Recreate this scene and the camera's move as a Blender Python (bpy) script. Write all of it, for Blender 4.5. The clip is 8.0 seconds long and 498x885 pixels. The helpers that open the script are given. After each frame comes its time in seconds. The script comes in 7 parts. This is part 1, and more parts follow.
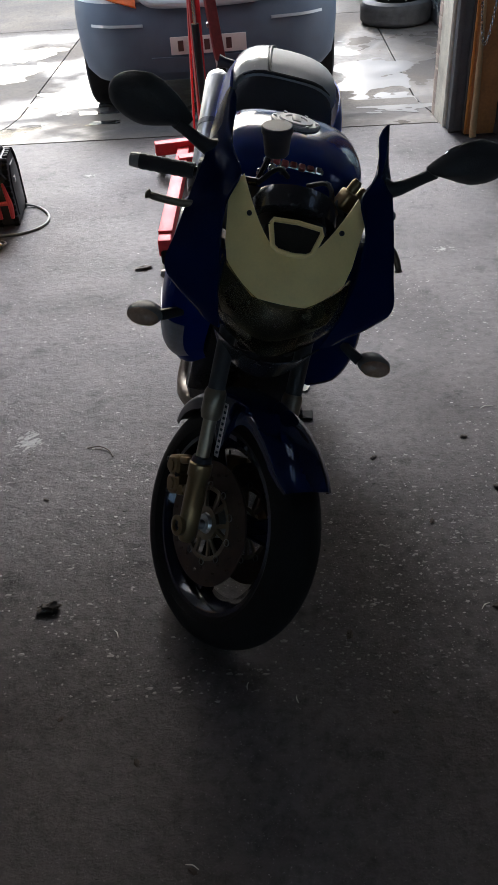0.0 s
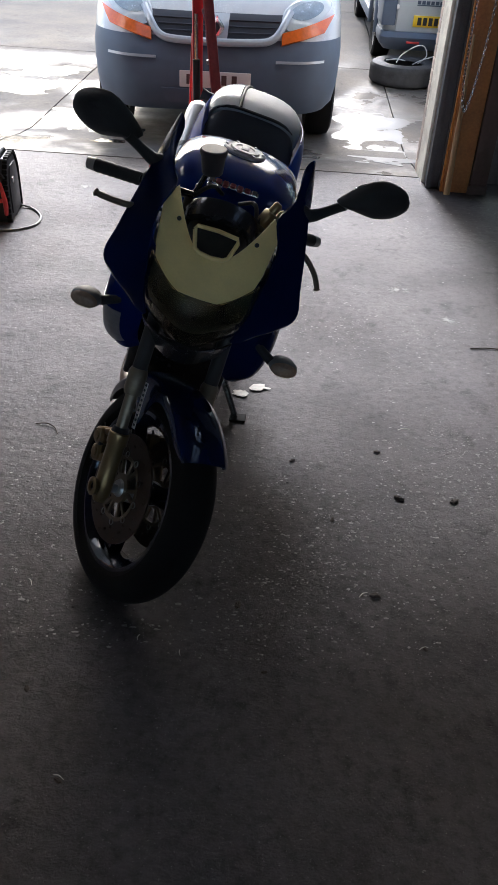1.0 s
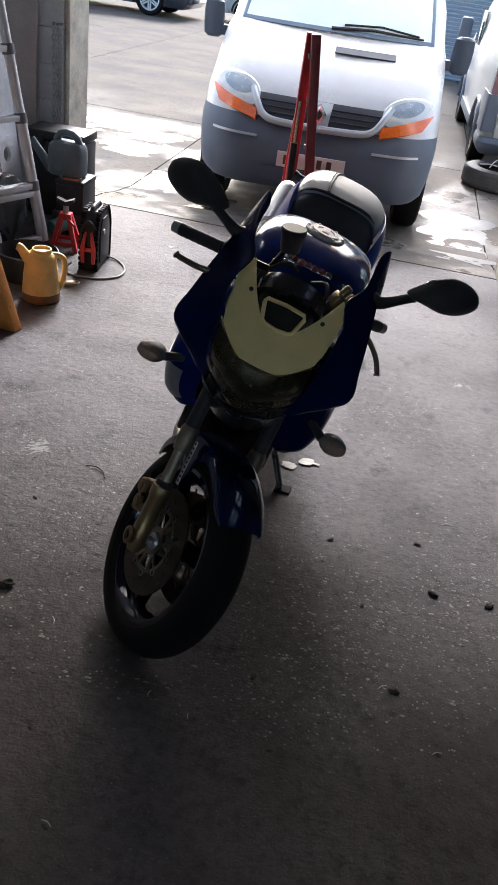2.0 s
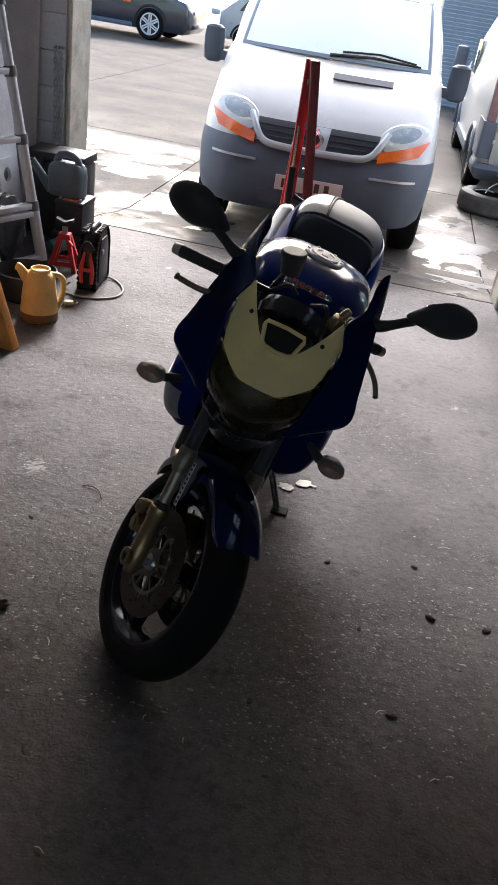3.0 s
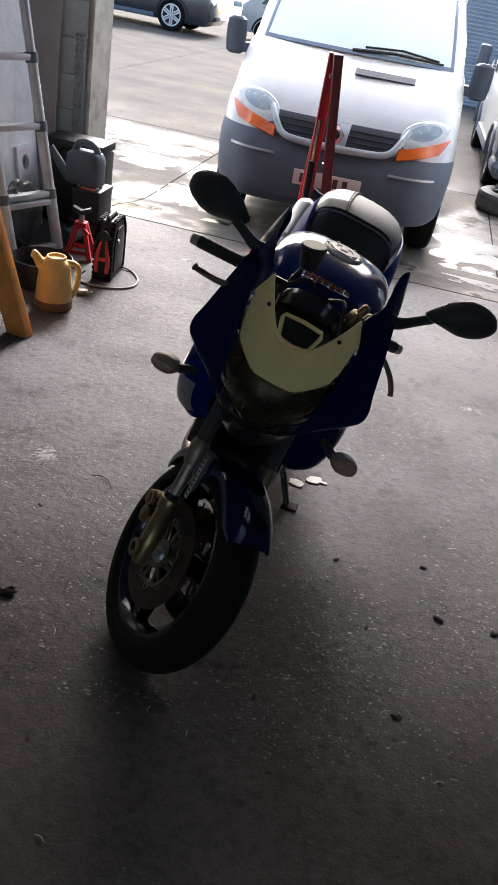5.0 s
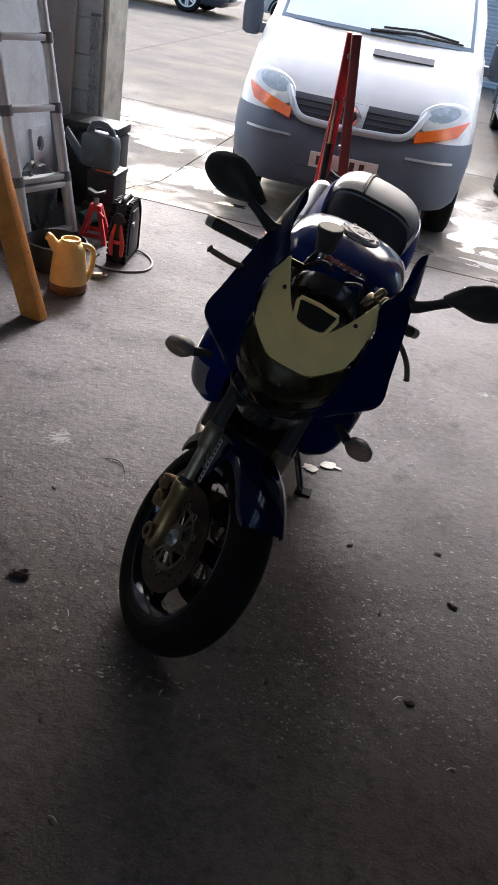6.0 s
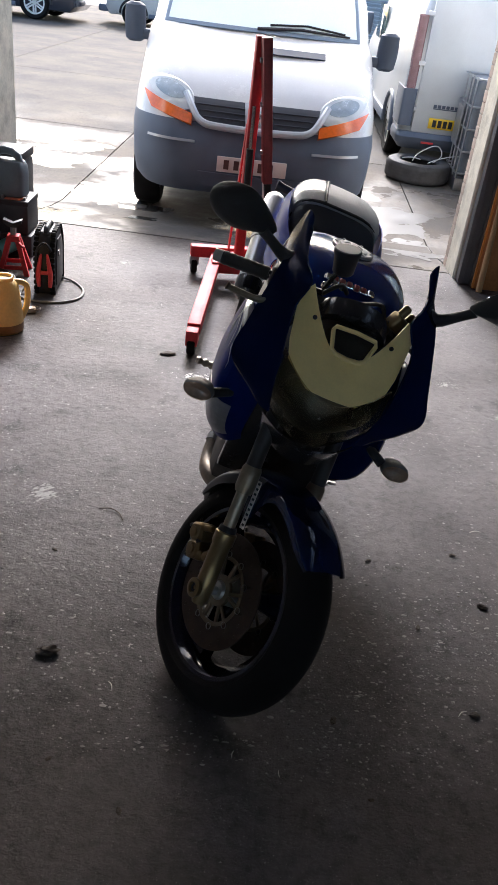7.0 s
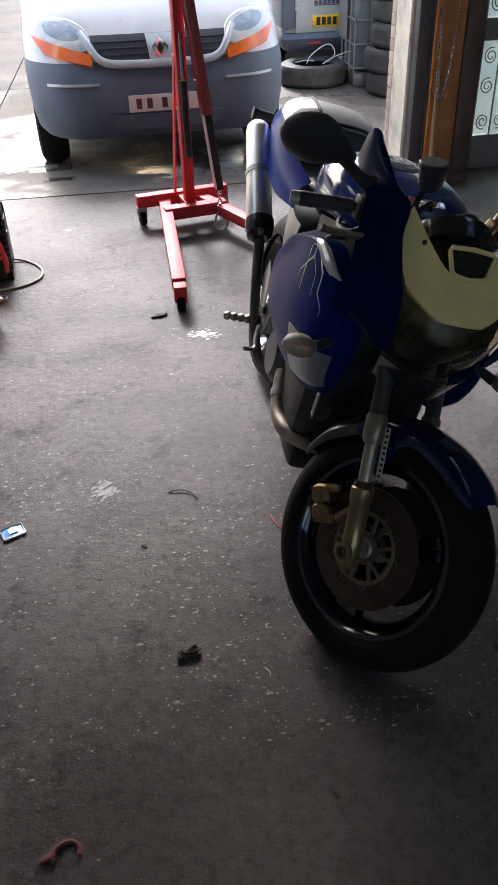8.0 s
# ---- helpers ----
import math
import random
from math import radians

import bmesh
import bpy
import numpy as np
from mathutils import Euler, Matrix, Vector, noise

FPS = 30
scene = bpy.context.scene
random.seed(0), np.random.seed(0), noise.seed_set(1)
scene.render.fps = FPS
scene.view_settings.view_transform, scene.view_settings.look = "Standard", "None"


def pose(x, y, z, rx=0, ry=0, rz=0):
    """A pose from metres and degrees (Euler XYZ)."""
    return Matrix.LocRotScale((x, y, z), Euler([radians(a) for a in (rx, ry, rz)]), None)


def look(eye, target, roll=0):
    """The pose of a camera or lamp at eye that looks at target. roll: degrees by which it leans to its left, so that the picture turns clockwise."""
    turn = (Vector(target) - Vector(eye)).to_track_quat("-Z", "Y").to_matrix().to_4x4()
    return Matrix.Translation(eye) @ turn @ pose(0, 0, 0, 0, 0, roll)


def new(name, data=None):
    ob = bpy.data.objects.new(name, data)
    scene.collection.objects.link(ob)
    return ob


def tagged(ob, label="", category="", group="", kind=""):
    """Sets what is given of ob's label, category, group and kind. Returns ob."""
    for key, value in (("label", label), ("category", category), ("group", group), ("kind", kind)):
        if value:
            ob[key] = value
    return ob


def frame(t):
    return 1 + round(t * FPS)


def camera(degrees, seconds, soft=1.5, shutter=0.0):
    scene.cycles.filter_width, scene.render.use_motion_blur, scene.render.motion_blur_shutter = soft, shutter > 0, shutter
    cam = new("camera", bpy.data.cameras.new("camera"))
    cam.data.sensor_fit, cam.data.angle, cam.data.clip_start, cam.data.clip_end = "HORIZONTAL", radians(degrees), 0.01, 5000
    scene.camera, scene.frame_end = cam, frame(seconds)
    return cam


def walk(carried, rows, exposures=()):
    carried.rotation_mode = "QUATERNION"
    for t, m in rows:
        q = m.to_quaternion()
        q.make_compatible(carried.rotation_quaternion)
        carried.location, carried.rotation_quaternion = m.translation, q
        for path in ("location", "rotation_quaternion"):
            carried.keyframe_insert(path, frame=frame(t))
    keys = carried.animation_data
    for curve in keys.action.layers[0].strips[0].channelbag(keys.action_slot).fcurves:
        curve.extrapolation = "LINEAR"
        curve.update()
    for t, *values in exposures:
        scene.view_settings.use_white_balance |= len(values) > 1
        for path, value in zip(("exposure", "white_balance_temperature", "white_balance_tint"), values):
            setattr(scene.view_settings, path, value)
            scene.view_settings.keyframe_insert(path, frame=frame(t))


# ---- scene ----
EXPOSURES = [(0.0, 1.75, 6000, 6), (0.5, 2.1, 5950, 8), (1.0, 1.95, 6020, 8), (2.0, 1.95, 6200, 10), (3.5, 1.92, 6400, 10), (6.5, 1.95, 6300, 10), (8.0, 2.15, 6250, 10)]
cam = camera(34.8, 8.0)
PATH = [
    (0, (0.008, 0.058, 1.689), (-0.078, 1.614, 0.435), -4.1),
    (0.1, (0.03, -0.014, 1.708), (-0.066, 1.533, 0.445), -3.5),
    (0.5, (0.123, -0.143, 1.752), (0.074, 1.425, 0.512), -1.4),
    (1, (0.223, -0.22, 1.737), (0.165, 1.391, 0.552), 3.3),
    (1.5, (0.262, -0.233, 1.736), (0.141, 1.397, 0.583), 8.6),
    (2, (0.244, -0.23, 1.747), (0.032, 1.458, 0.695), 8.8),
    (3.5, (0.23, -0.227, 1.746), (0.02, 1.491, 0.743), 9.7),
    (4, (0.226, -0.225, 1.742), (-0.008, 1.491, 0.742), 10.1),
    (5.5, (0.217, -0.215, 1.73), (-0.007, 1.479, 0.69), 11.2),
    (6, (0.216, -0.208, 1.725), (-0.034, 1.471, 0.668), 10.8),
    (6.5, (0.07, -0.18, 1.725), (-0.073, 1.522, 0.684), 6.6),
    (7, (-0.163, -0.125, 1.721), (-0.161, 1.59, 0.691), 7.4),
    (7.5, (-0.389, 0.0, 1.687), (-0.355, 1.718, 0.664), -6.2),
    (7.7, (-0.494, 0.048, 1.705), (-0.475, 1.712, 0.595), -9.3),
    (8, (-0.648, 0.043, 1.685), (-0.443, 1.66, 0.526), -1.8),
]
walk(cam, [(t, look(eye, target, roll)) for t, eye, target, roll in PATH], exposures=EXPOSURES)

# ---- light ----
world = bpy.data.worlds.new("world")
scene.world = world
world.use_nodes = True
wn = world.node_tree
sky = wn.nodes.new("ShaderNodeTexSky")
sky.sky_type, sky.sun_disc = "NISHITA", False
sky.sun_elevation, sky.sun_rotation = radians(36), radians(-7)
sky.air_density, sky.dust_density, sky.ozone_density = 1.0, 4.0, 1.0
wn.links.new(sky.outputs[0], wn.nodes["Background"].inputs[0])
wn.nodes["Background"].inputs[1].default_value = 0.14

sun = new("sun", bpy.data.lights.new("sun", "SUN"))
sun.data.energy, sun.data.angle, sun.data.color = 2.1, radians(14), (0.985, 0.975, 1.05)
# sun stands over the yard, ahead of the door and a little to its west
sun.matrix_world = look((-1.7, 14, 10.25), (0, 0, 0))

# ---- mesh helpers ----
V = Vector


def part(name, bm, material, parent=None, label="", m=None, sharp=35, kind=""):
    """Links a bmesh as one mesh object under its thing."""
    if m is not None:
        bm.transform(m)
    bmesh.ops.recalc_face_normals(bm, faces=bm.faces[:])
    me = bpy.data.meshes.new(name)
    bm.to_mesh(me)
    bm.free()
    for p in me.polygons:
        p.use_smooth = True
    me.set_sharp_from_angle(angle=radians(sharp))
    me.materials.append(material)
    ob = new(name, me)
    if parent is not None:
        ob.parent = parent
    if label:
        ob["label"] = label
    if kind:
        ob["kind"] = kind
    return ob


def thing(name, m, label, category, group=""):
    """An Empty at the base of a thing."""
    ob = new(name)
    ob.empty_display_size = 0.05
    ob.matrix_world = m
    return tagged(ob, label, category, group)


def B():
    return bmesh.new()


def rbox(bm, x0, x1, y0, y1, z0, z1, b=0.0, seg=2, m=None):
    """A box with rounded edges."""
    got = bmesh.ops.create_cube(bm, size=1.0)
    vs = got["verts"]
    for v in vs:
        v.co = V(((x0 + x1) / 2 + v.co.x * (x1 - x0), (y0 + y1) / 2 + v.co.y * (y1 - y0), (z0 + z1) / 2 + v.co.z * (z1 - z0)))
        if m is not None:
            v.co = m @ v.co
    if b > 0:
        es = list({e for v in vs for e in v.link_edges})
        bmesh.ops.bevel(bm, geom=es, offset=b, segments=seg, profile=0.5, affect="EDGES")
    return bm


def spline(pts, n):
    """Catmull-Rom through the points, n steps a span."""
    pts = [V(p) for p in pts]
    out = []
    for i in range(len(pts) - 1):
        p1, p2 = pts[i], pts[i + 1]
        p0 = pts[i - 1] if i else p1 * 2 - p2
        p3 = pts[i + 2] if i + 2 < len(pts) else p2 * 2 - p1
        for k in range(n):
            t = k / n
            out.append(0.5 * (2 * p1 + (p2 - p0) * t + (2 * p0 - 5 * p1 + 4 * p2 - p3) * t * t + (3 * p1 - p0 - 3 * p2 + p3) * t ** 3))
    out.append(pts[-1])
    return out


def tube(bm, pts, r, n=10, cap=True):
    """A round bar along points; r one radius, or one for each point."""
    pts = [V(p) for p in pts]
    rs = r if isinstance(r, (list, tuple)) else [r] * len(pts)
    rings, side = [], None
    for i, p in enumerate(pts):
        d = (pts[min(i + 1, len(pts) - 1)] - pts[max(i - 1, 0)]).normalized()
        if side is None:
            side = d.orthogonal().normalized()
        side = (side - d * side.dot(d)).normalized()
        up = d.cross(side)
        rings.append([bm.verts.new(p + rs[i] * (math.cos(a) * side + math.sin(a) * up)) for a in [2 * math.pi * k / n for k in range(n)]])
    for a, b in zip(rings, rings[1:]):
        for k in range(n):
            bm.faces.new((a[k], a[(k + 1) % n], b[(k + 1) % n], b[k]))
    if cap:
        bm.faces.new(rings[0][::-1])
        bm.faces.new(rings[-1])
    return bm


def loft(bm, rings, cap=True):
    """A skin over closed rings with the same number of points."""
    vs = [[bm.verts.new(V(p)) for p in ring] for ring in rings]
    n = len(vs[0])
    for a, b in zip(vs, vs[1:]):
        for k in range(n):
            bm.faces.new((a[k], a[(k + 1) % n], b[(k + 1) % n], b[k]))
    if cap:
        bm.faces.new(vs[0][::-1])
        bm.faces.new(vs[-1])
    return bm


def lathe(bm, profile, m, n=32, closed=False):
    """Turns (radius, height) round the z axis of m."""
    rings = []
    for r, h in profile:
        if r < 1e-6:
            rings.append([bm.verts.new(m @ V((0, 0, h)))])
        else:
            rings.append([bm.verts.new(m @ V((r * math.cos(2 * math.pi * k / n), r * math.sin(2 * math.pi * k / n), h))) for k in range(n)])
    pairs = list(zip(rings, rings[1:])) + ([(rings[-1], rings[0])] if closed else [])
    for a, b in pairs:
        for k in range(n):
            q = [a[k % len(a)], a[(k + 1) % len(a)], b[(k + 1) % len(b)], b[k % len(b)]]
            u = []
            for v in q:
                if v not in u:
                    u.append(v)
            if len(u) > 2:
                bm.faces.new(u)
    return bm


def net(rows, nu, nv):
    """A fine net through a coarse one."""
    fine = [spline(r, nu) for r in rows]
    cols = [spline([r[i] for r in fine], nv) for i in range(len(fine[0]))]
    return [[c[j] for c in cols] for j in range(len(cols[0]))]


def shell(bm, rows, th, keep=None):
    """A skin over a net of points, th thick; keep(u, v) drops cells."""
    nr, nc = len(rows), len(rows[0])
    P = [[V(p) for p in r] for r in rows]

    def nrm(i, j):
        du = P[i][min(j + 1, nc - 1)] - P[i][max(j - 1, 0)]
        dv = P[min(i + 1, nr - 1)][j] - P[max(i - 1, 0)][j]
        c = du.cross(dv)
        return c.normalized() if c.length > 1e-9 else V((0, 0, 1))

    top = [[bm.verts.new(P[i][j]) for j in range(nc)] for i in range(nr)]
    bot = [[bm.verts.new(P[i][j] - nrm(i, j) * th) for j in range(nc)] for i in range(nr)]
    cells = {(i, j) for i in range(nr - 1) for j in range(nc - 1) if keep is None or keep((j + 0.5) / (nc - 1), (i + 0.5) / (nr - 1))}

    def quad(*q):
        if len({tuple(round(c, 6) for c in v.co) for v in q}) == 4:
            try:
                bm.faces.new(q)
            except ValueError:
                pass
        else:
            u = []
            for v in q:
                if all((v.co - w.co).length > 1e-6 for w in u):
                    u.append(v)
            if len(u) == 3:
                bm.faces.new(u)

    for i, j in cells:
        quad(top[i][j], top[i][j + 1], top[i + 1][j + 1], top[i + 1][j])
        quad(bot[i + 1][j], bot[i + 1][j + 1], bot[i][j + 1], bot[i][j])
        for (di, dj), (a, b) in {(-1, 0): ((i, j), (i, j + 1)), (1, 0): ((i + 1, j + 1), (i + 1, j)), (0, -1): ((i + 1, j), (i, j)), (0, 1): ((i, j + 1), (i + 1, j + 1))}.items():
            if (i + di, j + dj) not in cells:
                quad(top[b[0]][b[1]], top[a[0]][a[1]], bot[a[0]][a[1]], bot[b[0]][b[1]])
    return bm


def prism(bm, outline, h0, h1, m=None, b=0.0):
    """An outline in the x-y plane of m, drawn up from h0 to h1."""
    m = m or Matrix()
    lo = [bm.verts.new(m @ V((x, y, h0))) for x, y in outline]
    hi = [bm.verts.new(m @ V((x, y, h1))) for x, y in outline]
    n = len(lo)
    fs = [bm.faces.new(lo[::-1]), bm.faces.new(hi)]
    fs += [bm.faces.new((lo[k], lo[(k + 1) % n], hi[(k + 1) % n], hi[k])) for k in range(n)]
    if b > 0:
        bmesh.ops.bevel(bm, geom=list({e for f in fs[:2] for e in f.edges}), offset=b, segments=2, profile=0.5, affect="EDGES")
    return bm


def along(p, d, up=(0, 0, 1)):
    """A matrix at p whose z axis points along d."""
    return Matrix.Translation(p) @ V(d).to_track_quat("Z", "Y").to_matrix().to_4x4()

# ---- materials ----
def mat(name, base, rough=0.5, metal=0.0, var=0.2, scale=6.0, bump=0.0, bscale=80.0, coat=0.0, tint=None, dirt=0.0, dirt_col=(0.09, 0.075, 0.06), spread=0.12, alpha=1.0, trans=0.0, ior=1.5, shift=0.0, spec=0.5):
    """A worn surface: base colour mottled at two sizes, dirt in patches, uneven gloss and fine relief."""
    m = bpy.data.materials.new(name)
    m.use_nodes = True
    n, l = m.node_tree.nodes, m.node_tree.links
    p = n["Principled BSDF"]
    tc = n.new("ShaderNodeTexCoord")
    big = n.new("ShaderNodeTexNoise")
    big.inputs["Scale"].default_value, big.inputs["Detail"].default_value = scale, 6
    fine = n.new("ShaderNodeTexNoise")
    fine.inputs["Scale"].default_value, fine.inputs["Detail"].default_value = bscale, 4
    for t in (big, fine):
        l.new(tc.outputs["Object"], t.inputs["Vector"])
    mix = n.new("ShaderNodeMix")
    mix.data_type = "RGBA"
    dark = [max(c * (1 - var), 0) for c in base]
    lite = [min(c * (1 + var), 1) for c in (tint or base)]
    mix.inputs[6].default_value, mix.inputs[7].default_value = (*dark, 1), (*lite, 1)
    add = n.new("ShaderNodeMath")
    add.operation = "MULTIPLY_ADD"
    add.inputs[1].default_value, add.inputs[2].default_value = 0.35, 0.0
    l.new(fine.outputs[0], add.inputs[0])
    sm = n.new("ShaderNodeMath")
    sm.operation = "MULTIPLY_ADD"
    sm.inputs[1].default_value = 0.65
    l.new(big.outputs[0], sm.inputs[0])
    l.new(add.outputs[0], sm.inputs[2])
    ramp = n.new("ShaderNodeMapRange")
    ramp.inputs[1].default_value, ramp.inputs[2].default_value = 0.33, 0.67
    l.new(sm.outputs[0], ramp.inputs[0])
    l.new(ramp.outputs[0], mix.inputs[0])
    col = mix.outputs[2]
    if shift:
        oi = n.new("ShaderNodeObjectInfo")
        hs = n.new("ShaderNodeHueSaturation")
        mr = n.new("ShaderNodeMapRange")
        mr.inputs[3].default_value, mr.inputs[4].default_value = 1 - shift, 1 + shift
        l.new(oi.outputs["Random"], mr.inputs[0])
        l.new(mr.outputs[0], hs.inputs["Value"])
        l.new(col, hs.inputs["Color"])
        col = hs.outputs[0]
    if dirt:
        dn = n.new("ShaderNodeTexNoise")
        dn.inputs["Scale"].default_value, dn.inputs["Detail"].default_value, dn.inputs["Roughness"].default_value = scale * 0.7, 9, 0.68
        l.new(tc.outputs["Object"], dn.inputs["Vector"])
        dr = n.new("ShaderNodeMapRange")
        dr.inputs[1].default_value, dr.inputs[2].default_value, dr.inputs[4].default_value = 0.5, 0.72, dirt
        l.new(dn.outputs[0], dr.inputs[0])
        dm = n.new("ShaderNodeMix")
        dm.data_type = "RGBA"
        dm.inputs[7].default_value = (*dirt_col, 1)
        l.new(dr.outputs[0], dm.inputs[0])
        l.new(col, dm.inputs[6])
        col = dm.outputs[2]
    l.new(col, p.inputs["Base Color"])
    rr = n.new("ShaderNodeMapRange")
    rr.inputs[3].default_value, rr.inputs[4].default_value = max(rough - spread, 0.02), min(rough + spread, 1)
    l.new(sm.outputs[0], rr.inputs[0])
    l.new(rr.outputs[0], p.inputs["Roughness"])
    p.inputs["Metallic"].default_value = metal
    p.inputs["Specular IOR Level"].default_value = spec
    p.inputs["Coat Weight"].default_value = coat
    p.inputs["Coat Roughness"].default_value = 0.06
    p.inputs["Transmission Weight"].default_value = trans
    p.inputs["IOR"].default_value = ior
    if bump:
        bp = n.new("ShaderNodeBump")
        bp.inputs["Strength"].default_value, bp.inputs["Distance"].default_value = bump, 0.004
        l.new(fine.outputs[0], bp.inputs["Height"])
        l.new(bp.outputs[0], p.inputs["Normal"])
    return m


def ground_mat(name, lo, hi, dark, rough_lo, rough_hi, wet=(0.45, 0.6), bump=0.35, dry=None, stain=(0.6, 0.72), spec=0.5):
    """Worn concrete: broad blotches, speckle, oil stains, and gloss that comes and goes with the damp."""
    m = bpy.data.materials.new(name)
    m.use_nodes = True
    n, l = m.node_tree.nodes, m.node_tree.links
    p = n["Principled BSDF"]
    p.inputs["Specular IOR Level"].default_value = spec
    g = n.new("ShaderNodeNewGeometry")

    def noise_at(scale, detail, rough=0.55):
        t = n.new("ShaderNodeTexNoise")
        t.inputs["Scale"].default_value, t.inputs["Detail"].default_value, t.inputs["Roughness"].default_value = scale, detail, rough
        l.new(g.outputs["Position"], t.inputs["Vector"])
        return t.outputs[0]

    def remap(x, a, b, c=0.0, d=1.0):
        r = n.new("ShaderNodeMapRange")
        for i, v in enumerate((a, b, c, d)):
            r.inputs[i + 1].default_value = v
        l.new(x, r.inputs[0])
        return r.outputs[0]

    def blend(f, a, b):
        x = n.new("ShaderNodeMix")
        x.data_type = "RGBA"
        l.new(f, x.inputs[0])
        for i, c in ((6, a), (7, b)):
            if isinstance(c, tuple):
                x.inputs[i].default_value = (*c, 1)
            else:
                l.new(c, x.inputs[i])
        return x.outputs[2]

    col = blend(remap(noise_at(1.3, 8, 0.6), 0.35, 0.65), lo, hi)
    col = blend(remap(noise_at(30, 6, 0.7), 0.46, 0.72, 0.0, 0.5), col, dark)
    col = blend(remap(noise_at(5.5, 10, 0.7), stain[0], stain[1], 0.0, 0.8), col, dark)
    col = blend(remap(noise_at(150, 3, 0.6), 0.62, 0.70, 0.0, 0.55), col, tuple(min(c * 2.0, 0.7) for c in hi))
    l.new(col, p.inputs["Base Color"])
    rough = remap(noise_at(0.9, 5, 0.6), wet[0], wet[1], rough_lo, rough_hi)
    if dry:
        # the far concrete has dried out
        sep = n.new("ShaderNodeSeparateXYZ")
        l.new(g.outputs["Position"], sep.inputs[0])
        mx = n.new("ShaderNodeMix")
        l.new(remap(sep.outputs[1], dry[0], dry[1]), mx.inputs[0])
        l.new(rough, mx.inputs[2])
        mx.inputs[3].default_value = rough_hi
        rough = mx.outputs[0]
    l.new(rough, p.inputs["Roughness"])
    b1 = n.new("ShaderNodeBump")
    b1.inputs["Strength"].default_value, b1.inputs["Distance"].default_value = bump, 0.004
    l.new(noise_at(110, 8, 0.7), b1.inputs["Height"])
    b2 = n.new("ShaderNodeBump")
    b2.inputs["Strength"].default_value, b2.inputs["Distance"].default_value = bump, 0.008
    l.new(noise_at(26, 7, 0.66), b2.inputs["Height"])
    l.new(b1.outputs[0], b2.inputs["Normal"])
    l.new(b2.outputs[0], p.inputs["Normal"])
    return m


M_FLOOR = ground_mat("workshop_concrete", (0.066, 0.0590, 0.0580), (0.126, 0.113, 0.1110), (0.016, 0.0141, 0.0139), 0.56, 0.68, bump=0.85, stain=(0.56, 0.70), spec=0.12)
M_YARD = ground_mat("damp_yard_concrete", (0.098, 0.093, 0.088), (0.150, 0.132, 0.110), (0.058, 0.052, 0.045), 0.14, 0.90, (0.40, 0.54), 0.05, (8.0, 11.0), spec=0.08)
M_SUB = ground_mat("yard_dirt", (0.17, 0.16, 0.145), (0.26, 0.245, 0.225), (0.10, 0.09, 0.08), 0.6, 0.8)
M_WALL = mat("painted_block", (0.72, 0.73, 0.72), 0.75, var=0.18, scale=3, bump=0.5, bscale=45, dirt=0.5)
# for walls out of view, dark so that they bounce little light
M_DARKWALL = mat("dark_unseen_wall", (0.10, 0.097, 0.093), 0.85, var=0.3, scale=2, bump=0.4, bscale=30, dirt=0.5)
M_CONC = mat("weathered_concrete", (0.58, 0.545, 0.44), 0.8, var=0.22, scale=7, bump=0.6, bscale=60, dirt=0.6, dirt_col=(0.16, 0.14, 0.10))
M_ROOF = mat("roof_sheet", (0.16, 0.16, 0.155), 0.7, var=0.2, scale=2, bump=0.2)
# one bike blue in several tones, light and shade put into each part's colour
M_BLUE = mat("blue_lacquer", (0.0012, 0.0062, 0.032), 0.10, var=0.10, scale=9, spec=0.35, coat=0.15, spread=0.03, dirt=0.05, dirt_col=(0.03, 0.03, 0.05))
M_SHADEDBLUE = mat("shaded_satin_blue_lacquer", (0.0015, 0.0075, 0.042), 0.20, var=0.10, scale=9, spec=0.16, ior=1.2, spread=0.03, dirt=0.05, dirt_col=(0.03, 0.03, 0.05))
M_LITSCUFFBLUE = mat("lit_scuffed_blue_paint", (0.003, 0.014, 0.11), 0.32, var=0.16, scale=12, spec=0.10, ior=1.2, spread=0.08, bump=0.05, bscale=90, dirt=0.05, dirt_col=(0.03, 0.03, 0.06))
M_LITTAILBLUE = mat("lit_blue_tail_paint", (0.006, 0.032, 0.27), 0.30, var=0.12, scale=12, spec=0.10, ior=1.2, spread=0.05, dirt=0.05, dirt_col=(0.03, 0.03, 0.06))
M_LITTANKBLUE = mat("lit_blue_lacquer", (0.005, 0.024, 0.17), 0.12, var=0.10, scale=9, spec=0.35, coat=0.12, spread=0.03, dirt=0.05, dirt_col=(0.03, 0.03, 0.05))
M_BRUSHED = mat("brushed_aluminium", (0.78, 0.78, 0.77), 0.34, 0.9, var=0.08, scale=14, bump=0.04, bscale=160, dirt=0.08)
M_CREAM = mat("cream_plastic", (0.95, 0.74, 0.32), 0.40, var=0.06, scale=14, coat=0.15, bump=0.05, bscale=200, dirt=0.12, dirt_col=(0.3, 0.25, 0.15))
M_BLACK = mat("black_plastic", (0.024, 0.024, 0.026), 0.5, var=0.3, scale=20, bump=0.15, bscale=260, dirt=0.2, dirt_col=(0.05, 0.046, 0.042), spec=0.32)
M_GLOSSBLACK = mat("gloss_black_paint", (0.012, 0.012, 0.014), 0.25, var=0.2, scale=15, coat=0.4, dirt=0.1)
M_RUBBER = mat("tyre_rubber", (0.0055, 0.005, 0.005), 0.7, var=0.3, scale=12, bump=0.3, bscale=180, dirt=0.2, dirt_col=(0.014, 0.012, 0.011), spec=0.14)
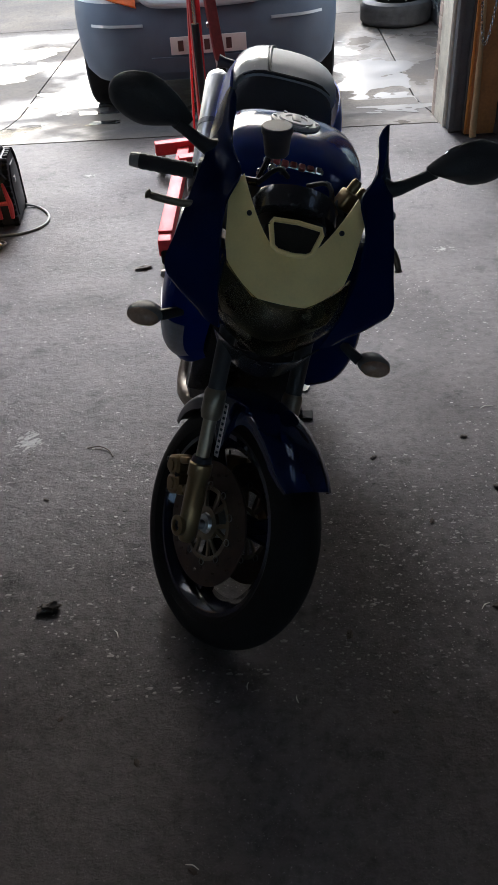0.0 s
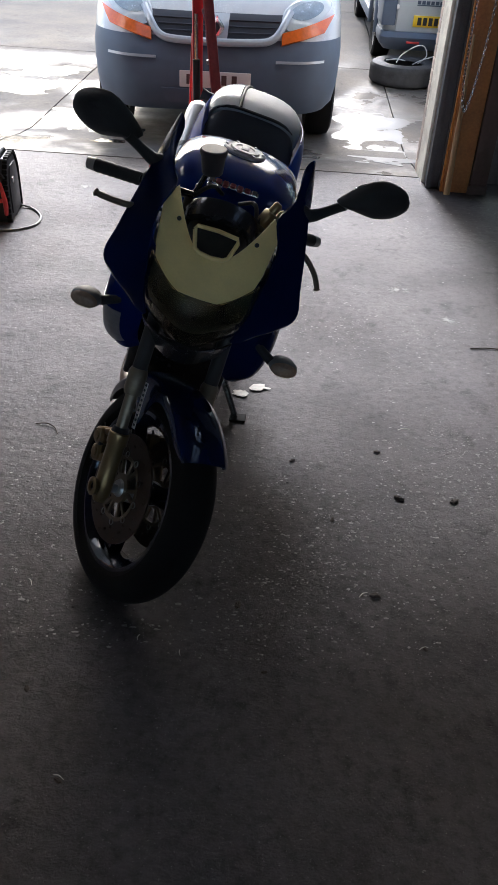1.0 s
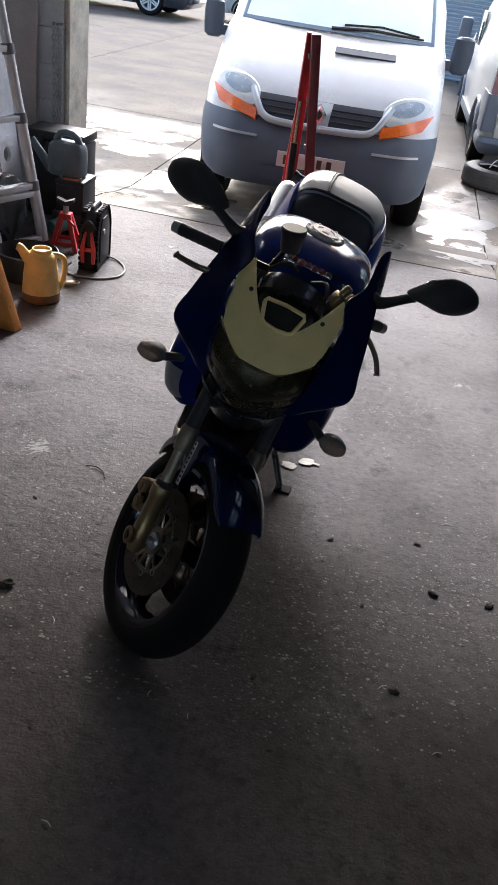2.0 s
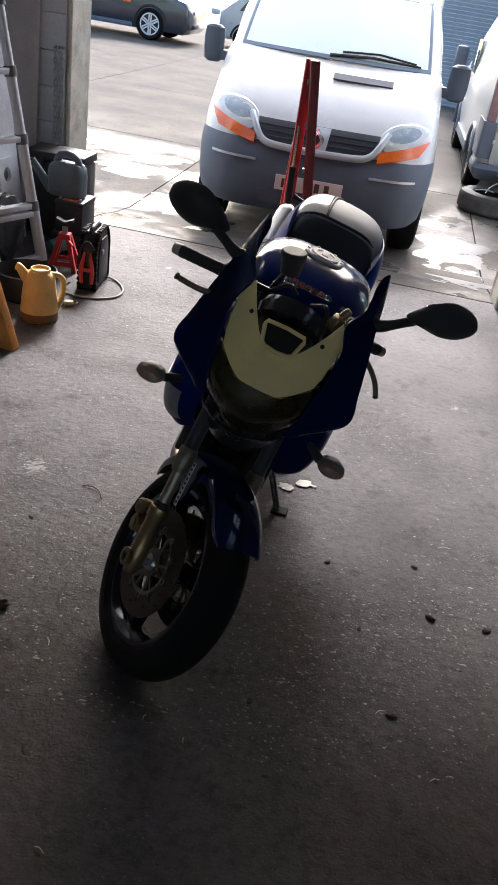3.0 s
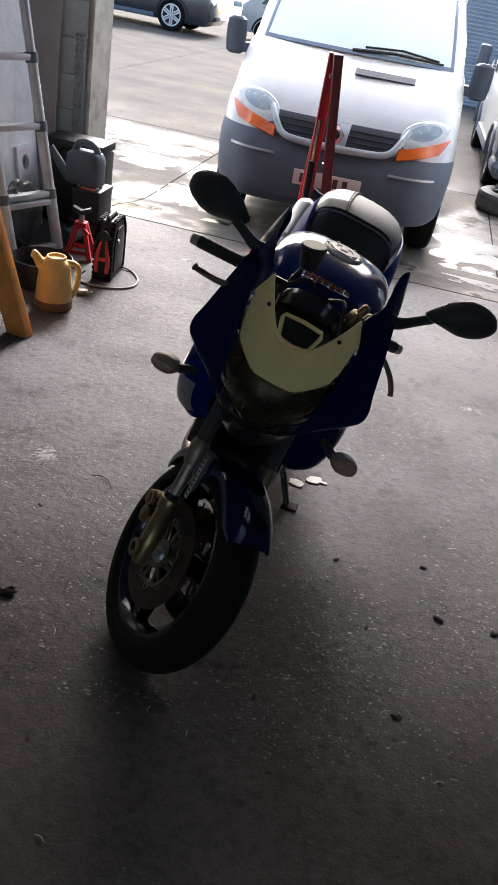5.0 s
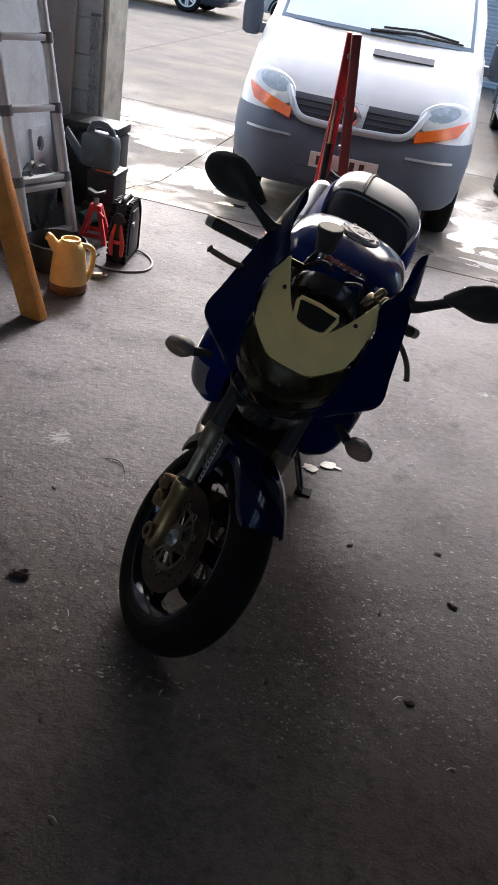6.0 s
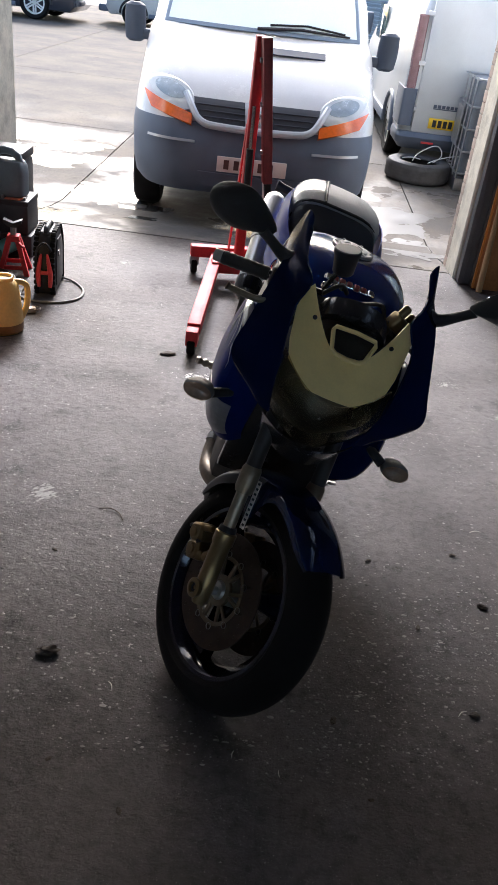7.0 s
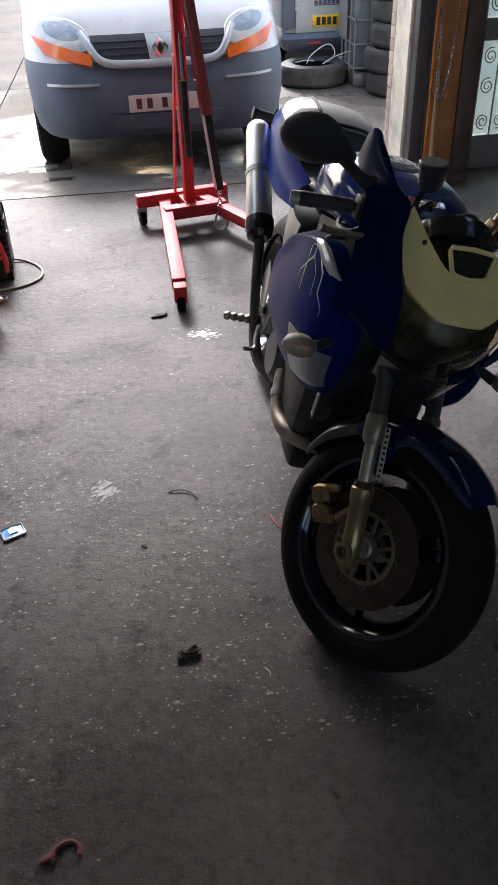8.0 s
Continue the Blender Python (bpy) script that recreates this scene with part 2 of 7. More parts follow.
M_GOLD = mat("gold_anodised", (0.20, 0.135, 0.065), 0.42, 0.8, var=0.2, scale=22, bump=0.08, bscale=220, dirt=0.35, dirt_col=(0.10, 0.08, 0.05))
M_CHROME = mat("chrome", (0.62, 0.62, 0.63), 0.16, 1.0, var=0.12, scale=16, spread=0.08, dirt=0.15)
M_ALLOY = mat("dull_alloy", (0.42, 0.41, 0.39), 0.42, 0.9, var=0.2, scale=18, bump=0.1, bscale=150, dirt=0.3)
M_DISC = mat("brake_steel", (0.050, 0.034, 0.026), 0.46, 0.7, var=0.25, scale=30, dirt=0.5, dirt_col=(0.10, 0.05, 0.028))
M_PIPE = mat("heat_stained_steel", (0.36, 0.31, 0.26), 0.4, 0.85, var=0.25, scale=14, dirt=0.4, dirt_col=(0.16, 0.10, 0.06))
M_SEAT = mat("black_vinyl", (0.045, 0.046, 0.052), 0.34, var=0.2, scale=10, bump=0.25, bscale=340, dirt=0.15)
M_SEATGREY = mat("grey_vinyl", (0.38, 0.41, 0.43), 0.52, var=0.12, scale=8, bump=0.25, bscale=340, dirt=0.2)
M_WHITE = mat("white_lacquer", (0.64, 0.645, 0.635), 0.25, var=0.05, scale=5, coat=0.6, dirt=0.10, dirt_col=(0.45, 0.42, 0.36))
M_SILVERPAINT = mat("silver_paint", (0.52, 0.54, 0.54), 0.3, 0.3, var=0.06, scale=5, coat=0.6)
M_BUMPER = mat("grey_bumper_plastic", (0.095, 0.118, 0.158), 0.55, var=0.14, scale=6, bump=0.15, bscale=200, dirt=0.25, dirt_col=(0.10, 0.09, 0.08))
M_GRILLE = mat("dark_grille", (0.02, 0.024, 0.034), 0.5, var=0.2, scale=12)
M_AMBER = mat("amber_lens", (0.80, 0.155, 0.022), 0.18, var=0.12, scale=40, coat=0.5, bump=0.3, bscale=60)
M_HEADLENS = mat("smoky_lens", (0.62, 0.56, 0.40), 0.05, var=0.1, scale=12, trans=0.97, spread=0.03, ior=1.16)
M_RED = mat("red_paint", (0.50, 0.035, 0.040), 0.58, var=0.22, scale=10, spec=0.25, bump=0.1, bscale=90, dirt=0.35, dirt_col=(0.12, 0.05, 0.04))
M_DARKRED = mat("dark_red_paint", (0.27, 0.04, 0.042), 0.5, var=0.25, scale=10, dirt=0.3, dirt_col=(0.05, 0.035, 0.03))
M_STEEL = mat("grey_steel", (0.32, 0.32, 0.32), 0.45, 0.8, var=0.2, scale=12, dirt=0.4, dirt_col=(0.12, 0.08, 0.06))
M_ALU = mat("aluminium_tube", (0.62, 0.63, 0.64), 0.46, 0.45, var=0.12, scale=10, bump=0.06, bscale=120, dirt=0.15)
M_WOOD = mat("orange_pine", (0.62, 0.24, 0.045), 0.5, var=0.28, scale=9, bump=0.25, bscale=70, dirt=0.2)
M_DARKWOOD = mat("dark_stained_wood", (0.115, 0.075, 0.06), 0.55, var=0.3, scale=6, bump=0.25, bscale=50, dirt=0.3)
M_YELLOWJUG = mat("yellowed_polythene", (0.78, 0.52, 0.17), 0.45, var=0.14, scale=9, dirt=0.35, dirt_col=(0.22, 0.11, 0.03), trans=0.15)
M_GREENCAN = mat("blue_grey_plastic", (0.10, 0.128, 0.145), 0.5, var=0.2, scale=9, bump=0.15, bscale=120, dirt=0.3, dirt_col=(0.12, 0.11, 0.1))
M_PLATEY = mat("yellow_plate", (0.80, 0.52, 0.02), 0.35, var=0.04)
M_PLATEW = mat("white_plate", (0.78, 0.67, 0.61), 0.35, var=0.05, dirt=0.15, dirt_col=(0.5, 0.4, 0.36))
M_BAR = mat("plate_black", (0.02, 0.02, 0.02), 0.45, var=0.1)
M_CARDARK = mat("dark_blue_car_paint", (0.022, 0.026, 0.036), 0.2, var=0.1, scale=4, coat=0.8)
M_MIRRORGLASS = mat("mirror_glass", (0.75, 0.76, 0.78), 0.04, 1.0, var=0.03, spread=0.02)
M_ROPE = mat("grey_cable", (0.22, 0.22, 0.2), 0.6, var=0.2)
M_CLAD = mat("blue_grey_cladding", (0.25, 0.31, 0.36), 0.5, var=0.1, scale=2, dirt=0.15)
M_TEALGLASS = mat("frosted_glass", (0.72, 0.86, 0.82), 0.5, var=0.05, scale=6, bump=0.3, bscale=90, trans=0.9)
M_CAGE = mat("galvanised_tube", (0.50, 0.51, 0.52), 0.4, 0.85, var=0.15, scale=12, dirt=0.2)
M_IBC = mat("milky_plastic", (0.16, 0.18, 0.20), 0.45, var=0.15, scale=4, dirt=0.4, dirt_col=(0.12, 0.12, 0.11))
M_PAPER = mat("torn_paper", (0.55, 0.52, 0.46), 0.8, var=0.15, scale=30)
M_BLUEWRAP = mat("blue_sachet", (0.10, 0.28, 0.55), 0.35, var=0.2, scale=40)
M_REDPLASTIC = mat("red_plastic", (0.60, 0.05, 0.05), 0.4, var=0.15, scale=20)
M_GRIT = mat("grit", (0.215, 0.198, 0.187), 0.5, var=0.4, scale=60)
M_CLOD = mat("oily_dirt", (0.026, 0.023, 0.021), 0.7, var=0.4, scale=80, bump=0.5, bscale=300)
M_LEAF = mat("dead_leaf", (0.05, 0.035, 0.025), 0.8, var=0.3, scale=40)
M_BRICK = mat("pale_painted_brick", (0.36, 0.28, 0.22), 0.85, var=0.25, scale=12, bump=0.5, bscale=90, shift=0.2)
M_RUSTBOARD = mat("rusty_board", (0.50, 0.21, 0.07), 0.6, var=0.3, scale=3, bump=0.2, bscale=60, dirt=0.45, dirt_col=(0.12, 0.05, 0.03))
M_OLDRUBBER = mat("weathered_rubber", (0.055, 0.055, 0.056), 0.75, var=0.3, scale=12, bump=0.3, bscale=180, dirt=0.35, dirt_col=(0.10, 0.095, 0.09), spec=0.3)
M_GUIDE = mat("dark_grey_steel", (0.13, 0.13, 0.135), 0.5, 0.3, var=0.25, scale=6, bump=0.1, dirt=0.4, dirt_col=(0.10, 0.06, 0.04))
M_PALEWOOD = mat("pale_ash_wood", (0.48, 0.30, 0.14), 0.55, var=0.2, scale=8, bump=0.2, bscale=90)
M_DOOR = mat("weathered_door_paint", (0.26, 0.22, 0.205), 0.6, var=0.25, scale=7, bump=0.3, bscale=60, dirt=0.4)
M_SCROLL = mat("grey_ironwork", (0.22, 0.25, 0.24), 0.5, 0.3, var=0.2, scale=20)
M_SILVERVAN = mat("silver_white_paint", (0.52, 0.545, 0.545), 0.32, var=0.05, scale=4, coat=0.5, dirt=0.15, dirt_col=(0.35, 0.33, 0.3))
M_TAILLAMP = mat("dull_red_lens", (0.20, 0.10, 0.11), 0.25, var=0.2, scale=10, coat=0.4)
M_DARKGLASS = mat("tinted_glass", (0.06, 0.10, 0.09), 0.06, var=0.1, coat=0.6, spread=0.03)
M_PALEWIRE = mat("pale_wire", (0.55, 0.55, 0.54), 0.45, var=0.1)
M_DUSTBOARD = mat("dusty_board", (0.58, 0.54, 0.51), 0.8, var=0.2, scale=3, bump=0.2, dirt=0.3)
M_PANEL = mat("dull_steel_panel", (0.70, 0.71, 0.715), 0.5, 0.1, var=0.2, scale=3, bump=0.08, dirt=0.45)
M_DREGS = mat("brown_oil", (0.16, 0.07, 0.02), 0.3, var=0.3, scale=14)
M_REDORANGE = mat("warning_red", (0.60, 0.10, 0.03), 0.45, var=0.3, scale=40)
M_TEALPLASTIC = mat("teal_plastic", (0.04, 0.17, 0.15), 0.4, var=0.2)
M_BAG = mat("bin_bag_film", (0.03, 0.032, 0.035), 0.48, var=0.3, scale=10, bump=0.3, bscale=40)
M_CHALK = mat("white_paint_smear", (0.48, 0.46, 0.43), 0.7, var=0.25, scale=40, dirt=0.4, dirt_col=(0.2, 0.18, 0.16))
M_CHALKDIM = mat("faint_paint_smear", (0.20, 0.19, 0.18), 0.7, var=0.25, scale=40, dirt=0.6, dirt_col=(0.2, 0.18, 0.16))
M_LAMPGREY = mat("lamp_lens", (0.52, 0.55, 0.54), 0.15, var=0.1, scale=12, coat=0.8)
M_LAMPBOWL = mat("lamp_bowl", (0.26, 0.30, 0.31), 0.25, 0.3, var=0.25, scale=18, coat=0.6)
# the sky's reflection is put into this near-white base colour
M_SKYSCREEN = mat("sky_pale_windscreen", (0.80, 0.90, 0.90), 0.04, var=0.06, scale=1.5, coat=0.8, spread=0.02)
M_SCREENBAND = mat("screen_band", (0.16, 0.21, 0.27), 0.35, var=0.1, scale=5)
M_MIRRORCASE = mat("mirror_case", (0.028, 0.042, 0.068), 0.6, var=0.15, scale=8, bump=0.1)
M_REDBAR = mat("faded_plate_print", (0.09, 0.035, 0.03), 0.5, var=0.2)
M_GREYPLASTIC = mat("dusty_grey_plastic", (0.14, 0.135, 0.125), 0.5, var=0.2, scale=20, dirt=0.3)
M_ENGINE = mat("oily_engine_alloy", (0.09, 0.087, 0.082), 0.45, 0.7, var=0.3, scale=14, dirt=0.5, dirt_col=(0.03, 0.027, 0.025))
M_FRAME = mat("white_window_frame", (0.6, 0.6, 0.57), 0.5, var=0.08, scale=6, dirt=0.2)
M_CHAIN = mat("bright_chain", (0.62, 0.61, 0.59), 0.36, 0.75, var=0.2, scale=20, dirt=0.2)
M_CHAMP = mat("champagne_anodised", (0.23, 0.165, 0.085), 0.34, 0.85, var=0.12, scale=20, bump=0.05, bscale=220, dirt=0.25, dirt_col=(0.10, 0.08, 0.05))
M_RESERVOIR = mat("clouded_reservoir", (0.040, 0.042, 0.052), 0.4, var=0.2, scale=18, trans=0.15)
M_INDLENS = mat("dusty_pale_lens", (0.30, 0.20, 0.14), 0.24, var=0.2, scale=30, coat=0.4, bump=0.2, bscale=120, dirt=0.2)
M_DARKMESH = mat("dark_duct_mesh", (0.022, 0.019, 0.015), 0.8, var=0.3, scale=60, bump=0.4, bscale=300, spec=0.2)
M_PANE = mat("clear_window_pane", (0.98, 0.97, 0.95), 0.02, var=0.0, trans=1.0, spread=0.0)
M_CAPGREY = mat("brushed_grey_cap", (0.58, 0.59, 0.60), 0.5, 0.35, var=0.12, scale=30, bump=0.1, bscale=160, dirt=0.2)
M_DULLRED = mat("dull_red_plastic", (0.13, 0.02, 0.02), 0.55, var=0.2, scale=30, dirt=0.3)
M_WATER = mat("shallow_water", (0.085, 0.08, 0.075), 0.05, var=0.2, scale=3, spread=0.03, spec=0.5)
M_DAMP = mat("damp_film", (0.095, 0.090, 0.083), 0.34, var=0.25, scale=4, spread=0.12, bump=0.05, bscale=60, spec=0.5)
M_GREYCORNER = mat("dull_grey_corner", (0.30, 0.31, 0.33), 0.38, 0.8, var=0.2, scale=14, dirt=0.3)

# ---- the setting ----
LOW = -0.13


def ground_z(y):
    """The yard falls away from the door sill and then lies level."""
    t = min(max((y - 5.4) / 1.1, 0), 1)
    return LOW * t * t * (3 - 2 * t)


def flat(name, x0, x1, y0, y1, z0, z1, material, label, category, b=0.004):
    ob = part(name, rbox(B(), x0, x1, y0, y1, z0, z1, b, 1), material)
    return tagged(ob, label, category, kind="structure")


WX = -2.56
# HEAD: unseen door head, set to keep sun off the near floor
SY, TOP, HEAD = -5.0, 4.0, 2.6
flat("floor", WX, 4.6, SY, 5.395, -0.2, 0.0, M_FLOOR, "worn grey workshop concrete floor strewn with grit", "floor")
flat("wall_west", WX - 0.2, WX, SY, 5.42, -0.2, 4.0, M_WALL, "grubby grey blockwork side wall of the workshop", "wall")
# east wall is never seen; its dark colour holds down bounce and reflections
flat("wall_east", 4.6, 4.8, SY, 5.42, -0.2, 4.0, M_DARKWALL, "unseen blockwork side wall, darkened to cut bounce light", "wall")
# unseen back wall with three wide windows added as fill light
WZ0, WZ1 = 0.25, 2.95
FILL_WINS = ((-2.35, -0.25), (0.05, 2.15), (2.45, 4.4))
flat("wall_south_sill", WX - 0.2, 4.8, SY - 0.2, SY, -0.2, WZ0, M_DARKWALL, "unseen back wall below the added windows, darkened to cut bounce", "wall")
flat("wall_south_head", WX - 0.2, 4.8, SY - 0.2, SY, WZ1, TOP, M_DARKWALL, "unseen back wall above the added windows, darkened to cut bounce", "wall")
for nm, xa, xb in (("west", WX - 0.2, FILL_WINS[0][0]), ("middle", FILL_WINS[0][1], FILL_WINS[1][0]), ("inner", FILL_WINS[1][1], FILL_WINS[2][0]), ("east", FILL_WINS[2][1], 4.8)):
    flat("wall_south_" + nm, xa, xb, SY - 0.2, SY, WZ0, WZ1, M_DARKWALL, "unseen back wall beside the added windows, darkened to cut bounce", "wall")
# windows behind the camera, added to light the front of the bike
for i, (xa, xb) in enumerate(FILL_WINS):
    win = thing("window_%d" % (i + 1), pose(xa, SY - 0.1, WZ0), "unseen wide white-framed window of clear panes, added as fill light", "window")
    win["kind"] = "structure"
    w, h = xb - xa, (WZ1 - WZ0 - 0.18) / 2
    for x in (0.03, w - 0.03):
        part("window_frame", rbox(B(), x - 0.03, x + 0.03, -0.03, 0.03, 0.0, WZ1 - WZ0, 0.004), M_FRAME, win)
    for z in (0.0, h + 0.06, 2 * h + 0.12):
        part("transom", rbox(B(), 0.06, w - 0.06, -0.028, 0.028, z, z + 0.06, 0.004), M_FRAME, win)
    for z in (0.06, h + 0.12):
        pane = part("pane", rbox(B(), 0.06, w - 0.06, -0.003, 0.003, z, z + h), M_PANE, win)
        pane.visible_shadow = False
flat("wall_north_lintel", WX - 0.2, 4.8, 5.42, 5.62, HEAD, TOP, M_WALL, "unseen lintel above the wide workshop doorway, set low to block sun", "wall")
flat("wall_north_west", WX - 0.2, -2.08, 5.32, 5.62, -0.2, HEAD, M_WALL, "grey painted block wall beside the doorway", "wall")
flat("wall_north_east", 2.43, 4.8, 5.42, 5.62, -0.2, HEAD, M_WALL, "grey painted block wall beside the side door", "wall")
flat("wall_north_over_door", 1.53, 2.43, 5.42, 5.62, 2.1, HEAD, M_WALL, "grey painted block wall over the side door", "wall")

# unseen roof: added rooflight beside the west wall, two twin-pane ones over the east side
def roof_bay(bm, x0, x1, holes=()):
    """One bay of roof sheet, cut through at each stretch of y in holes."""
    y = SY - 0.2
    for a, b in (*holes, (5.8, None)):
        rbox(bm, x0, x1, y, a, TOP, TOP + 0.1)
        y = b


EAST_LIGHTS = ((0.75, 1.85), (2.55, 3.65))
bm = B()
roof_bay(bm, WX - 0.2, -2.5)
roof_bay(bm, -2.5, -1.7, ((3.2, 5.2),))
roof_bay(bm, -1.7, 2.5)
roof_bay(bm, 2.5, 2.9, EAST_LIGHTS)
roof_bay(bm, 2.9, 3.05)
roof_bay(bm, 3.05, 3.45, EAST_LIGHTS)
roof_bay(bm, 3.45, 4.8)
tagged(part("ceiling", bm, M_ROOF), "unseen grey sheet roof with clear rooflights let in", "ceiling", kind="structure")
# the first pane is added to brighten the west wall and its clutter
for xa, xb, ya, yb in ((-2.5, -1.7, 3.2, 5.2), *((x, x + 0.4, a, b) for x in (2.5, 3.05) for a, b in EAST_LIGHTS)):
    pane = part("rooflight", rbox(B(), xa, xb, ya, yb, TOP + 0.04, TOP + 0.05), M_PANE)
    pane.visible_shadow = False
    tagged(pane, "clear sheet rooflight let into the unseen roof", "rooflight", kind="structure")

# ground: one sheet to the horizon, and the jointed concrete of the yard on it
bm = B()
for x0, x1, y0, y1 in ((-600, 600, -600, 600),):
    bm.faces.new([bm.verts.new(p) for p in ((x0, y0, -0.16), (x1, y0, -0.16), (x1, y1, -0.16), (x0, y1, -0.16))])
tagged(part("ground", bm, M_SUB), "bare dusty ground round the workshop", "ground", kind="structure")

yard = thing("pavement", Matrix(), "damp pale concrete yard in jointed slabs", "pavement")
yard["kind"] = "structure"
XS = [-17.5, -14.3, -11.2, -8.1, -5.0, -1.95, 1.1, 4.2, 7.3, 10.4, 13.5]
YS = [5.409, 9.6, 13.8, 18.0, 22.2, 26.4, 30.6]
for a, b in zip(XS, XS[1:]):
    for c, d in zip(YS, YS[1:]):
        bm = B()
        n = 12 if c < 6 else 1
        g = 0.006
        ys = [c + (g if c > 6 else 0) + (d - c - 2 * g) * k / n for k in range(n + 1)]
        rows = [[(a + g, y, ground_z(y)), (b - g, y, ground_z(y))] for y in ys]
        shell(bm, [r[::-1] for r in rows], -0.08)
        part("slab", bm, M_YARD, yard)


def puddle(x0, x1, y0, y1, seed, cut, material=None):
    """A ragged film of water lying on the yard, following its fall, its rim cut along the water line."""
    nx, ny = int((x1 - x0) / 0.022), int((y1 - y0) / 0.04)
    vs, fs = [], []

    def depth(i, j):
        u, v = i / nx, j / ny
        x, y = x0 + (x1 - x0) * u, y0 + (y1 - y0) * v
        edge = min(u, 1 - u, v, 1 - v) * 4
        return (x, y, noise.fractal((x * 1.5, y * 2.4, seed), 0.75, 2.1, 6) * 0.5 + min(edge, 1) * 0.55 - cut)

    grid = [[depth(i, j) for j in range(ny + 1)] for i in range(nx + 1)]
    for i in range(nx):
        for j in range(ny):
            cell = [grid[i][j], grid[i + 1][j], grid[i + 1][j + 1], grid[i][j + 1]]
            poly = []
            for (xa, ya, a), (xb, yb, b) in zip(cell, cell[1:] + cell[:1]):
                if a > 0:
                    poly.append((xa, ya))
                if a * b < 0:
                    k = a / (a - b)
                    poly.append((xa + (xb - xa) * k, ya + (yb - ya) * k))
            if len(poly) > 2:
                fs.append(tuple(range(len(vs), len(vs) + len(poly))))
                vs.extend((x, y, ground_z(y) + 0.0022) for x, y in poly)
    me = bpy.data.meshes.new("puddle")
    me.from_pydata(vs, [], fs)
    me.materials.append(material or M_WATER)
    tagged(new("puddle", me), "shallow rainwater puddle on the concrete yard", "puddle", kind="structure")


puddle(-2.1, -0.95, 5.75, 7.4, 3.0, 0.46)
puddle(-4.6, -1.4, 7.0, 9.4, 8.0, 0.58)
puddle(0.50, 1.30, 5.60, 8.60, 5.0, 0.36, M_DAMP)

# ---- the white van in the yard ----
def ring(half, y0, y1, z, r0, r1, bow=0.0, n=7):
    """A rounded plan outline, its front bowed forward."""
    pts = []
    for cx, cy, a0, r in ((half - r0, y0 + r0, -90, r0), (half - r1, y1 - r1, 0, r1), (-half + r1, y1 - r1, 90, r1), (-half + r0, y0 + r0, 180, r0)):
        for k in range(n):
            a = radians(a0 + 90 * k / (n - 1))
            x, y = cx + r * math.cos(a), cy + r * math.sin(a)
            pts.append((x, y + bow * (x / half) ** 2 * (1 if y < (y0 + y1) / 2 else 0), z))
    return pts


# height, front y, half width, corner radius
VAN_SHAPE = [(0.3, 0.07, 0.857, 0.3), (0.36, 0.02, 0.907, 0.34), (0.48, 0.0, 0.932, 0.36), (0.62, 0.015, 0.942, 0.36), (0.72, 0.05, 0.947, 0.36), (0.8, 0.1, 0.942, 0.36),
             (0.92, 0.17, 0.937, 0.36), (1.05, 0.32, 0.927, 0.36), (1.18, 0.52, 0.922, 0.33), (1.3, 0.75, 0.917, 0.3), (1.38, 0.95, 0.895, 0.26), (1.6, 1.16, 0.865, 0.22), (1.86, 1.42, 0.8, 0.2), (1.94, 1.56, 0.75, 0.2), (1.98, 1.85, 0.67, 0.2)]


def van_at(z):
    for a, b in zip(VAN_SHAPE, VAN_SHAPE[1:]):
        if a[0] <= z <= b[0]:
            t = (z - a[0]) / (b[0] - a[0])
            return [a[i] + (b[i] - a[i]) * t for i in range(4)]
    return list(VAN_SHAPE[0] if z < VAN_SHAPE[0][0] else VAN_SHAPE[-1])


def van_front(x, z, out=0.006):
    """The front skin of the van at x across and z up, a little proud of it."""
    _, y0, half, r = van_at(z)
    ax = abs(x)
    y = y0 + 0.10 * (ax / half) ** 2
    if ax > half - r:
        d = min((ax - (half - r)) / r, 0.995)
        y += r * (1 - math.sqrt(1 - d * d))
    return V((x, y - out, z))


def patch(corners, nu=10, nv=4, out=0.006, th=0.012):
    """A panel on the van's front between four corners (x, z), in order."""
    (a, b, c, d) = [V(p) for p in corners]
    rows = []
    for j in range(nv + 1):
        v = j / nv
        rows.append([van_front(*(a.lerp(b, u).lerp(d.lerp(c, u), v)), out) for u in [i / nu for i in range(nu + 1)]])
    n = (rows[0][1] - rows[0][0]).cross(rows[1][0] - rows[0][0])
    return shell(B(), rows, th if n.y < 0 else -th)


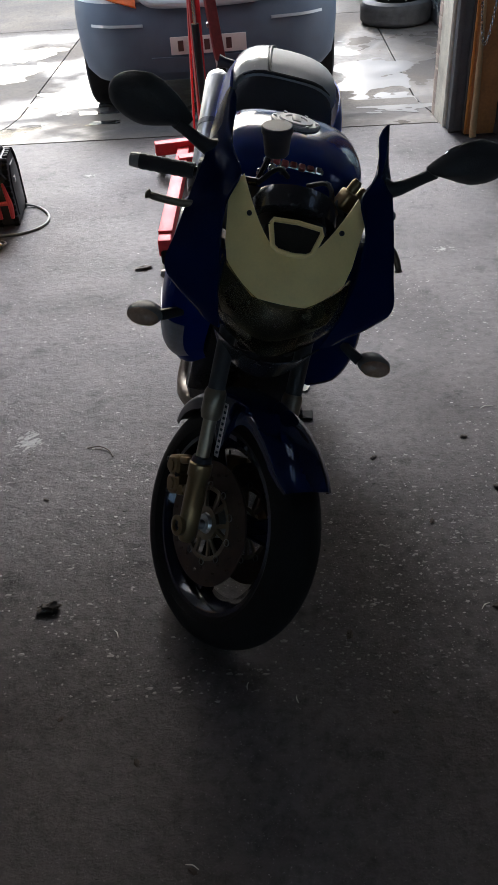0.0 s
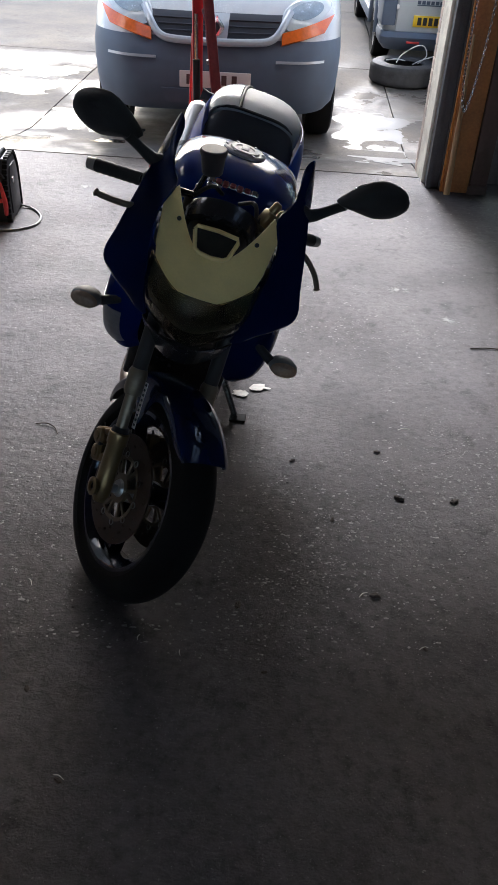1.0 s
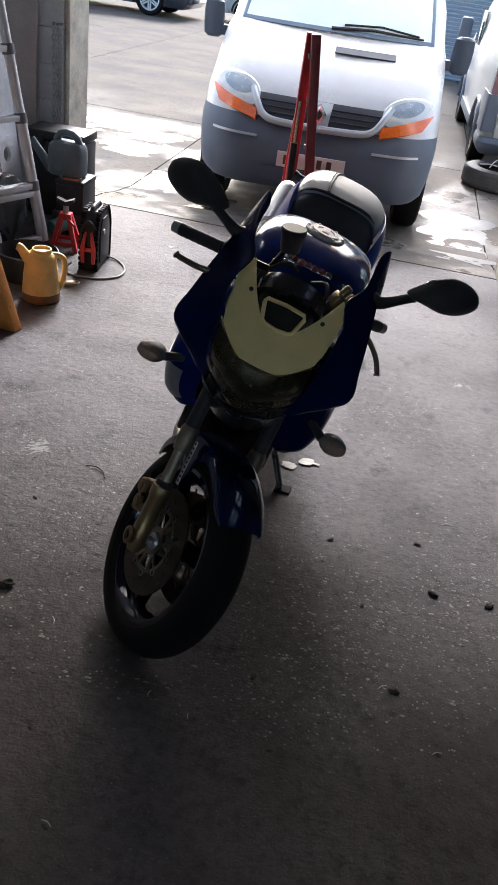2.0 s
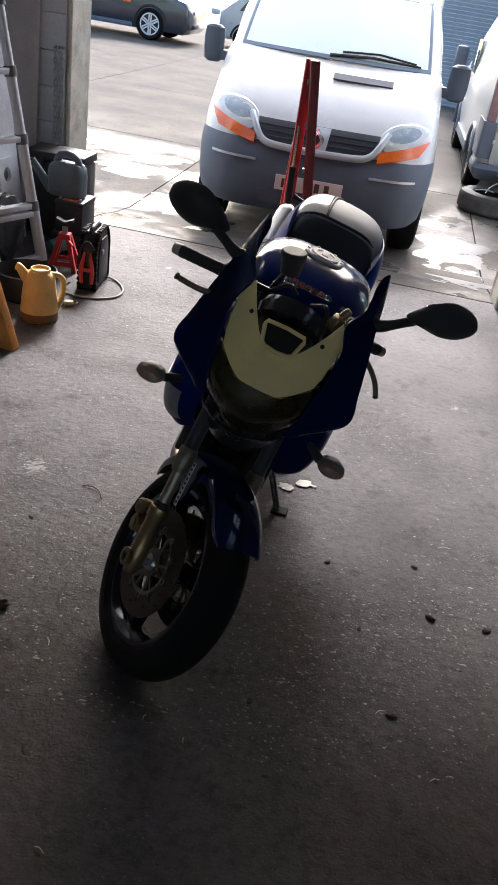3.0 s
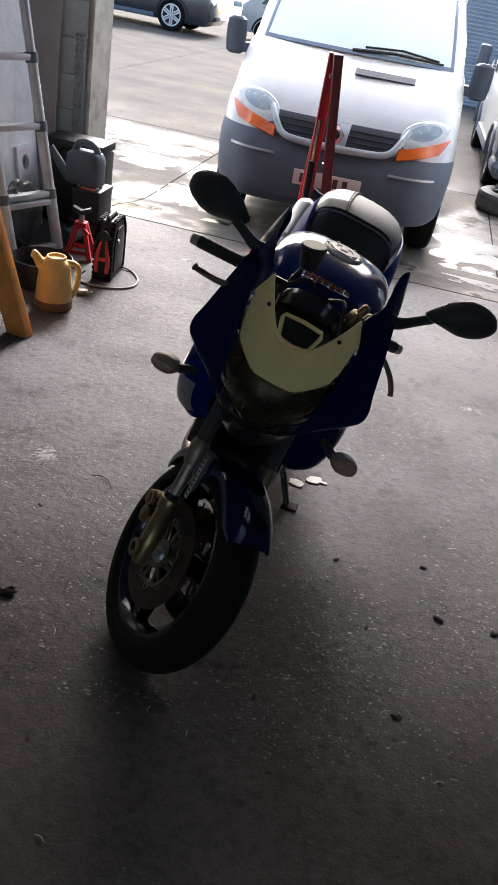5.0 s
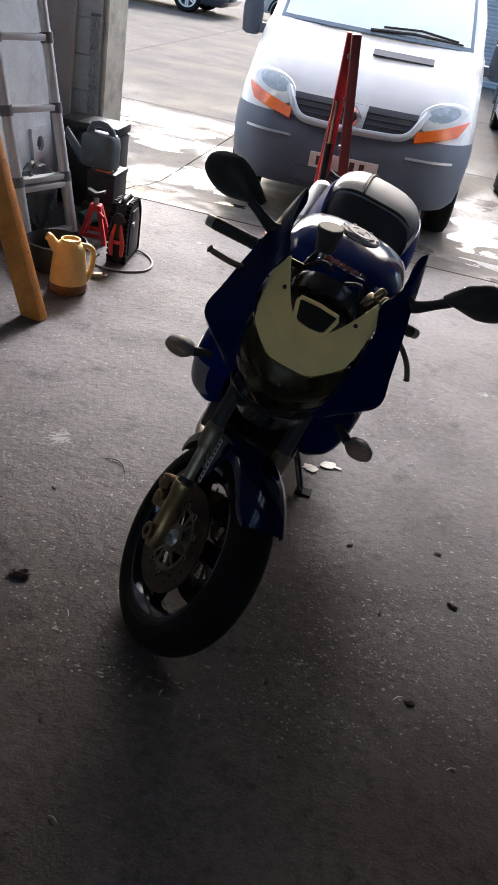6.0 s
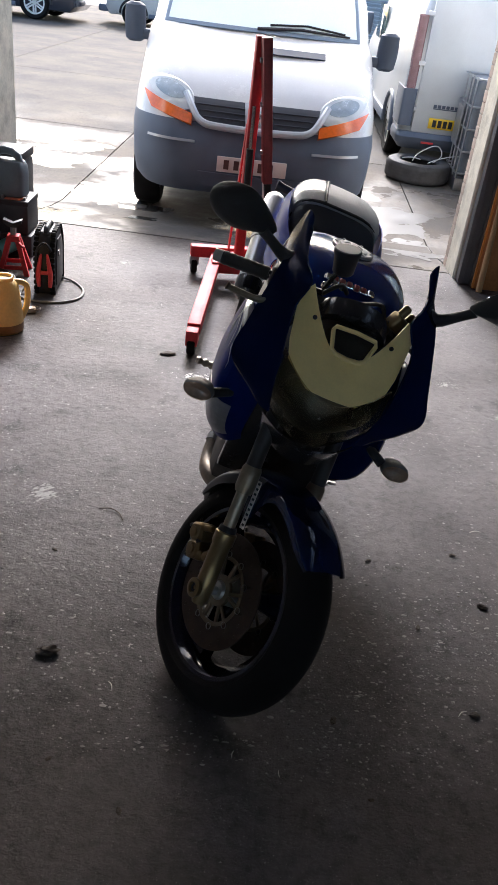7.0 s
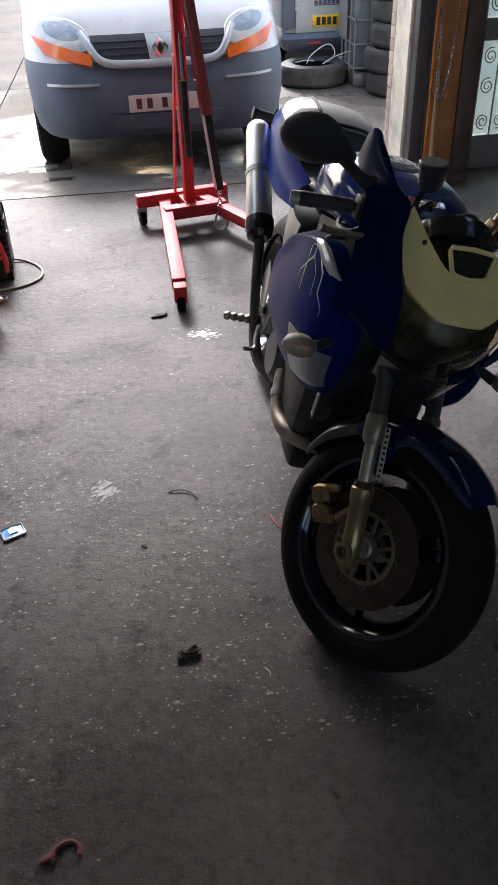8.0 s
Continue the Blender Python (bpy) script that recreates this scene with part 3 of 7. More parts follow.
def road_wheel(parent, name, p, r, w, rim_r, spokes, material=None, side=1):
    """A car wheel on the x axis: a tyre, and a rim with spokes."""
    m = Matrix.Translation(p) @ pose(0, 0, 0, 0, 90)
    prof = [(rim_r, -w * 0.42), (r * 0.88, -w * 0.5), (r * 0.97, -w * 0.42), (r, -w * 0.25), (r, w * 0.25), (r * 0.97, w * 0.42), (r * 0.88, w * 0.5), (rim_r, w * 0.42)]
    wheel = part(name, lathe(B(), prof, m, 32, True), M_RUBBER, parent, "black tyre on a road wheel")
    bm = lathe(B(), [(rim_r, -w * 0.4), (rim_r, w * 0.4), (rim_r * 0.9, w * 0.4), (rim_r * 0.88, -w * 0.4)], m, 28, True)
    for k in range(spokes):
        a = 2 * math.pi * k / spokes
        for q in (-1, 1):
            rbox(bm, rim_r * 0.12, rim_r * 0.95, -0.018 + q * rim_r * 0.10, 0.018 + q * rim_r * 0.10, w * 0.3 * side - 0.015, w * 0.3 * side + 0.015, 0, 1, m @ pose(0, 0, 0, 0, 0, math.degrees(a)))
    lathe(bm, [(rim_r * 0.22, w * 0.22 * side), (rim_r * 0.2, w * 0.36 * side), (0, w * 0.37 * side)], m, 16)
    part("brake_drum", lathe(B(), [(rim_r * 0.86, w * 0.05 * side), (rim_r * 0.86, w * 0.12 * side), (0, w * 0.12 * side)], m, 20), M_BLACK, wheel)
    part("rim", bm, material or M_ALLOY, wheel, "spoked alloy rim")
    return wheel


M_SURROUND = mat("satin_silver_plastic", (0.50, 0.53, 0.55), 0.38, 0.25, var=0.08, scale=6, coat=0.3)
M_GRILLEBAR = mat("grille_bar_plastic", (0.028, 0.032, 0.044), 0.5, var=0.2, scale=12)
VAN_M = pose(-0.403, 6.02, LOW, 0, 0, 3.5)
van = thing("delivery_van", VAN_M, "white panel van with grey bumper, amber indicators and a folded wiper", "van")
LEN = 4.7
rows = [s for s in VAN_SHAPE]
body = B()
loft(body, [ring(h, y, LEN, z, r, 0.12, 0.10) for z, y, h, r in rows if z >= 0.80])
part("body", body, M_WHITE, van)
bump_ = B()
loft(bump_, [ring(h, y, LEN - 0.05, z, r, 0.12, 0.10) for z, y, h, r in [(a[0], a[1], a[2], a[3]) for a in rows if a[0] <= 0.80]])
bumper = part("bumper", bump_, M_BUMPER, van, "grey textured plastic bumper")
# lower intake and rubbing strips
part("intake", patch([(-0.36, 0.37), (0.36, 0.37), (0.40, 0.47), (-0.40, 0.47)], 10, 3, 0.002, 0.01), M_BUMPER, bumper)
for s in (-1, 1):
    part("rubbing_strip", patch([(s * 0.44, 0.665), (s * 0.80, 0.665), (s * 0.80, 0.682), (s * 0.44, 0.682)], 8, 1, 0.016, 0.02), M_SILVERPAINT, bumper, "pale rubbing strip")
plate = part("number_plate", rbox(B(), -0.26, 0.26, -0.022, -0.008, 0.49, 0.601, 0.004), M_PLATEW, van, "pale front number plate with dark bars")
for i, x in enumerate((-0.19, -0.115, -0.01, 0.065, 0.14)):
    part("bar", rbox(B(), x - 0.019, x + 0.019, -0.026, -0.021, 0.512, 0.579), M_REDBAR, plate)
# grille: bright surround and two dark openings with the badge between
part("grille_opening", patch([(-0.385, 0.800), (0.385, 0.800), (0.500, 0.956), (-0.500, 0.956)], 24, 4, 0.012, 0.02), M_GRILLE, van, "dark grille mesh")
for z in (0.842, 0.880, 0.918):
    half = 0.385 + 0.115 * (z - 0.80) / 0.156 - 0.02
    part("grille_bar", tube(B(), [van_front(half * (k / 8 - 1), z, 0.014) for k in range(17)], 0.006, 6), M_GRILLEBAR, van)
rim = [(-0.535, 0.972), (-0.490, 0.905), (-0.445, 0.838), (-0.395, 0.803), (-0.33, 0.789), (-0.17, 0.783), (0, 0.781)]
rim += [(-x, z) for x, z in rim[:-1]][::-1]
part("grille_surround", tube(B(), spline([van_front(x, z, 0.010) for x, z in rim], 3), 0.027, 10), M_SURROUND, van, "pale silver grille surround")
part("badge_plinth", patch([(-0.075, 0.792), (0.075, 0.792), (0.092, 0.956), (-0.092, 0.956)], 6, 4, 0.024, 0.02), M_SURROUND, van)
badge = part("badge", prism(B(), [(0, -0.085), (0.055, -0.01), (0.055, 0.01), (0, 0.085), (-0.055, 0.01), (-0.055, -0.01)], 0, 0.022, Matrix.Translation(van_front(0, 0.875, 0.035)) @ pose(0, 0, 0, 90), 0.006), M_CHROME, van, "chrome diamond-shaped badge")
part("badge_inset", prism(B(), [(0, -0.042), (0.026, 0), (0, 0.042), (-0.026, 0)], 0, 0.012, Matrix.Translation(van_front(0, 0.875, 0.050)) @ pose(0, 0, 0, 90)), M_GRILLE, badge)
for s in (-1, 1):
    # almond-shaped lamp, its outer end swept upward
    edge = []
    for k in (1.0, 0.97, 0.8, 0.45, 0.1):
        edge.append([van_front(s * (0.655 + 0.190 * k * math.cos(a)), 0.968 + 0.088 * k * math.sin(a) * (1.0 - 0.25 * math.cos(a)) + 0.045 * k * math.cos(a), 0.006 + 0.014 * (k < 0.99)) for a in [2 * math.pi * q / 32 for q in range(32)]])
    lamp = part("headlight", loft(B(), edge), M_LAMPGREY, van, "grey-tinted headlight unit")
    bm = B()
    c = V((s * 0.655, 0.985))
    rr = [[van_front(c.x + 0.125 * k * math.cos(a), c.y + 0.050 * k * math.sin(a) + 0.02 * k * math.cos(a) * s, 0.024 + 0.012 * (1 - k)) for a in [2 * math.pi * i / 28 for i in range(28)]] for k in (1.0, 0.9, 0.6, 0.2)]
    loft(bm, rr, True)
    part("lamp_bowl", bm, M_LAMPBOWL, lamp, "smoky reflector bowl")
    part("indicator", patch([(s * 0.475, 0.782), (s * 0.79, 0.852), (s * 0.868, 0.955), (s * 0.475, 0.850)], 14, 4, 0.024, 0.03), M_AMBER, van, "orange indicator lens")
# windscreen with its black surround, wiper and the bonnet slot
for q in ([(-0.795, 1.380), (0.795, 1.380), (0.765, 1.405), (-0.765, 1.405)], [(-0.70, 1.87), (0.70, 1.87), (0.72, 1.89), (-0.72, 1.89)], [(-0.795, 1.380), (-0.765, 1.405), (-0.70, 1.87), (-0.72, 1.89)], [(0.765, 1.405), (0.795, 1.380), (0.72, 1.89), (0.70, 1.87)]):
    part("screen_seal", patch(q, 12, 4, 0.018, 0.012), M_SCREENBAND, van, "blue-grey screen edge band")
# opaque pale pane: its sky reflection is painted in
part("windscreen", patch([(-0.765, 1.405), (0.765, 1.405), (0.70, 1.87), (-0.70, 1.87)], 16, 8, 0.014, 0.008), M_SKYSCREEN, van, "windscreen coloured pale for the sky it reflects")
part("bonnet_slot", patch([(0.02, 1.262), (0.50, 1.262), (0.50, 1.298), (0.02, 1.298)], 8, 1, 0.010, 0.012), M_MIRRORCASE, van, "blue-grey slot in the bonnet")
bm = B()
tube(bm, [van_front(-0.05, 1.405, 0.03), van_front(0.3, 1.43, 0.045), van_front(0.70, 1.415, 0.03)], [0.014, 0.012, 0.008], 6)
tube(bm, [van_front(0.05, 1.44, 0.03), van_front(0.35, 1.46, 0.03), van_front(0.66, 1.43, 0.025)], 0.008, 6)
part("wiper", bm, M_BLACK, van, "black wiper parked along the screen base")
for s in (-1, 1):
    bm = B()
    rings = []
    for k, (dz, sc) in enumerate(((-0.13, 0.55), (-0.11, 0.9), (-0.03, 1.0), (0.06, 1.0), (0.13, 0.92), (0.15, 0.55))):
        rings.append([(s * (1.03 + 0.085 * sc * math.cos(a) + 0.02 * dz), 1.08 + 0.06 * sc * math.sin(a), 1.33 + dz) for a in [2 * math.pi * i / 16 for i in range(16)]])
    loft(bm, rings)
    rbox(bm, min(s * 0.86, s * 0.97), max(s * 0.86, s * 0.97), 1.05, 1.13, 1.22, 1.30, 0.015)
    mir = part("door_mirror", bm, M_MIRRORCASE, van, "large blue-grey door mirror")
    part("mirror_glass", rbox(B(), s * 1.03 - 0.07, s * 1.03 + 0.07, 1.136, 1.142, 1.24, 1.44, 0.002), M_MIRRORGLASS, mir)
for s in (-1, 1):
    for y in (0.80, 3.90):
        road_wheel(van, "wheel", (s * 0.83, y, 0.335), 0.335, 0.215, 0.21, 5, M_STEEL, s)
part("underside", rbox(B(), -0.75, 0.75, 0.4, 4.5, 0.24, 0.34, 0.03), M_BLACK, van, "dark underbody")

# ---- the red engine crane ----
CR = pose(-0.35, 4.56, 0, 0, 0, 12)
crane = thing("engine_crane", CR, "folding red engine crane on castors with its boom lowered", "engine crane")


def castor(x, y, zt, r=0.045):
    c = part("castor", rbox(B(), x - 0.028, x + 0.028, y - 0.03, y + 0.03, r * 1.2, zt, 0.004), M_STEEL, crane, "steel castor with a black wheel")
    w = lathe(B(), [(0, -0.018), (r * 0.9, -0.018), (r, -0.010), (r, 0.010), (r * 0.9, 0.018), (0, 0.018)], Matrix.Translation((x, y - 0.012, r)) @ pose(0, 0, 0, 0, 90), 20)
    part("castor_wheel", w, M_RUBBER, c)


part("rear_beam", rbox(B(), -0.28, 0.28, 0.22, 0.285, 0.105, 0.175, 0.005), M_RED, crane)
part("front_beam", rbox(B(), -0.17, 0.20, 0.0, 0.07, 0.085, 0.155, 0.005), M_RED, crane)
part("spine", rbox(B(), -0.035, 0.035, 0.05, 0.23, 0.09, 0.16, 0.005), M_RED, crane)
for s, a in ((-1, -12), (1, 14)):
    m = Matrix.Translation((s * 0.155, 0.04, 0)) @ pose(0, 0, 0, 0, 0, a)
    part("leg", rbox(B(), -0.034, 0.034, -0.98, 0.22, 0.083, 0.143, 0.005, 2, m), M_RED, crane)
    bm = rbox(B(), -0.03, 0.03, -1.06, -0.97, 0.05, 0.13, 0.004, 2, m)
    tip = part("leg_fork", bm, M_RED, crane)
    p = m @ V((0, -1.03, 0.045))
    part("castor_wheel", lathe(B(), [(0, -0.02), (0.042, -0.02), (0.047, -0.012), (0.047, 0.012), (0.042, 0.02), (0, 0.02)], Matrix.Translation(p) @ pose(0, 0, 0, 0, 90, a), 20), M_RUBBER, tip)
castor(-0.255, 0.25, 0.11)
castor(0.255, 0.25, 0.11)
# mast, braces, hydraulic ram, boom with its sliding end, chain and hook
bm = rbox(B(), -0.028, 0.028, 0.06, 0.125, 0.15, 1.39, 0.005)
part("mast", bm, M_RED, crane)
for s in (-1, 1):
    bm = B()
    rbox(bm, -0.005, 0.005, -0.02, 0.02, 0, 0.78, 0.002, 1, Matrix.Translation((s * 0.045, 0.24, 0.16)) @ pose(0, 0, 0, 9, s * -1.5))
    part("brace", bm, M_RED, crane)
ram = part("hydraulic_ram", tube(B(), [(0.0, 0.035, 0.42), (-0.012, 0.015, 0.82)], 0.020, 14), M_BLACK, crane, "black hydraulic ram")
part("ram_rod", tube(B(), [(-0.012, 0.015, 0.82), (-0.015, 0.0, 1.05)], 0.011, 10), M_CHROME, ram)
boom_m = Matrix.Translation((0.02, 0.03, 1.36)) @ pose(0, 0, 0, -2.5, -6.5)
boom = part("boom", rbox(B(), -0.026, 0.026, -0.05, 0.03, -0.72, 0.03, 0.006, 2, boom_m), M_DARKRED, crane, "dark red lifting boom hanging down")
part("boom_end", rbox(B(), -0.020, 0.020, -0.038, 0.016, -1.13, -0.70, 0.005, 2, boom_m), M_BLACK, boom, "black sliding boom end")
part("boom_face", rbox(B(), -0.024, -0.020, -0.036, 0.014, -1.12, -0.72, 0.0, 1, boom_m), M_ALU, boom)
for z in (-0.08, -0.3, -0.55):
    bolt = lathe(B(), [(0, 0), (0.014, 0), (0.014, 0.012), (0, 0.014)], boom_m @ Matrix.Translation((-0.026, -0.01, z)) @ pose(0, 0, 0, 0, -90), 8)
    part("bolt", bolt, M_STEEL, boom)
tip = boom_m @ V((0, -0.01, -1.13))
bm = B()
for i in range(3):
    c = tip + V((0, 0, -0.02 - 0.028 * i))
    pts = [c + pose(0, 0, 0, 0, 0, 90 * i) @ V((0.011 * math.cos(a), 0, 0.019 * math.sin(a))) for a in [2 * math.pi * k / 10 for k in range(11)]]
    tube(bm, pts, 0.0035, 6, False)
chain = part("chain", bm, M_CHROME, boom)
h = tip + V((0, 0, -0.10))
pts = spline([h + V(q) for q in ((0, 0, 0.02), (0.012, 0, -0.02), (0.038, 0, -0.08), (0.036, 0, -0.125), (0.0, 0, -0.145), (-0.036, 0, -0.12), (-0.030, 0, -0.07), (-0.008, 0, -0.015))], 5)
part("hook", tube(B(), pts, 0.0065, 8), M_STEEL, boom, "steel safety hook")

# ---- the blue motorcycle, leaning on its side stand ----
BIKE_M = pose(-0.229, 1.48, 0, 0, 15.5, -1.3)
bike = thing("motorcycle", BIKE_M, "blue sports motorcycle with cream nose panel, leaning on its side stand", "motorcycle")
AXZ = 0.33
RAKE = (0, 0.4067, 0.9135)
STEER = Matrix.Translation((-0.013, -0.095, -0.032)) @ Matrix.Rotation(radians(31), 4, RAKE) @ Matrix.Translation((0, 0.096, 0))


def oval(y, hw, z0, z1, p=2.6, n=28, x0=0.0):
    """A rounded cross-section at y."""
    out = []
    for k in range(n):
        a = 2 * math.pi * k / n
        c, s = math.cos(a), math.sin(a)
        out.append((x0 + hw * math.copysign(abs(c) ** (2 / p), c), y, (z0 + z1) / 2 + (z1 - z0) / 2 * math.copysign(abs(s) ** (2 / p), s)))
    return out


def ovals(bm, sections, p=2.6, n=28, steps=4):
    """A body through cross-sections (y, half width, bottom, top)."""
    fine = spline([V((s[0], s[1], s[2])) for s in sections], steps), spline([V((s[3], 0, 0)) for s in sections], steps)
    return loft(bm, [oval(a.x, max(a.y, 0.004), a.z, b.x, p, n) for a, b in zip(*fine)])


def cycle_wheel(name, c, r, w, rim_r, disc_r, discs, m=None):
    """A motorcycle wheel: tyre, rim with three twin spokes, hub and drilled discs."""
    ax = Matrix.Translation(c) @ pose(0, 0, 0, 0, 90)
    prof = []
    for k in range(15):
        a = radians(-100 + 200 * k / 14)
        prof.append((r - w * 0.46 + w * 0.46 * math.cos(a), w * 0.5 * math.sin(a)))
    prof += [(rim_r, w * 0.36), (rim_r, -w * 0.36)]
    wheel = part(name, lathe(B(), prof, ax, 56, True), M_RUBBER, bike, "black road tyre", m)
    rim = lathe(B(), [(rim_r + 0.012, -w * 0.40), (rim_r + 0.012, -w * 0.34), (rim_r - 0.012, -w * 0.30), (rim_r - 0.024, 0), (rim_r - 0.012, w * 0.30), (rim_r + 0.012, w * 0.34), (rim_r + 0.012, w * 0.40), (rim_r - 0.004, w * 0.40), (rim_r - 0.03, w * 0.2), (rim_r - 0.036, 0), (rim_r - 0.03, -w * 0.2), (rim_r - 0.004, -w * 0.40)], ax, 56, True)
    part("rim", rim, M_RIM, wheel, "dark blue-black alloy rim", m)
    for k in range(3):
        bm = B()
        for s in (-1, 1):
            rot = ax @ pose(0, 0, 0, 0, 0, 120 * k + 110 + s * 10)
            rbox(bm, 0.03, rim_r - 0.025, -0.014 - s * 0.018, 0.014 - s * 0.018, -0.02, 0.02, 0.006, 2, rot)
        part("spoke", bm, M_RIM, wheel, "", m)
    part("hub", lathe(B(), [(0, -0.075), (0.022, -0.075), (0.035, -0.05), (0.04, 0), (0.035, 0.05), (0.022, 0.075), (0, 0.075)], ax, 20), M_ALLOY, wheel, "", m)
    for s in discs:
        o = s * 0.062
        disc = lathe(B(), [(disc_r, o - 0.0025), (disc_r, o + 0.0025), (disc_r * 0.57, o + 0.0025), (disc_r * 0.57, o - 0.0025)], ax, 56, True)
        for k in range(30):
            a = radians(12 * k)
            rr = disc_r * (0.72 + 0.09 * (k % 3))
            lathe(disc, [(0.0045, o - 0.004), (0.0045, o + 0.004), (0, o + 0.004)], ax @ Matrix.Translation((rr * math.cos(a), rr * math.sin(a), 0)), 6)
        d = part("brake_disc", disc, M_DISC, wheel, "drilled brake disc with surface rust", m)
        car = lathe(B(), [(disc_r * 0.60, o - 0.004), (disc_r * 0.60, o + 0.004), (disc_r * 0.53, o + 0.004), (disc_r * 0.53, o - 0.004)], ax, 48, True)
        lathe(car, [(0.042, o - 0.005), (0.042, o + 0.005), (0.026, o + 0.005), (0.026, o - 0.005)], ax, 32, True)
        part("disc_carrier", car, M_CARRIER, wheel, "pale spoked disc carrier", m)
        for k in range(12):
            part("carrier_spoke", rbox(B(), 0.036, disc_r * 0.56, -0.0045, 0.0045, o - 0.0035, o + 0.0035, 0.001, 1, ax @ pose(0, 0, 0, 0, 0, 60 * (k // 2) + (17 if k % 2 else -17)) @ Matrix.Translation((0, -0.008 if k % 2 else 0.008, 0))), M_CARRIER, wheel, "", m)
        for k in range(10):
            a = radians(36 * k)
            part("rivet", lathe(B(), [(0.009, o - 0.006), (0.009, o + 0.006), (0, o + 0.006)], ax @ Matrix.Translation((disc_r * 0.62 * math.cos(a), disc_r * 0.62 * math.sin(a), 0)), 8), M_ALLOY, wheel, "", m)
    return wheel


M_RIM = mat("blue_black_rim", (0.0025, 0.0030, 0.0100), 0.12, 0.0, var=0.15, scale=8, coat=0.2, dirt=0.1, dirt_col=(0.02, 0.02, 0.02))
M_TAILGUARD = mat("satin_black_plastic", (0.018, 0.018, 0.020), 0.32, var=0.2, scale=14, coat=0.2, dirt=0.2, dirt_col=(0.05, 0.046, 0.042))
M_FORKTUBE = mat("dull_fork_tube", (0.27, 0.23, 0.175), 0.46, 0.9, var=0.15, scale=20, dirt=0.25, dirt_col=(0.05, 0.045, 0.04))
M_CLAMP = mat("dull_clamp", (0.20, 0.165, 0.12), 0.45, 0.7, var=0.2, scale=20, dirt=0.4, dirt_col=(0.05, 0.045, 0.04))
M_CARRIER = mat("brassy_alloy", (0.18, 0.14, 0.095), 0.42, 0.8, var=0.15, scale=20, dirt=0.3)

# the wheel stands a touch further over than the fork
HUB = Matrix.Translation((0, 0, AXZ)) @ Matrix.Rotation(radians(3.3), 4, "Y") @ Matrix.Translation((0, 0, -AXZ))
TYRE = 0.312
cycle_wheel("front_wheel", (0, 0, AXZ), TYRE, 0.126, 0.223, 0.155, (-1, 1), STEER @ HUB)
cycle_wheel("rear_wheel", (0, 1.42, 0.335), 0.335, 0.19, 0.236, 0.12, (-1,))


def up_fork(t, x=0.0, f=0.0):
    """A point t up the fork from the axle."""
    return V((x, t * RAKE[1] - f * RAKE[2], AXZ + t * RAKE[2] + f * RAKE[1]))


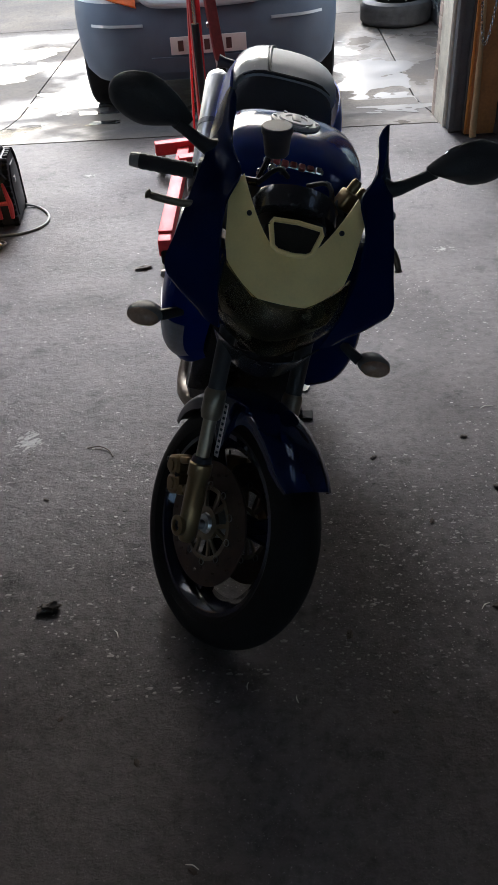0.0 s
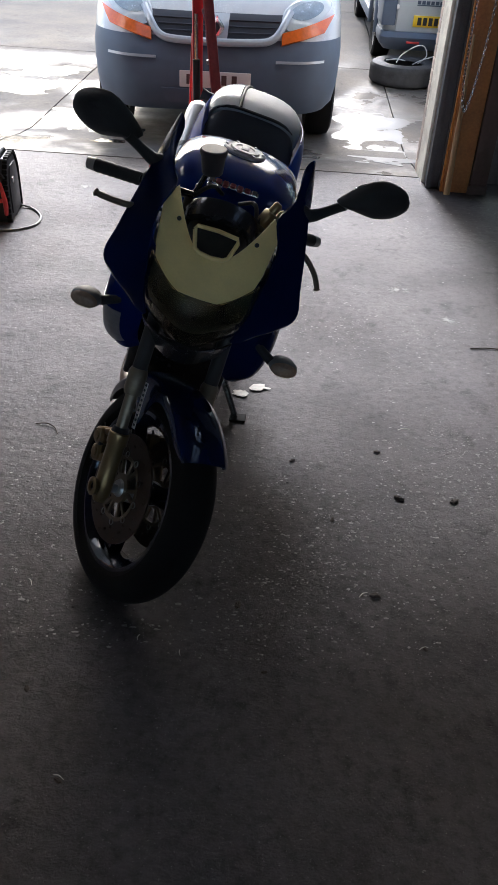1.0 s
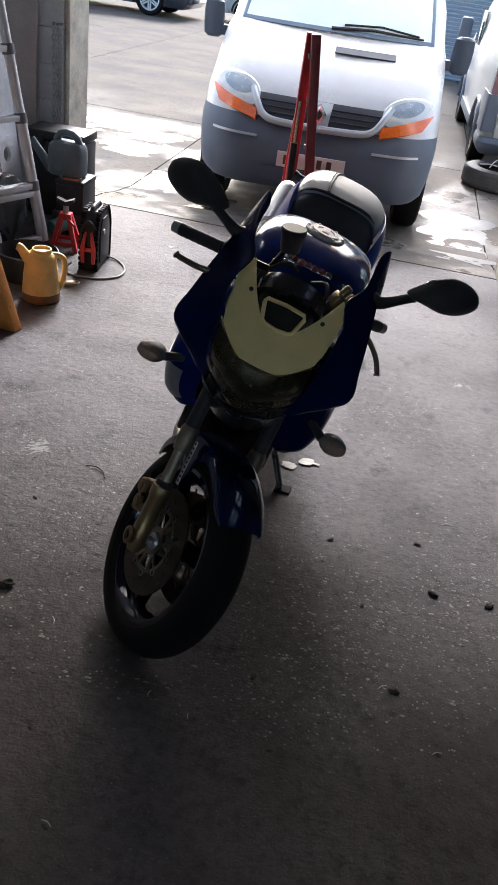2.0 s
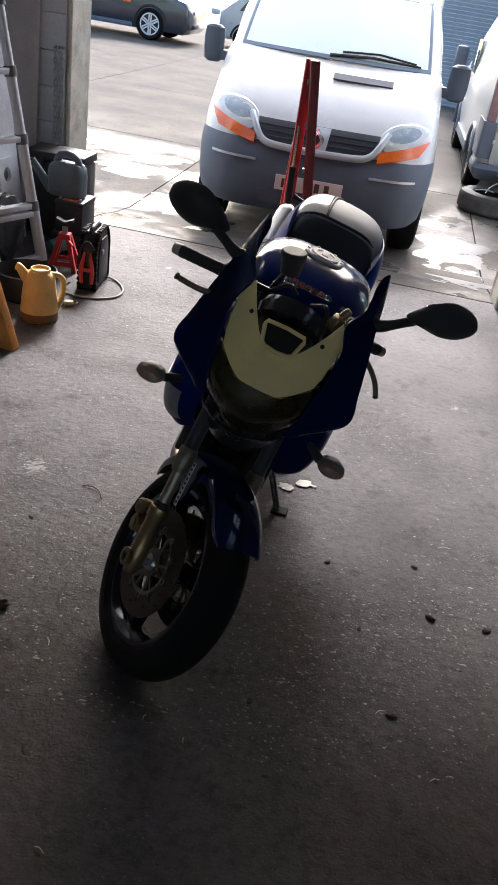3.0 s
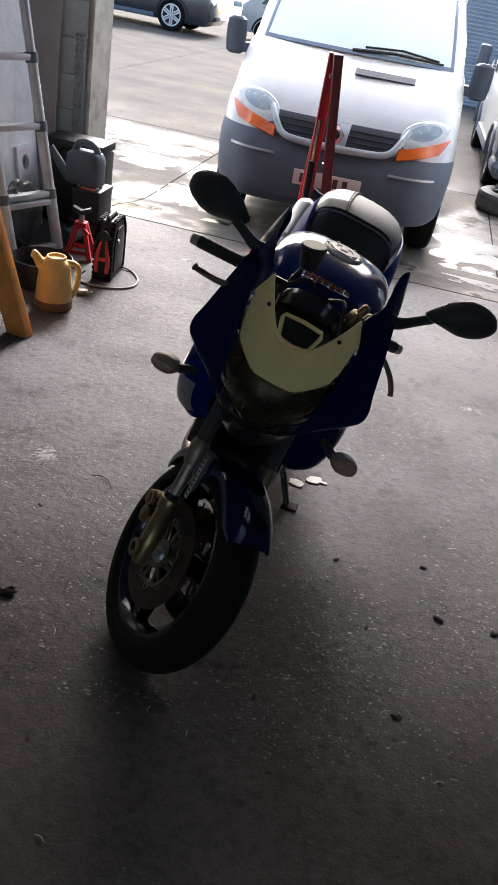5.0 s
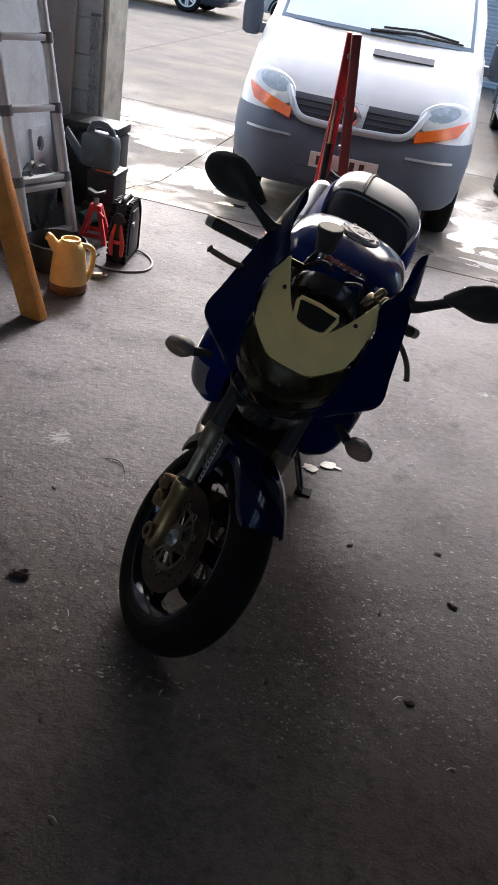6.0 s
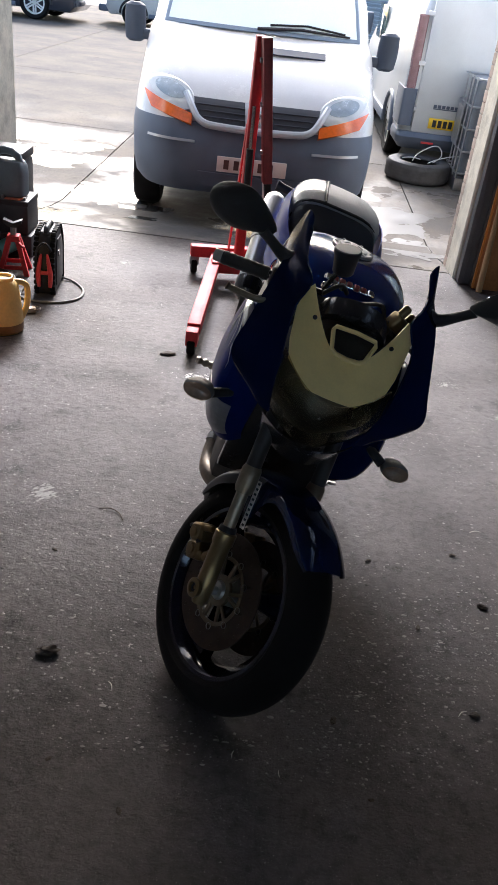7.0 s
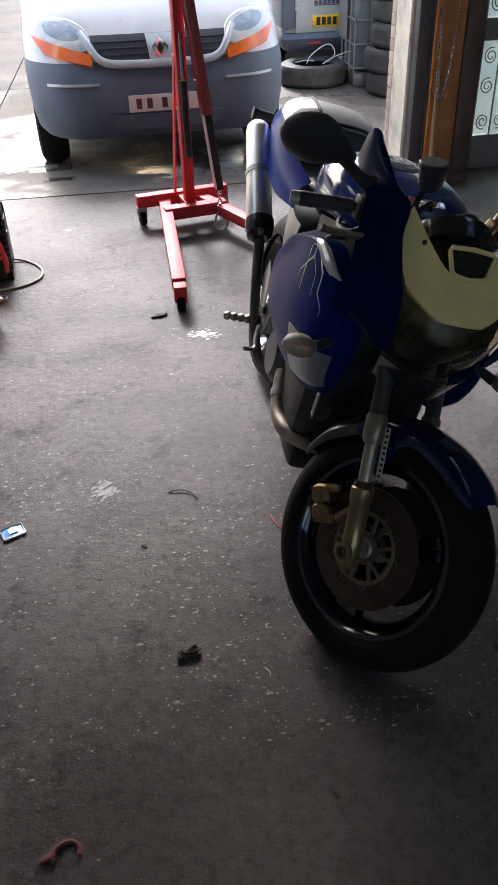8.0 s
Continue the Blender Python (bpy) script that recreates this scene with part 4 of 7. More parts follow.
for s in (-1, 1):
    x = s * 0.115
    pts = [up_fork(-0.04, x), up_fork(-0.02, x), up_fork(0.03, x), up_fork(0.125, x), up_fork(0.13, x), up_fork(0.16, x), up_fork(0.165, x)]
    leg = part("fork_leg", tube(B(), pts, [0.017, 0.025, 0.0255, 0.025, 0.0285, 0.0285, 0.023], 20), M_CHAMP, bike, "champagne-gold anodised fork slider", STEER)
    part("fork_tube", tube(B(), [up_fork(0.16, x), up_fork(0.34, x)], 0.0165, 18), M_FORKTUBE, leg, "dull silver fork tube", STEER)
    part("fork_upper", tube(B(), [up_fork(0.335, x), up_fork(0.80, x)], 0.0205, 16), M_BLACK, leg, "", STEER)
    part("dust_seal", tube(B(), [up_fork(0.163, x), up_fork(0.178, x)], [0.025, 0.022], 18), M_BLACK, leg, "", STEER)
    part("axle_clamp", lathe(B(), [(0, 0), (0.024, 0), (0.026, 0.012), (0.019, 0.015), (0.015, 0.015), (0.014, 0.006), (0, 0.006)], Matrix.Translation((x + s * 0.022, 0, AXZ)) @ pose(0, 0, 0, 0, 90 * s), 20), M_CHAMP, leg, "", STEER)
    part("axle_bolt", lathe(B(), [(0.0125, 0.002), (0.0125, 0.009), (0.008, 0.010), (0.006, 0.004), (0, 0.004)], Matrix.Translation((x + s * 0.0225, 0, AXZ)) @ pose(0, 0, 0, 0, 90 * s), 6), M_BLACK, leg, "dark recessed axle bolt", STEER)
    part("fork_clamp", tube(B(), [up_fork(0.272, x), up_fork(0.285, x), up_fork(0.335, x), up_fork(0.345, x)], [0.022, 0.026, 0.026, 0.022], 18), M_CLAMP, leg, "dull brown-grey lower clamp", STEER)
    bm = B()
    cm = Matrix.Translation((s * 0.075, 0, AXZ)) @ Matrix.Rotation(radians(-42), 4, "X")
    # body in two halves with a waist between the pistons, a bridge and two lugs
    for z0, z1, d in ((0.068, 0.121, 0.0), (0.117, 0.170, -0.004)):
        loft(bm, [[cm @ V((px, 0.105 + d + 0.030 * w * math.copysign(abs(math.cos(t)) ** 0.6, math.cos(t)), (z0 + z1) / 2 + (z1 - z0) / 2 * w * math.copysign(abs(math.sin(t)) ** 0.6, math.sin(t)))) for t in [2 * math.pi * i / 20 for i in range(20)]] for px, w in ((-0.030, 0.72), (-0.024, 0.96), (-0.008, 1.0), (0.006, 1.0), (0.020, 0.96), (0.027, 0.72))])
    rbox(bm, -0.018, 0.018, 0.090, 0.121, 0.100, 0.138, 0.006, 2, cm)
    rbox(bm, -0.022 + s * 0.004, 0.018 + s * 0.004, 0.060, 0.096, 0.066, 0.094, 0.008, 2, cm)
    rbox(bm, s * 0.016 - 0.008, s * 0.016 + 0.008, 0.040, 0.092, 0.146, 0.164, 0.006, 2, cm)
    tube(bm, [cm @ V((s * 0.01, 0.06, 0.08)), cm @ V((s * 0.02, 0.0, 0.10))], [0.014, 0.012], 10)
    cal = part("brake_caliper", bm, M_GOLD, bike, "dull gold brake caliper", STEER)
    bm = B()
    for k in (0.095, 0.142):
        lathe(bm, [(0, 0), (0.015, 0), (0.015, 0.006), (0, 0.008)], cm @ Matrix.Translation((s * 0.027, 0.107, k)) @ pose(0, 0, 0, 0, 90 * s), 14)
    part("piston_cap", bm, M_GOLD, cal, "", STEER)
    for py, pz in ((0.128, 0.078), (0.126, 0.158), (0.086, 0.118)):
        part("caliper_bolt", lathe(B(), [(0, -0.004), (0.006, -0.004), (0.006, 0.005), (0.0035, 0.006), (0.003, 0.003), (0, 0.003)], cm @ Matrix.Translation((s * 0.024, py, pz)) @ pose(0, 0, 0, 0, 90 * s), 6), M_BLACK, cal, "", STEER)
    part("bleed_nipple", tube(B(), [cm @ V((s * 0.006, 0.112, 0.160)), cm @ V((s * 0.006, 0.116, 0.182))], [0.005, 0.003], 8), M_BLACK, cal, "", STEER)
part("lower_yoke", rbox(B(), -0.075, 0.075, -0.02, 0.055, -0.03, 0.03, 0.012, 2, Matrix.Translation(up_fork(0.47)) @ Matrix.Rotation(radians(-24), 4, "X")), M_GLOSSBLACK, bike, "", STEER)
part("top_yoke", rbox(B(), -0.14, 0.14, -0.03, 0.07, -0.012, 0.014, 0.008, 2, Matrix.Translation(up_fork(0.76)) @ Matrix.Rotation(radians(-24), 4, "X")), M_GLOSSBLACK, bike, "", STEER)
part("front_axle", tube(B(), [(-0.11, 0, AXZ), (0.11, 0, AXZ)], 0.012, 12), M_STEEL, bike, "", STEER)

# mudguard: a blunt-lipped arch over the tyre, shallow at its sides but for the cheeks that reach down to the fork
def guard_rows(a0, a1, n, blunt, cheek_at, half, rise):
    rows = []
    for k in range(n):
        a = a0 + (a1 - a0) * k / (n - 1)
        lip = min(1, (k + 0.15) / 3) ** 0.5 if blunt else 1.0
        wide = half(a) * (0.80 + 0.20 * lip)
        cheek = cheek_at(a) * (0.5 + 0.5 * lip)
        rim = []
        for x, d in ((-0.074, cheek), (-0.0765, cheek * 0.62), (-0.070, min(0.026, cheek * 0.4)), (-0.045, 0.006), (0, 0.0), (0.045, 0.006), (0.070, min(0.026, cheek * 0.4)), (0.0765, cheek * 0.62), (0.074, cheek)):
            r = TYRE + rise - d
            rim.append((x * wide, -r * math.cos(radians(a)), AXZ + r * math.sin(radians(a))))
        rows.append(rim)
    return rows


rows = guard_rows(59, 130, 19, True, lambda a: 0.046 + 0.105 * math.exp(-((a - 115) / 9.5) ** 2), lambda a: 1.0, 0.031)
mud = part("front_mudguard", shell(B(), net(rows, 3, 2), 0.004), M_BLUE, bike, "glossy blue front mudguard", STEER)
rows = guard_rows(127, 170, 9, False, lambda a: 0.052 - 0.030 * max(0, (a - 140) / 30), lambda a: 0.97 - 0.5 * max(0, (a - 140) / 30) ** 1.5, 0.027)
part("mudguard_tail", shell(B(), net(rows, 3, 2), 0.004), M_TAILGUARD, mud, "black plastic tail of the mudguard", STEER)
strip = rbox(B(), -0.094, -0.092, -0.008, 0.008, 0, 0.13, 0, 1, Matrix.Translation(up_fork(0.185, 0, 0.022)) @ Matrix.Rotation(radians(-24), 4, "X"))
strip = part("scale_strip", strip, M_PLATEW, mud, "narrow pale strip with dark ticks", STEER)
for k in range(9):
    part("tick", rbox(B(), -0.0955, -0.094, -0.006, 0.002, 0.008 + 0.014 * k, 0.014 + 0.014 * k, 0, 1, Matrix.Translation(up_fork(0.185, 0, 0.022)) @ Matrix.Rotation(radians(-24), 4, "X")), M_BAR, strip, "", STEER)

# nose panel
def nose_y(x, z):
    h = z - 0.897
    return 0.055 + 0.032 * (x / 0.128) ** 2 + 0.55 * h + 1.2 * h * h


rows = []
for i in range(25):
    # columns from the panel's lower edge to its cut-out edge, walking across
    x = -0.148 + 0.296 * i / 24
    ax = abs(x)
    if ax < 0.130:
        lo = 0.901 + 0.041 * max(0.0, (ax - 0.060) / 0.070)
    else:
        lo = 0.942 + 0.10 * (ax - 0.130) / 0.018
    hi = 0.992 + 0.100 * min(1, max(0, (ax - 0.035) / 0.091)) ** 1.35 if ax < 0.126 else 1.092 - 0.045 * (ax - 0.126) / 0.022
    rows.append([(x, nose_y(x, lo + (hi - lo) * k / 8), lo + (hi - lo) * k / 8) for k in range(9)])
nose = part("nose_panel", shell(B(), rows, 0.004), M_CREAM, bike, "cream-yellow unpainted nose panel")
for s in (-1, 1):
    z = 1.033
    part("fixing_hole", lathe(B(), [(0, 0.001), (0.0055, 0.001), (0.0055, -0.003), (0, -0.003)], Matrix.Translation((s * 0.1, nose_y(0.1, z) - 0.0065, z + 0.0035)) @ pose(0, 0, 0, 52, 0, s * 22), 12), M_BLACK, nose)
# duct frame that stands up from the panel
bm = B()
loop = [(-0.054, 1.040), (-0.050, 1.049), (0, 1.052), (0.050, 1.049), (0.054, 1.040), (0.042, 1.004), (0.030, 0.997), (0, 0.994), (-0.030, 0.997), (-0.042, 1.004), (-0.054, 1.040)]


def duct_y(z):
    return 0.100 + 0.55 * (z - 0.994)


tube(bm, [(x, duct_y(z), z) for x, z in loop], 0.0055, 8, False)
part("duct_frame", bm, M_CREAM, nose, "cream rim of the air duct")
rows = [[(x * (0.78 + 0.24 * k), duct_y(0.996 + 0.05 * k) + 0.008, 0.996 + 0.05 * k) for x in (-0.05, -0.02, 0.02, 0.05)] for k in (0, 0.5, 1)]
part("duct_mesh", shell(B(), rows, -0.003), M_DARKMESH, nose, "dark duct opening")

# headlight: bowed lens, bowl behind it
rows = []
for k in range(9):
    z = 0.752 + 0.178 * k / 8
    e = math.sqrt(max(0.0, 1 - ((z - 0.875) / 0.135) ** 2)) if z < 0.875 else 1
    hw = 0.045 + 0.092 * e
    zz = lambda u: z - 0.0 + (0.025 * u * u if k == 8 else 0)
    rows.append([(hw * u, 0.028 + 0.075 * u * u + 1.4 * max(0, 0.86 - z) ** 1.4 + 0.25 * max(0, z - 0.87), z + 0.028 * u * u * (k / 8) - 0.032 * (1 - u * u) * (k / 8)) for u in [i / 8 - 1 for i in range(17)]])
lens = part("headlight_lens", shell(B(), rows, -0.004), M_HEADLENS, bike, "dusty clear headlight lens")
back = [[(p[0] * 0.94, p[1] + 0.06 - 0.04 * (p[0] / 0.14) ** 2, p[2]) for p in r] for r in rows]
M_DISH = mat("dull_mirror_dish", (0.20, 0.17, 0.12), 0.14, 0.95, var=0.5, scale=26, spread=0.06, bump=0.2, bscale=40, dirt=0.4, dirt_col=(0.10, 0.08, 0.05))
M_BOWL = mat("tarnished_reflector", (0.022, 0.019, 0.012), 0.3, 0.6, var=0.4, scale=25, dirt=0.4)
part("reflector_bowl", shell(B(), back, -0.003), M_BOWL, lens, "tarnished reflector bowl")
for x0, z0, rx, rz in ((-0.065, 0.875, 0.050, 0.040), (0.066, 0.872, 0.052, 0.042)):
    # shallow mirrored scoops under the lens
    rr = []
    for k in range(7):
        rr.append([(x0 + rx * k / 6 * math.cos(t), 0.086 - 0.020 * (k / 6) ** 2 + 0.5 * abs(x0) * abs(x0) / 0.06, z0 + rz * k / 6 * math.sin(t)) for t in [2 * math.pi * i / 24 for i in range(25)]])
    part("reflector_scoop", shell(B(), rr[1:], -0.002), M_DISH, lens, "tarnished mirrored scoop")
rows = []
for k in range(5):
    z = 0.70 + 0.075 * k / 4
    rows.append([(u * (0.10 + 0.02 * k / 4), 0.10 - 0.055 * k / 4 + 0.08 * u * u, z + 0.012 * (1 - u * u) * (-1)) for u in [i / 6 - 1 for i in range(13)]])
part("chin", shell(B(), rows, -0.004), M_GLOSSBLACK, bike, "black chin below the headlight")

# fairing sides, from the pointed screen mount down to the lower corner
RIGHT = [
    [(0.171, 0.435, 1.162), (0.176, 0.452, 1.178), (0.181, 0.470, 1.186), (0.188, 0.486, 1.168)],
    [(0.158, 0.305, 1.120), (0.176, 0.352, 1.128), (0.190, 0.405, 1.128), (0.204, 0.455, 1.108)],
    [(0.130, 0.236, 1.088), (0.155, 0.255, 1.085), (0.185, 0.285, 1.080), (0.210, 0.318, 1.076)],
    [(0.150, 0.172, 1.040), (0.172, 0.188, 1.030), (0.200, 0.212, 1.020), (0.226, 0.242, 1.010)],
    [(0.146, 0.112, 0.975), (0.175, 0.128, 0.965), (0.208, 0.150, 0.956), (0.240, 0.182, 0.948)],
    [(0.137, 0.085, 0.930), (0.175, 0.100, 0.915), (0.214, 0.122, 0.905), (0.252, 0.148, 0.902)],
    [(0.132, 0.082, 0.880), (0.168, 0.100, 0.862), (0.203, 0.120, 0.856), (0.234, 0.144, 0.866)],
    [(0.112, 0.100, 0.795), (0.136, 0.114, 0.797), (0.162, 0.128, 0.812), (0.190, 0.142, 0.834)],
]
for s in (-1, 1):
    rows = net(RIGHT, 4, 4)
    if s < 0:
        rows = [[V((-p.x, p.y, p.z)) for p in r][::-1] for r in rows]
    side = part("fairing_side", shell(B(), rows, 0.006), M_SHADEDBLUE, bike, "blue lacquered fairing side in a shaded tone")
# lower side panels with the knee-side scoop
LOWER = [
    [(0.06, 0.36, 0.850), (0.155, 0.35, 0.862), (0.170, 0.46, 0.893), (0.168, 0.60, 0.862), (0.160, 0.75, 0.830), (0.150, 0.90, 0.770)],
    [(0.10, 0.31, 0.84), (0.208, 0.305, 0.858), (0.236, 0.45, 0.895), (0.236, 0.60, 0.858), (0.215, 0.77, 0.800), (0.190, 0.93, 0.730)],
    [(0.103, 0.306, 0.828), (0.213, 0.300, 0.846), (0.241, 0.448, 0.882), (0.241, 0.60, 0.846), (0.224, 0.775, 0.782), (0.196, 0.938, 0.714)],
    [(0.12, 0.275, 0.77), (0.222, 0.276, 0.780), (0.249, 0.42, 0.780), (0.252, 0.60, 0.750), (0.240, 0.80, 0.700), (0.205, 0.98, 0.650)],
    [(0.13, 0.26, 0.68), (0.226, 0.264, 0.690), (0.254, 0.40, 0.680), (0.257, 0.58, 0.650), (0.245, 0.80, 0.610), (0.200, 0.99, 0.580)],
    [(0.13, 0.29, 0.61), (0.208, 0.284, 0.600), (0.236, 0.38, 0.590), (0.242, 0.56, 0.560), (0.225, 0.76, 0.540), (0.190, 0.92, 0.540)],
    [(0.12, 0.33, 0.56), (0.160, 0.32, 0.545), (0.200, 0.38, 0.530), (0.206, 0.55, 0.505), (0.195, 0.72, 0.500), (0.170, 0.86, 0.510)],
]
for s in (-1, 1):
    rows = net(LOWER, 4, 4)
    if s < 0:
        rows = [[V((-p.x, p.y, p.z)) for p in r][::-1] for r in rows]
    # left side coloured as lit by the yard, right side as shaded
    low = part("lower_fairing", shell(B(), rows, 0.004), M_LITSCUFFBLUE if s < 0 else M_SHADEDBLUE, bike, "scuffed blue lower fairing, lit tone left, shaded right, with a silver flash")
    out = V((s * 0.005, -0.004, 0))
    n = len(rows[0]) - 1
    at = lambda r, c: rows[r][c if s > 0 else n - c]
    # grey lower front corner, and a highlight painted in silver along the upper ridge
    order = range(2, 10) if s > 0 else range(9, 1, -1)
    if s < 0:
        part("corner_panel", shell(B(), [[at(r, c) + out for c in order] for r in range(16, 23)], 0.002), M_GREYCORNER, low, "dull silver-grey lower corner")
    part("ridge", tube(B(), [at(4, c) for c in range(4, 10)], [0.006, 0.012, 0.015, 0.015, 0.012, 0.005], 10), M_SILVERPAINT, low, "silver ridge painted as the edge's highlight")
    for end, wide in ((5, 0.0028), (7, 0.002), (9, 0.0036), (10, 0.0022)):
        part("streak", tube(B(), [at(r, round(8 + (end - 8) * (r - 5) / 8)) + out * 0.55 for r in range(5, 14)], [wide * k for k in (0.4, 0.9, 1.0, 0.7, 1.2, 0.8, 1.0, 0.6, 0.2)], 6), M_SILVERPAINT, low, "scratched silver streak")
# inner dark parts: radiator, engine block, frame beams
part("radiator", rbox(B(), -0.15, 0.15, 0.34, 0.375, 0.44, 0.76, 0.008), M_GLOSSBLACK, bike, "dark radiator core")
part("engine", rbox(B(), -0.15, 0.15, 0.50, 0.92, 0.26, 0.62, 0.05), M_ENGINE, bike, "oily grey engine block")
part("crankcase_cover", lathe(B(), [(0, 0.03), (0.07, 0.03), (0.095, 0.01), (0.10, 0)], Matrix.Translation((-0.148, 0.83, 0.38)) @ pose(0, 0, 0, 0, -90), 24), M_ENGINE, bike)
part("sump", rbox(B(), -0.12, 0.12, 0.50, 0.86, 0.15, 0.25, 0.03), M_BLACK, bike)
part("airbox", rbox(B(), -0.12, 0.12, 0.30, 0.56, 0.72, 0.94, 0.05), M_BLACK, bike)
for s in (-1, 1):
    part("frame_beam", tube(B(), spline([(s * 0.07, 0.36, 0.86), (s * 0.175, 0.52, 0.80), (s * 0.19, 0.78, 0.70), (s * 0.15, 1.0, 0.52), (s * 0.14, 1.05, 0.36)], 4), 0.035, 10), M_ALLOY, bike, "grey alloy frame beam")

# tank, cap and the lettering's plain bars
tank = part("fuel_tank", ovals(B(), [(0.455, 0.08, 0.88, 0.975), (0.50, 0.150, 0.91, 1.022), (0.58, 0.186, 0.895, 1.050), (0.70, 0.196, 0.875, 1.064), (0.84, 0.188, 0.84, 1.056), (0.94, 0.152, 0.80, 1.005), (1.02, 0.105, 0.82, 0.93), (1.06, 0.07, 0.83, 0.88)], 2.9, 36, 5), M_LITTANKBLUE, bike, "glossy blue fuel tank in a lit tone")
EM = Matrix.Translation((0, 0.512, 1.030)) @ pose(0, 0, 0, -60)
part("emblem_strip", rbox(B(), -0.075, 0.075, -0.003, 0.003, -0.008, 0.008, 0.002, 1, EM), M_CHROME, tank, "thin chrome emblem strip")
for k in range(7):
    rb = rbox(B(), -0.072 + 0.021 * k, -0.055 + 0.021 * k, -0.007, 0.004, -0.010 + 0.003 * (k % 2), 0.011, 0.003, 1, EM)
    part("emblem_bar", rb, M_CHROME if k in (0, 6) else M_DARKRED, tank, "small raised red emblem bar")
CAPM = Matrix.Translation((0, 0.745, 1.062)) @ Matrix.Rotation(radians(-2), 4, "X")
cap = part("filler_cap", lathe(B(), [(0.066, -0.004), (0.066, 0.005), (0.060, 0.008), (0.054, 0.006), (0.046, 0.006), (0.044, 0.011), (0.030, 0.012), (0.028, 0.009), (0, 0.009)], CAPM, 40), M_CAPGREY, bike, "alloy filler cap with ringed rim")
for k in range(6):
    a = radians(60 * k)
    part("cap_bolt", lathe(B(), [(0.005, 0.004), (0.005, 0.011), (0, 0.0115)], CAPM @ Matrix.Translation((0.057 * math.cos(a), 0.057 * math.sin(a), 0)), 8), M_CAPGREY, cap)
part("cap_flap", rbox(B(), -0.012, 0.012, -0.026, 0.026, 0.009, 0.014, 0.003, 2, CAPM), M_CAPGREY, cap)

# seat, tail cowl and its blue flanks
part("rider_seat", ovals(B(), [(0.98, 0.08, 0.80, 0.90), (1.06, 0.12, 0.79, 0.885), (1.18, 0.16, 0.79, 0.875), (1.30, 0.175, 0.80, 0.895), (1.385, 0.17, 0.82, 0.985), (1.42, 0.15, 0.84, 1.0)], 3.0, 28, 4), M_SEAT, bike, "black vinyl rider seat")
part("tail_cowl", ovals(B(), [(1.40, 0.165, 0.86, 1.005), (1.48, 0.180, 0.86, 1.030), (1.60, 0.175, 0.87, 1.035), (1.72, 0.145, 0.88, 1.015), (1.80, 0.10, 0.90, 0.985), (1.85, 0.04, 0.92, 0.96)], 2.6, 28, 4), M_SEATGREY, bike, "pale grey seat hump")
TAIL = [
    [(0.130, 1.10, 0.870), (0.170, 1.28, 0.915), (0.186, 1.42, 0.960), (0.182, 1.56, 0.975), (0.145, 1.72, 0.970), (0.05, 1.88, 0.955)],
    [(0.178, 1.06, 0.840), (0.206, 1.26, 0.860), (0.212, 1.44, 0.895), (0.198, 1.60, 0.918), (0.152, 1.75, 0.935), (0.06, 1.90, 0.940)],
    [(0.185, 1.02, 0.800), (0.206, 1.24, 0.780), (0.200, 1.44, 0.800), (0.172, 1.62, 0.840), (0.126, 1.77, 0.880), (0.05, 1.89, 0.915)],
]
for s in (-1, 1):
    rows = net(TAIL, 4, 4)
    if s < 0:
        rows = [[V((-p.x, p.y, p.z)) for p in r][::-1] for r in rows]
    t = part("tail_side", shell(B(), rows, 0.004), M_LITTAILBLUE, bike, "blue tail side panel in a lit tone")
# white quarter of the hump, laid on its flank
HUMP = spline([V((1.41, 0.168, 0.86)), V((1.48, 0.180, 0.86)), V((1.60, 0.175, 0.87)), V((1.72, 0.145, 0.88)), V((1.79, 0.107, 0.90))], 4)
TOPS = spline([V((1.008, 0, 0)), V((1.030, 0, 0)), V((1.035, 0, 0)), V((1.015, 0, 0)), V((0.989, 0, 0))], 4)
rows = []
for a, b in zip(HUMP, TOPS):
    r = []
    for k in range(9):
        t = radians(110 + 62 * k / 8)
        c, sn = math.cos(t), math.sin(t)
        r.append((-(a.y + 0.004) * abs(c) ** (2 / 2.6), a.x, (a.z + b.x) / 2 + ((b.x - a.z) / 2 + 0.004) * abs(sn) ** (2 / 2.6)))
    rows.append(r)
part("white_panel", shell(B(), rows, 0.003), M_WHITE, bike, "white tail panel")
edge = [V(r[0]) for r in rows]
part("gap_seal", tube(B(), [p + V((0.010, 0, 0.001)) for p in edge], 0.0055, 8), M_BLACK, bike, "dark gap between the tail panels")
rim_ = [V((-0.172 + 0.344 * k / 12, 1.398 + 0.02 * (2 * k / 12 - 1) ** 2, 0.90 + 0.108 * math.sqrt(max(0.0, 1 - (2 * k / 12 - 1) ** 4)))) for k in range(13)]
part("hump_piping", tube(B(), rim_, 0.006, 8), M_BLACK, bike, "black piping round the hump's front edge")

# instruments behind the nose
bm = lathe(B(), [(0, 0.03), (0.05, 0.03), (0.072, 0.02), (0.078, 0), (0.075, -0.03), (0, -0.03)], Matrix.Translation((0, 0.25, 1.028)) @ Matrix.Rotation(radians(-50), 4, "X"), 28)
bm.transform(Matrix.Diagonal((1.25, 1, 1, 1)))
clocks = part("instrument_panel", bm, M_GLOSSBLACK, bike, "black hooded instrument panel")
part("clock_hood", ovals(B(), [(0.19, 0.06, 0.97, 1.030), (0.24, 0.080, 0.96, 1.055), (0.30, 0.076, 0.95, 1.058), (0.35, 0.04, 0.95, 1.03)], 2.5, 24, 3), M_BLACK, clocks)
bm = B()
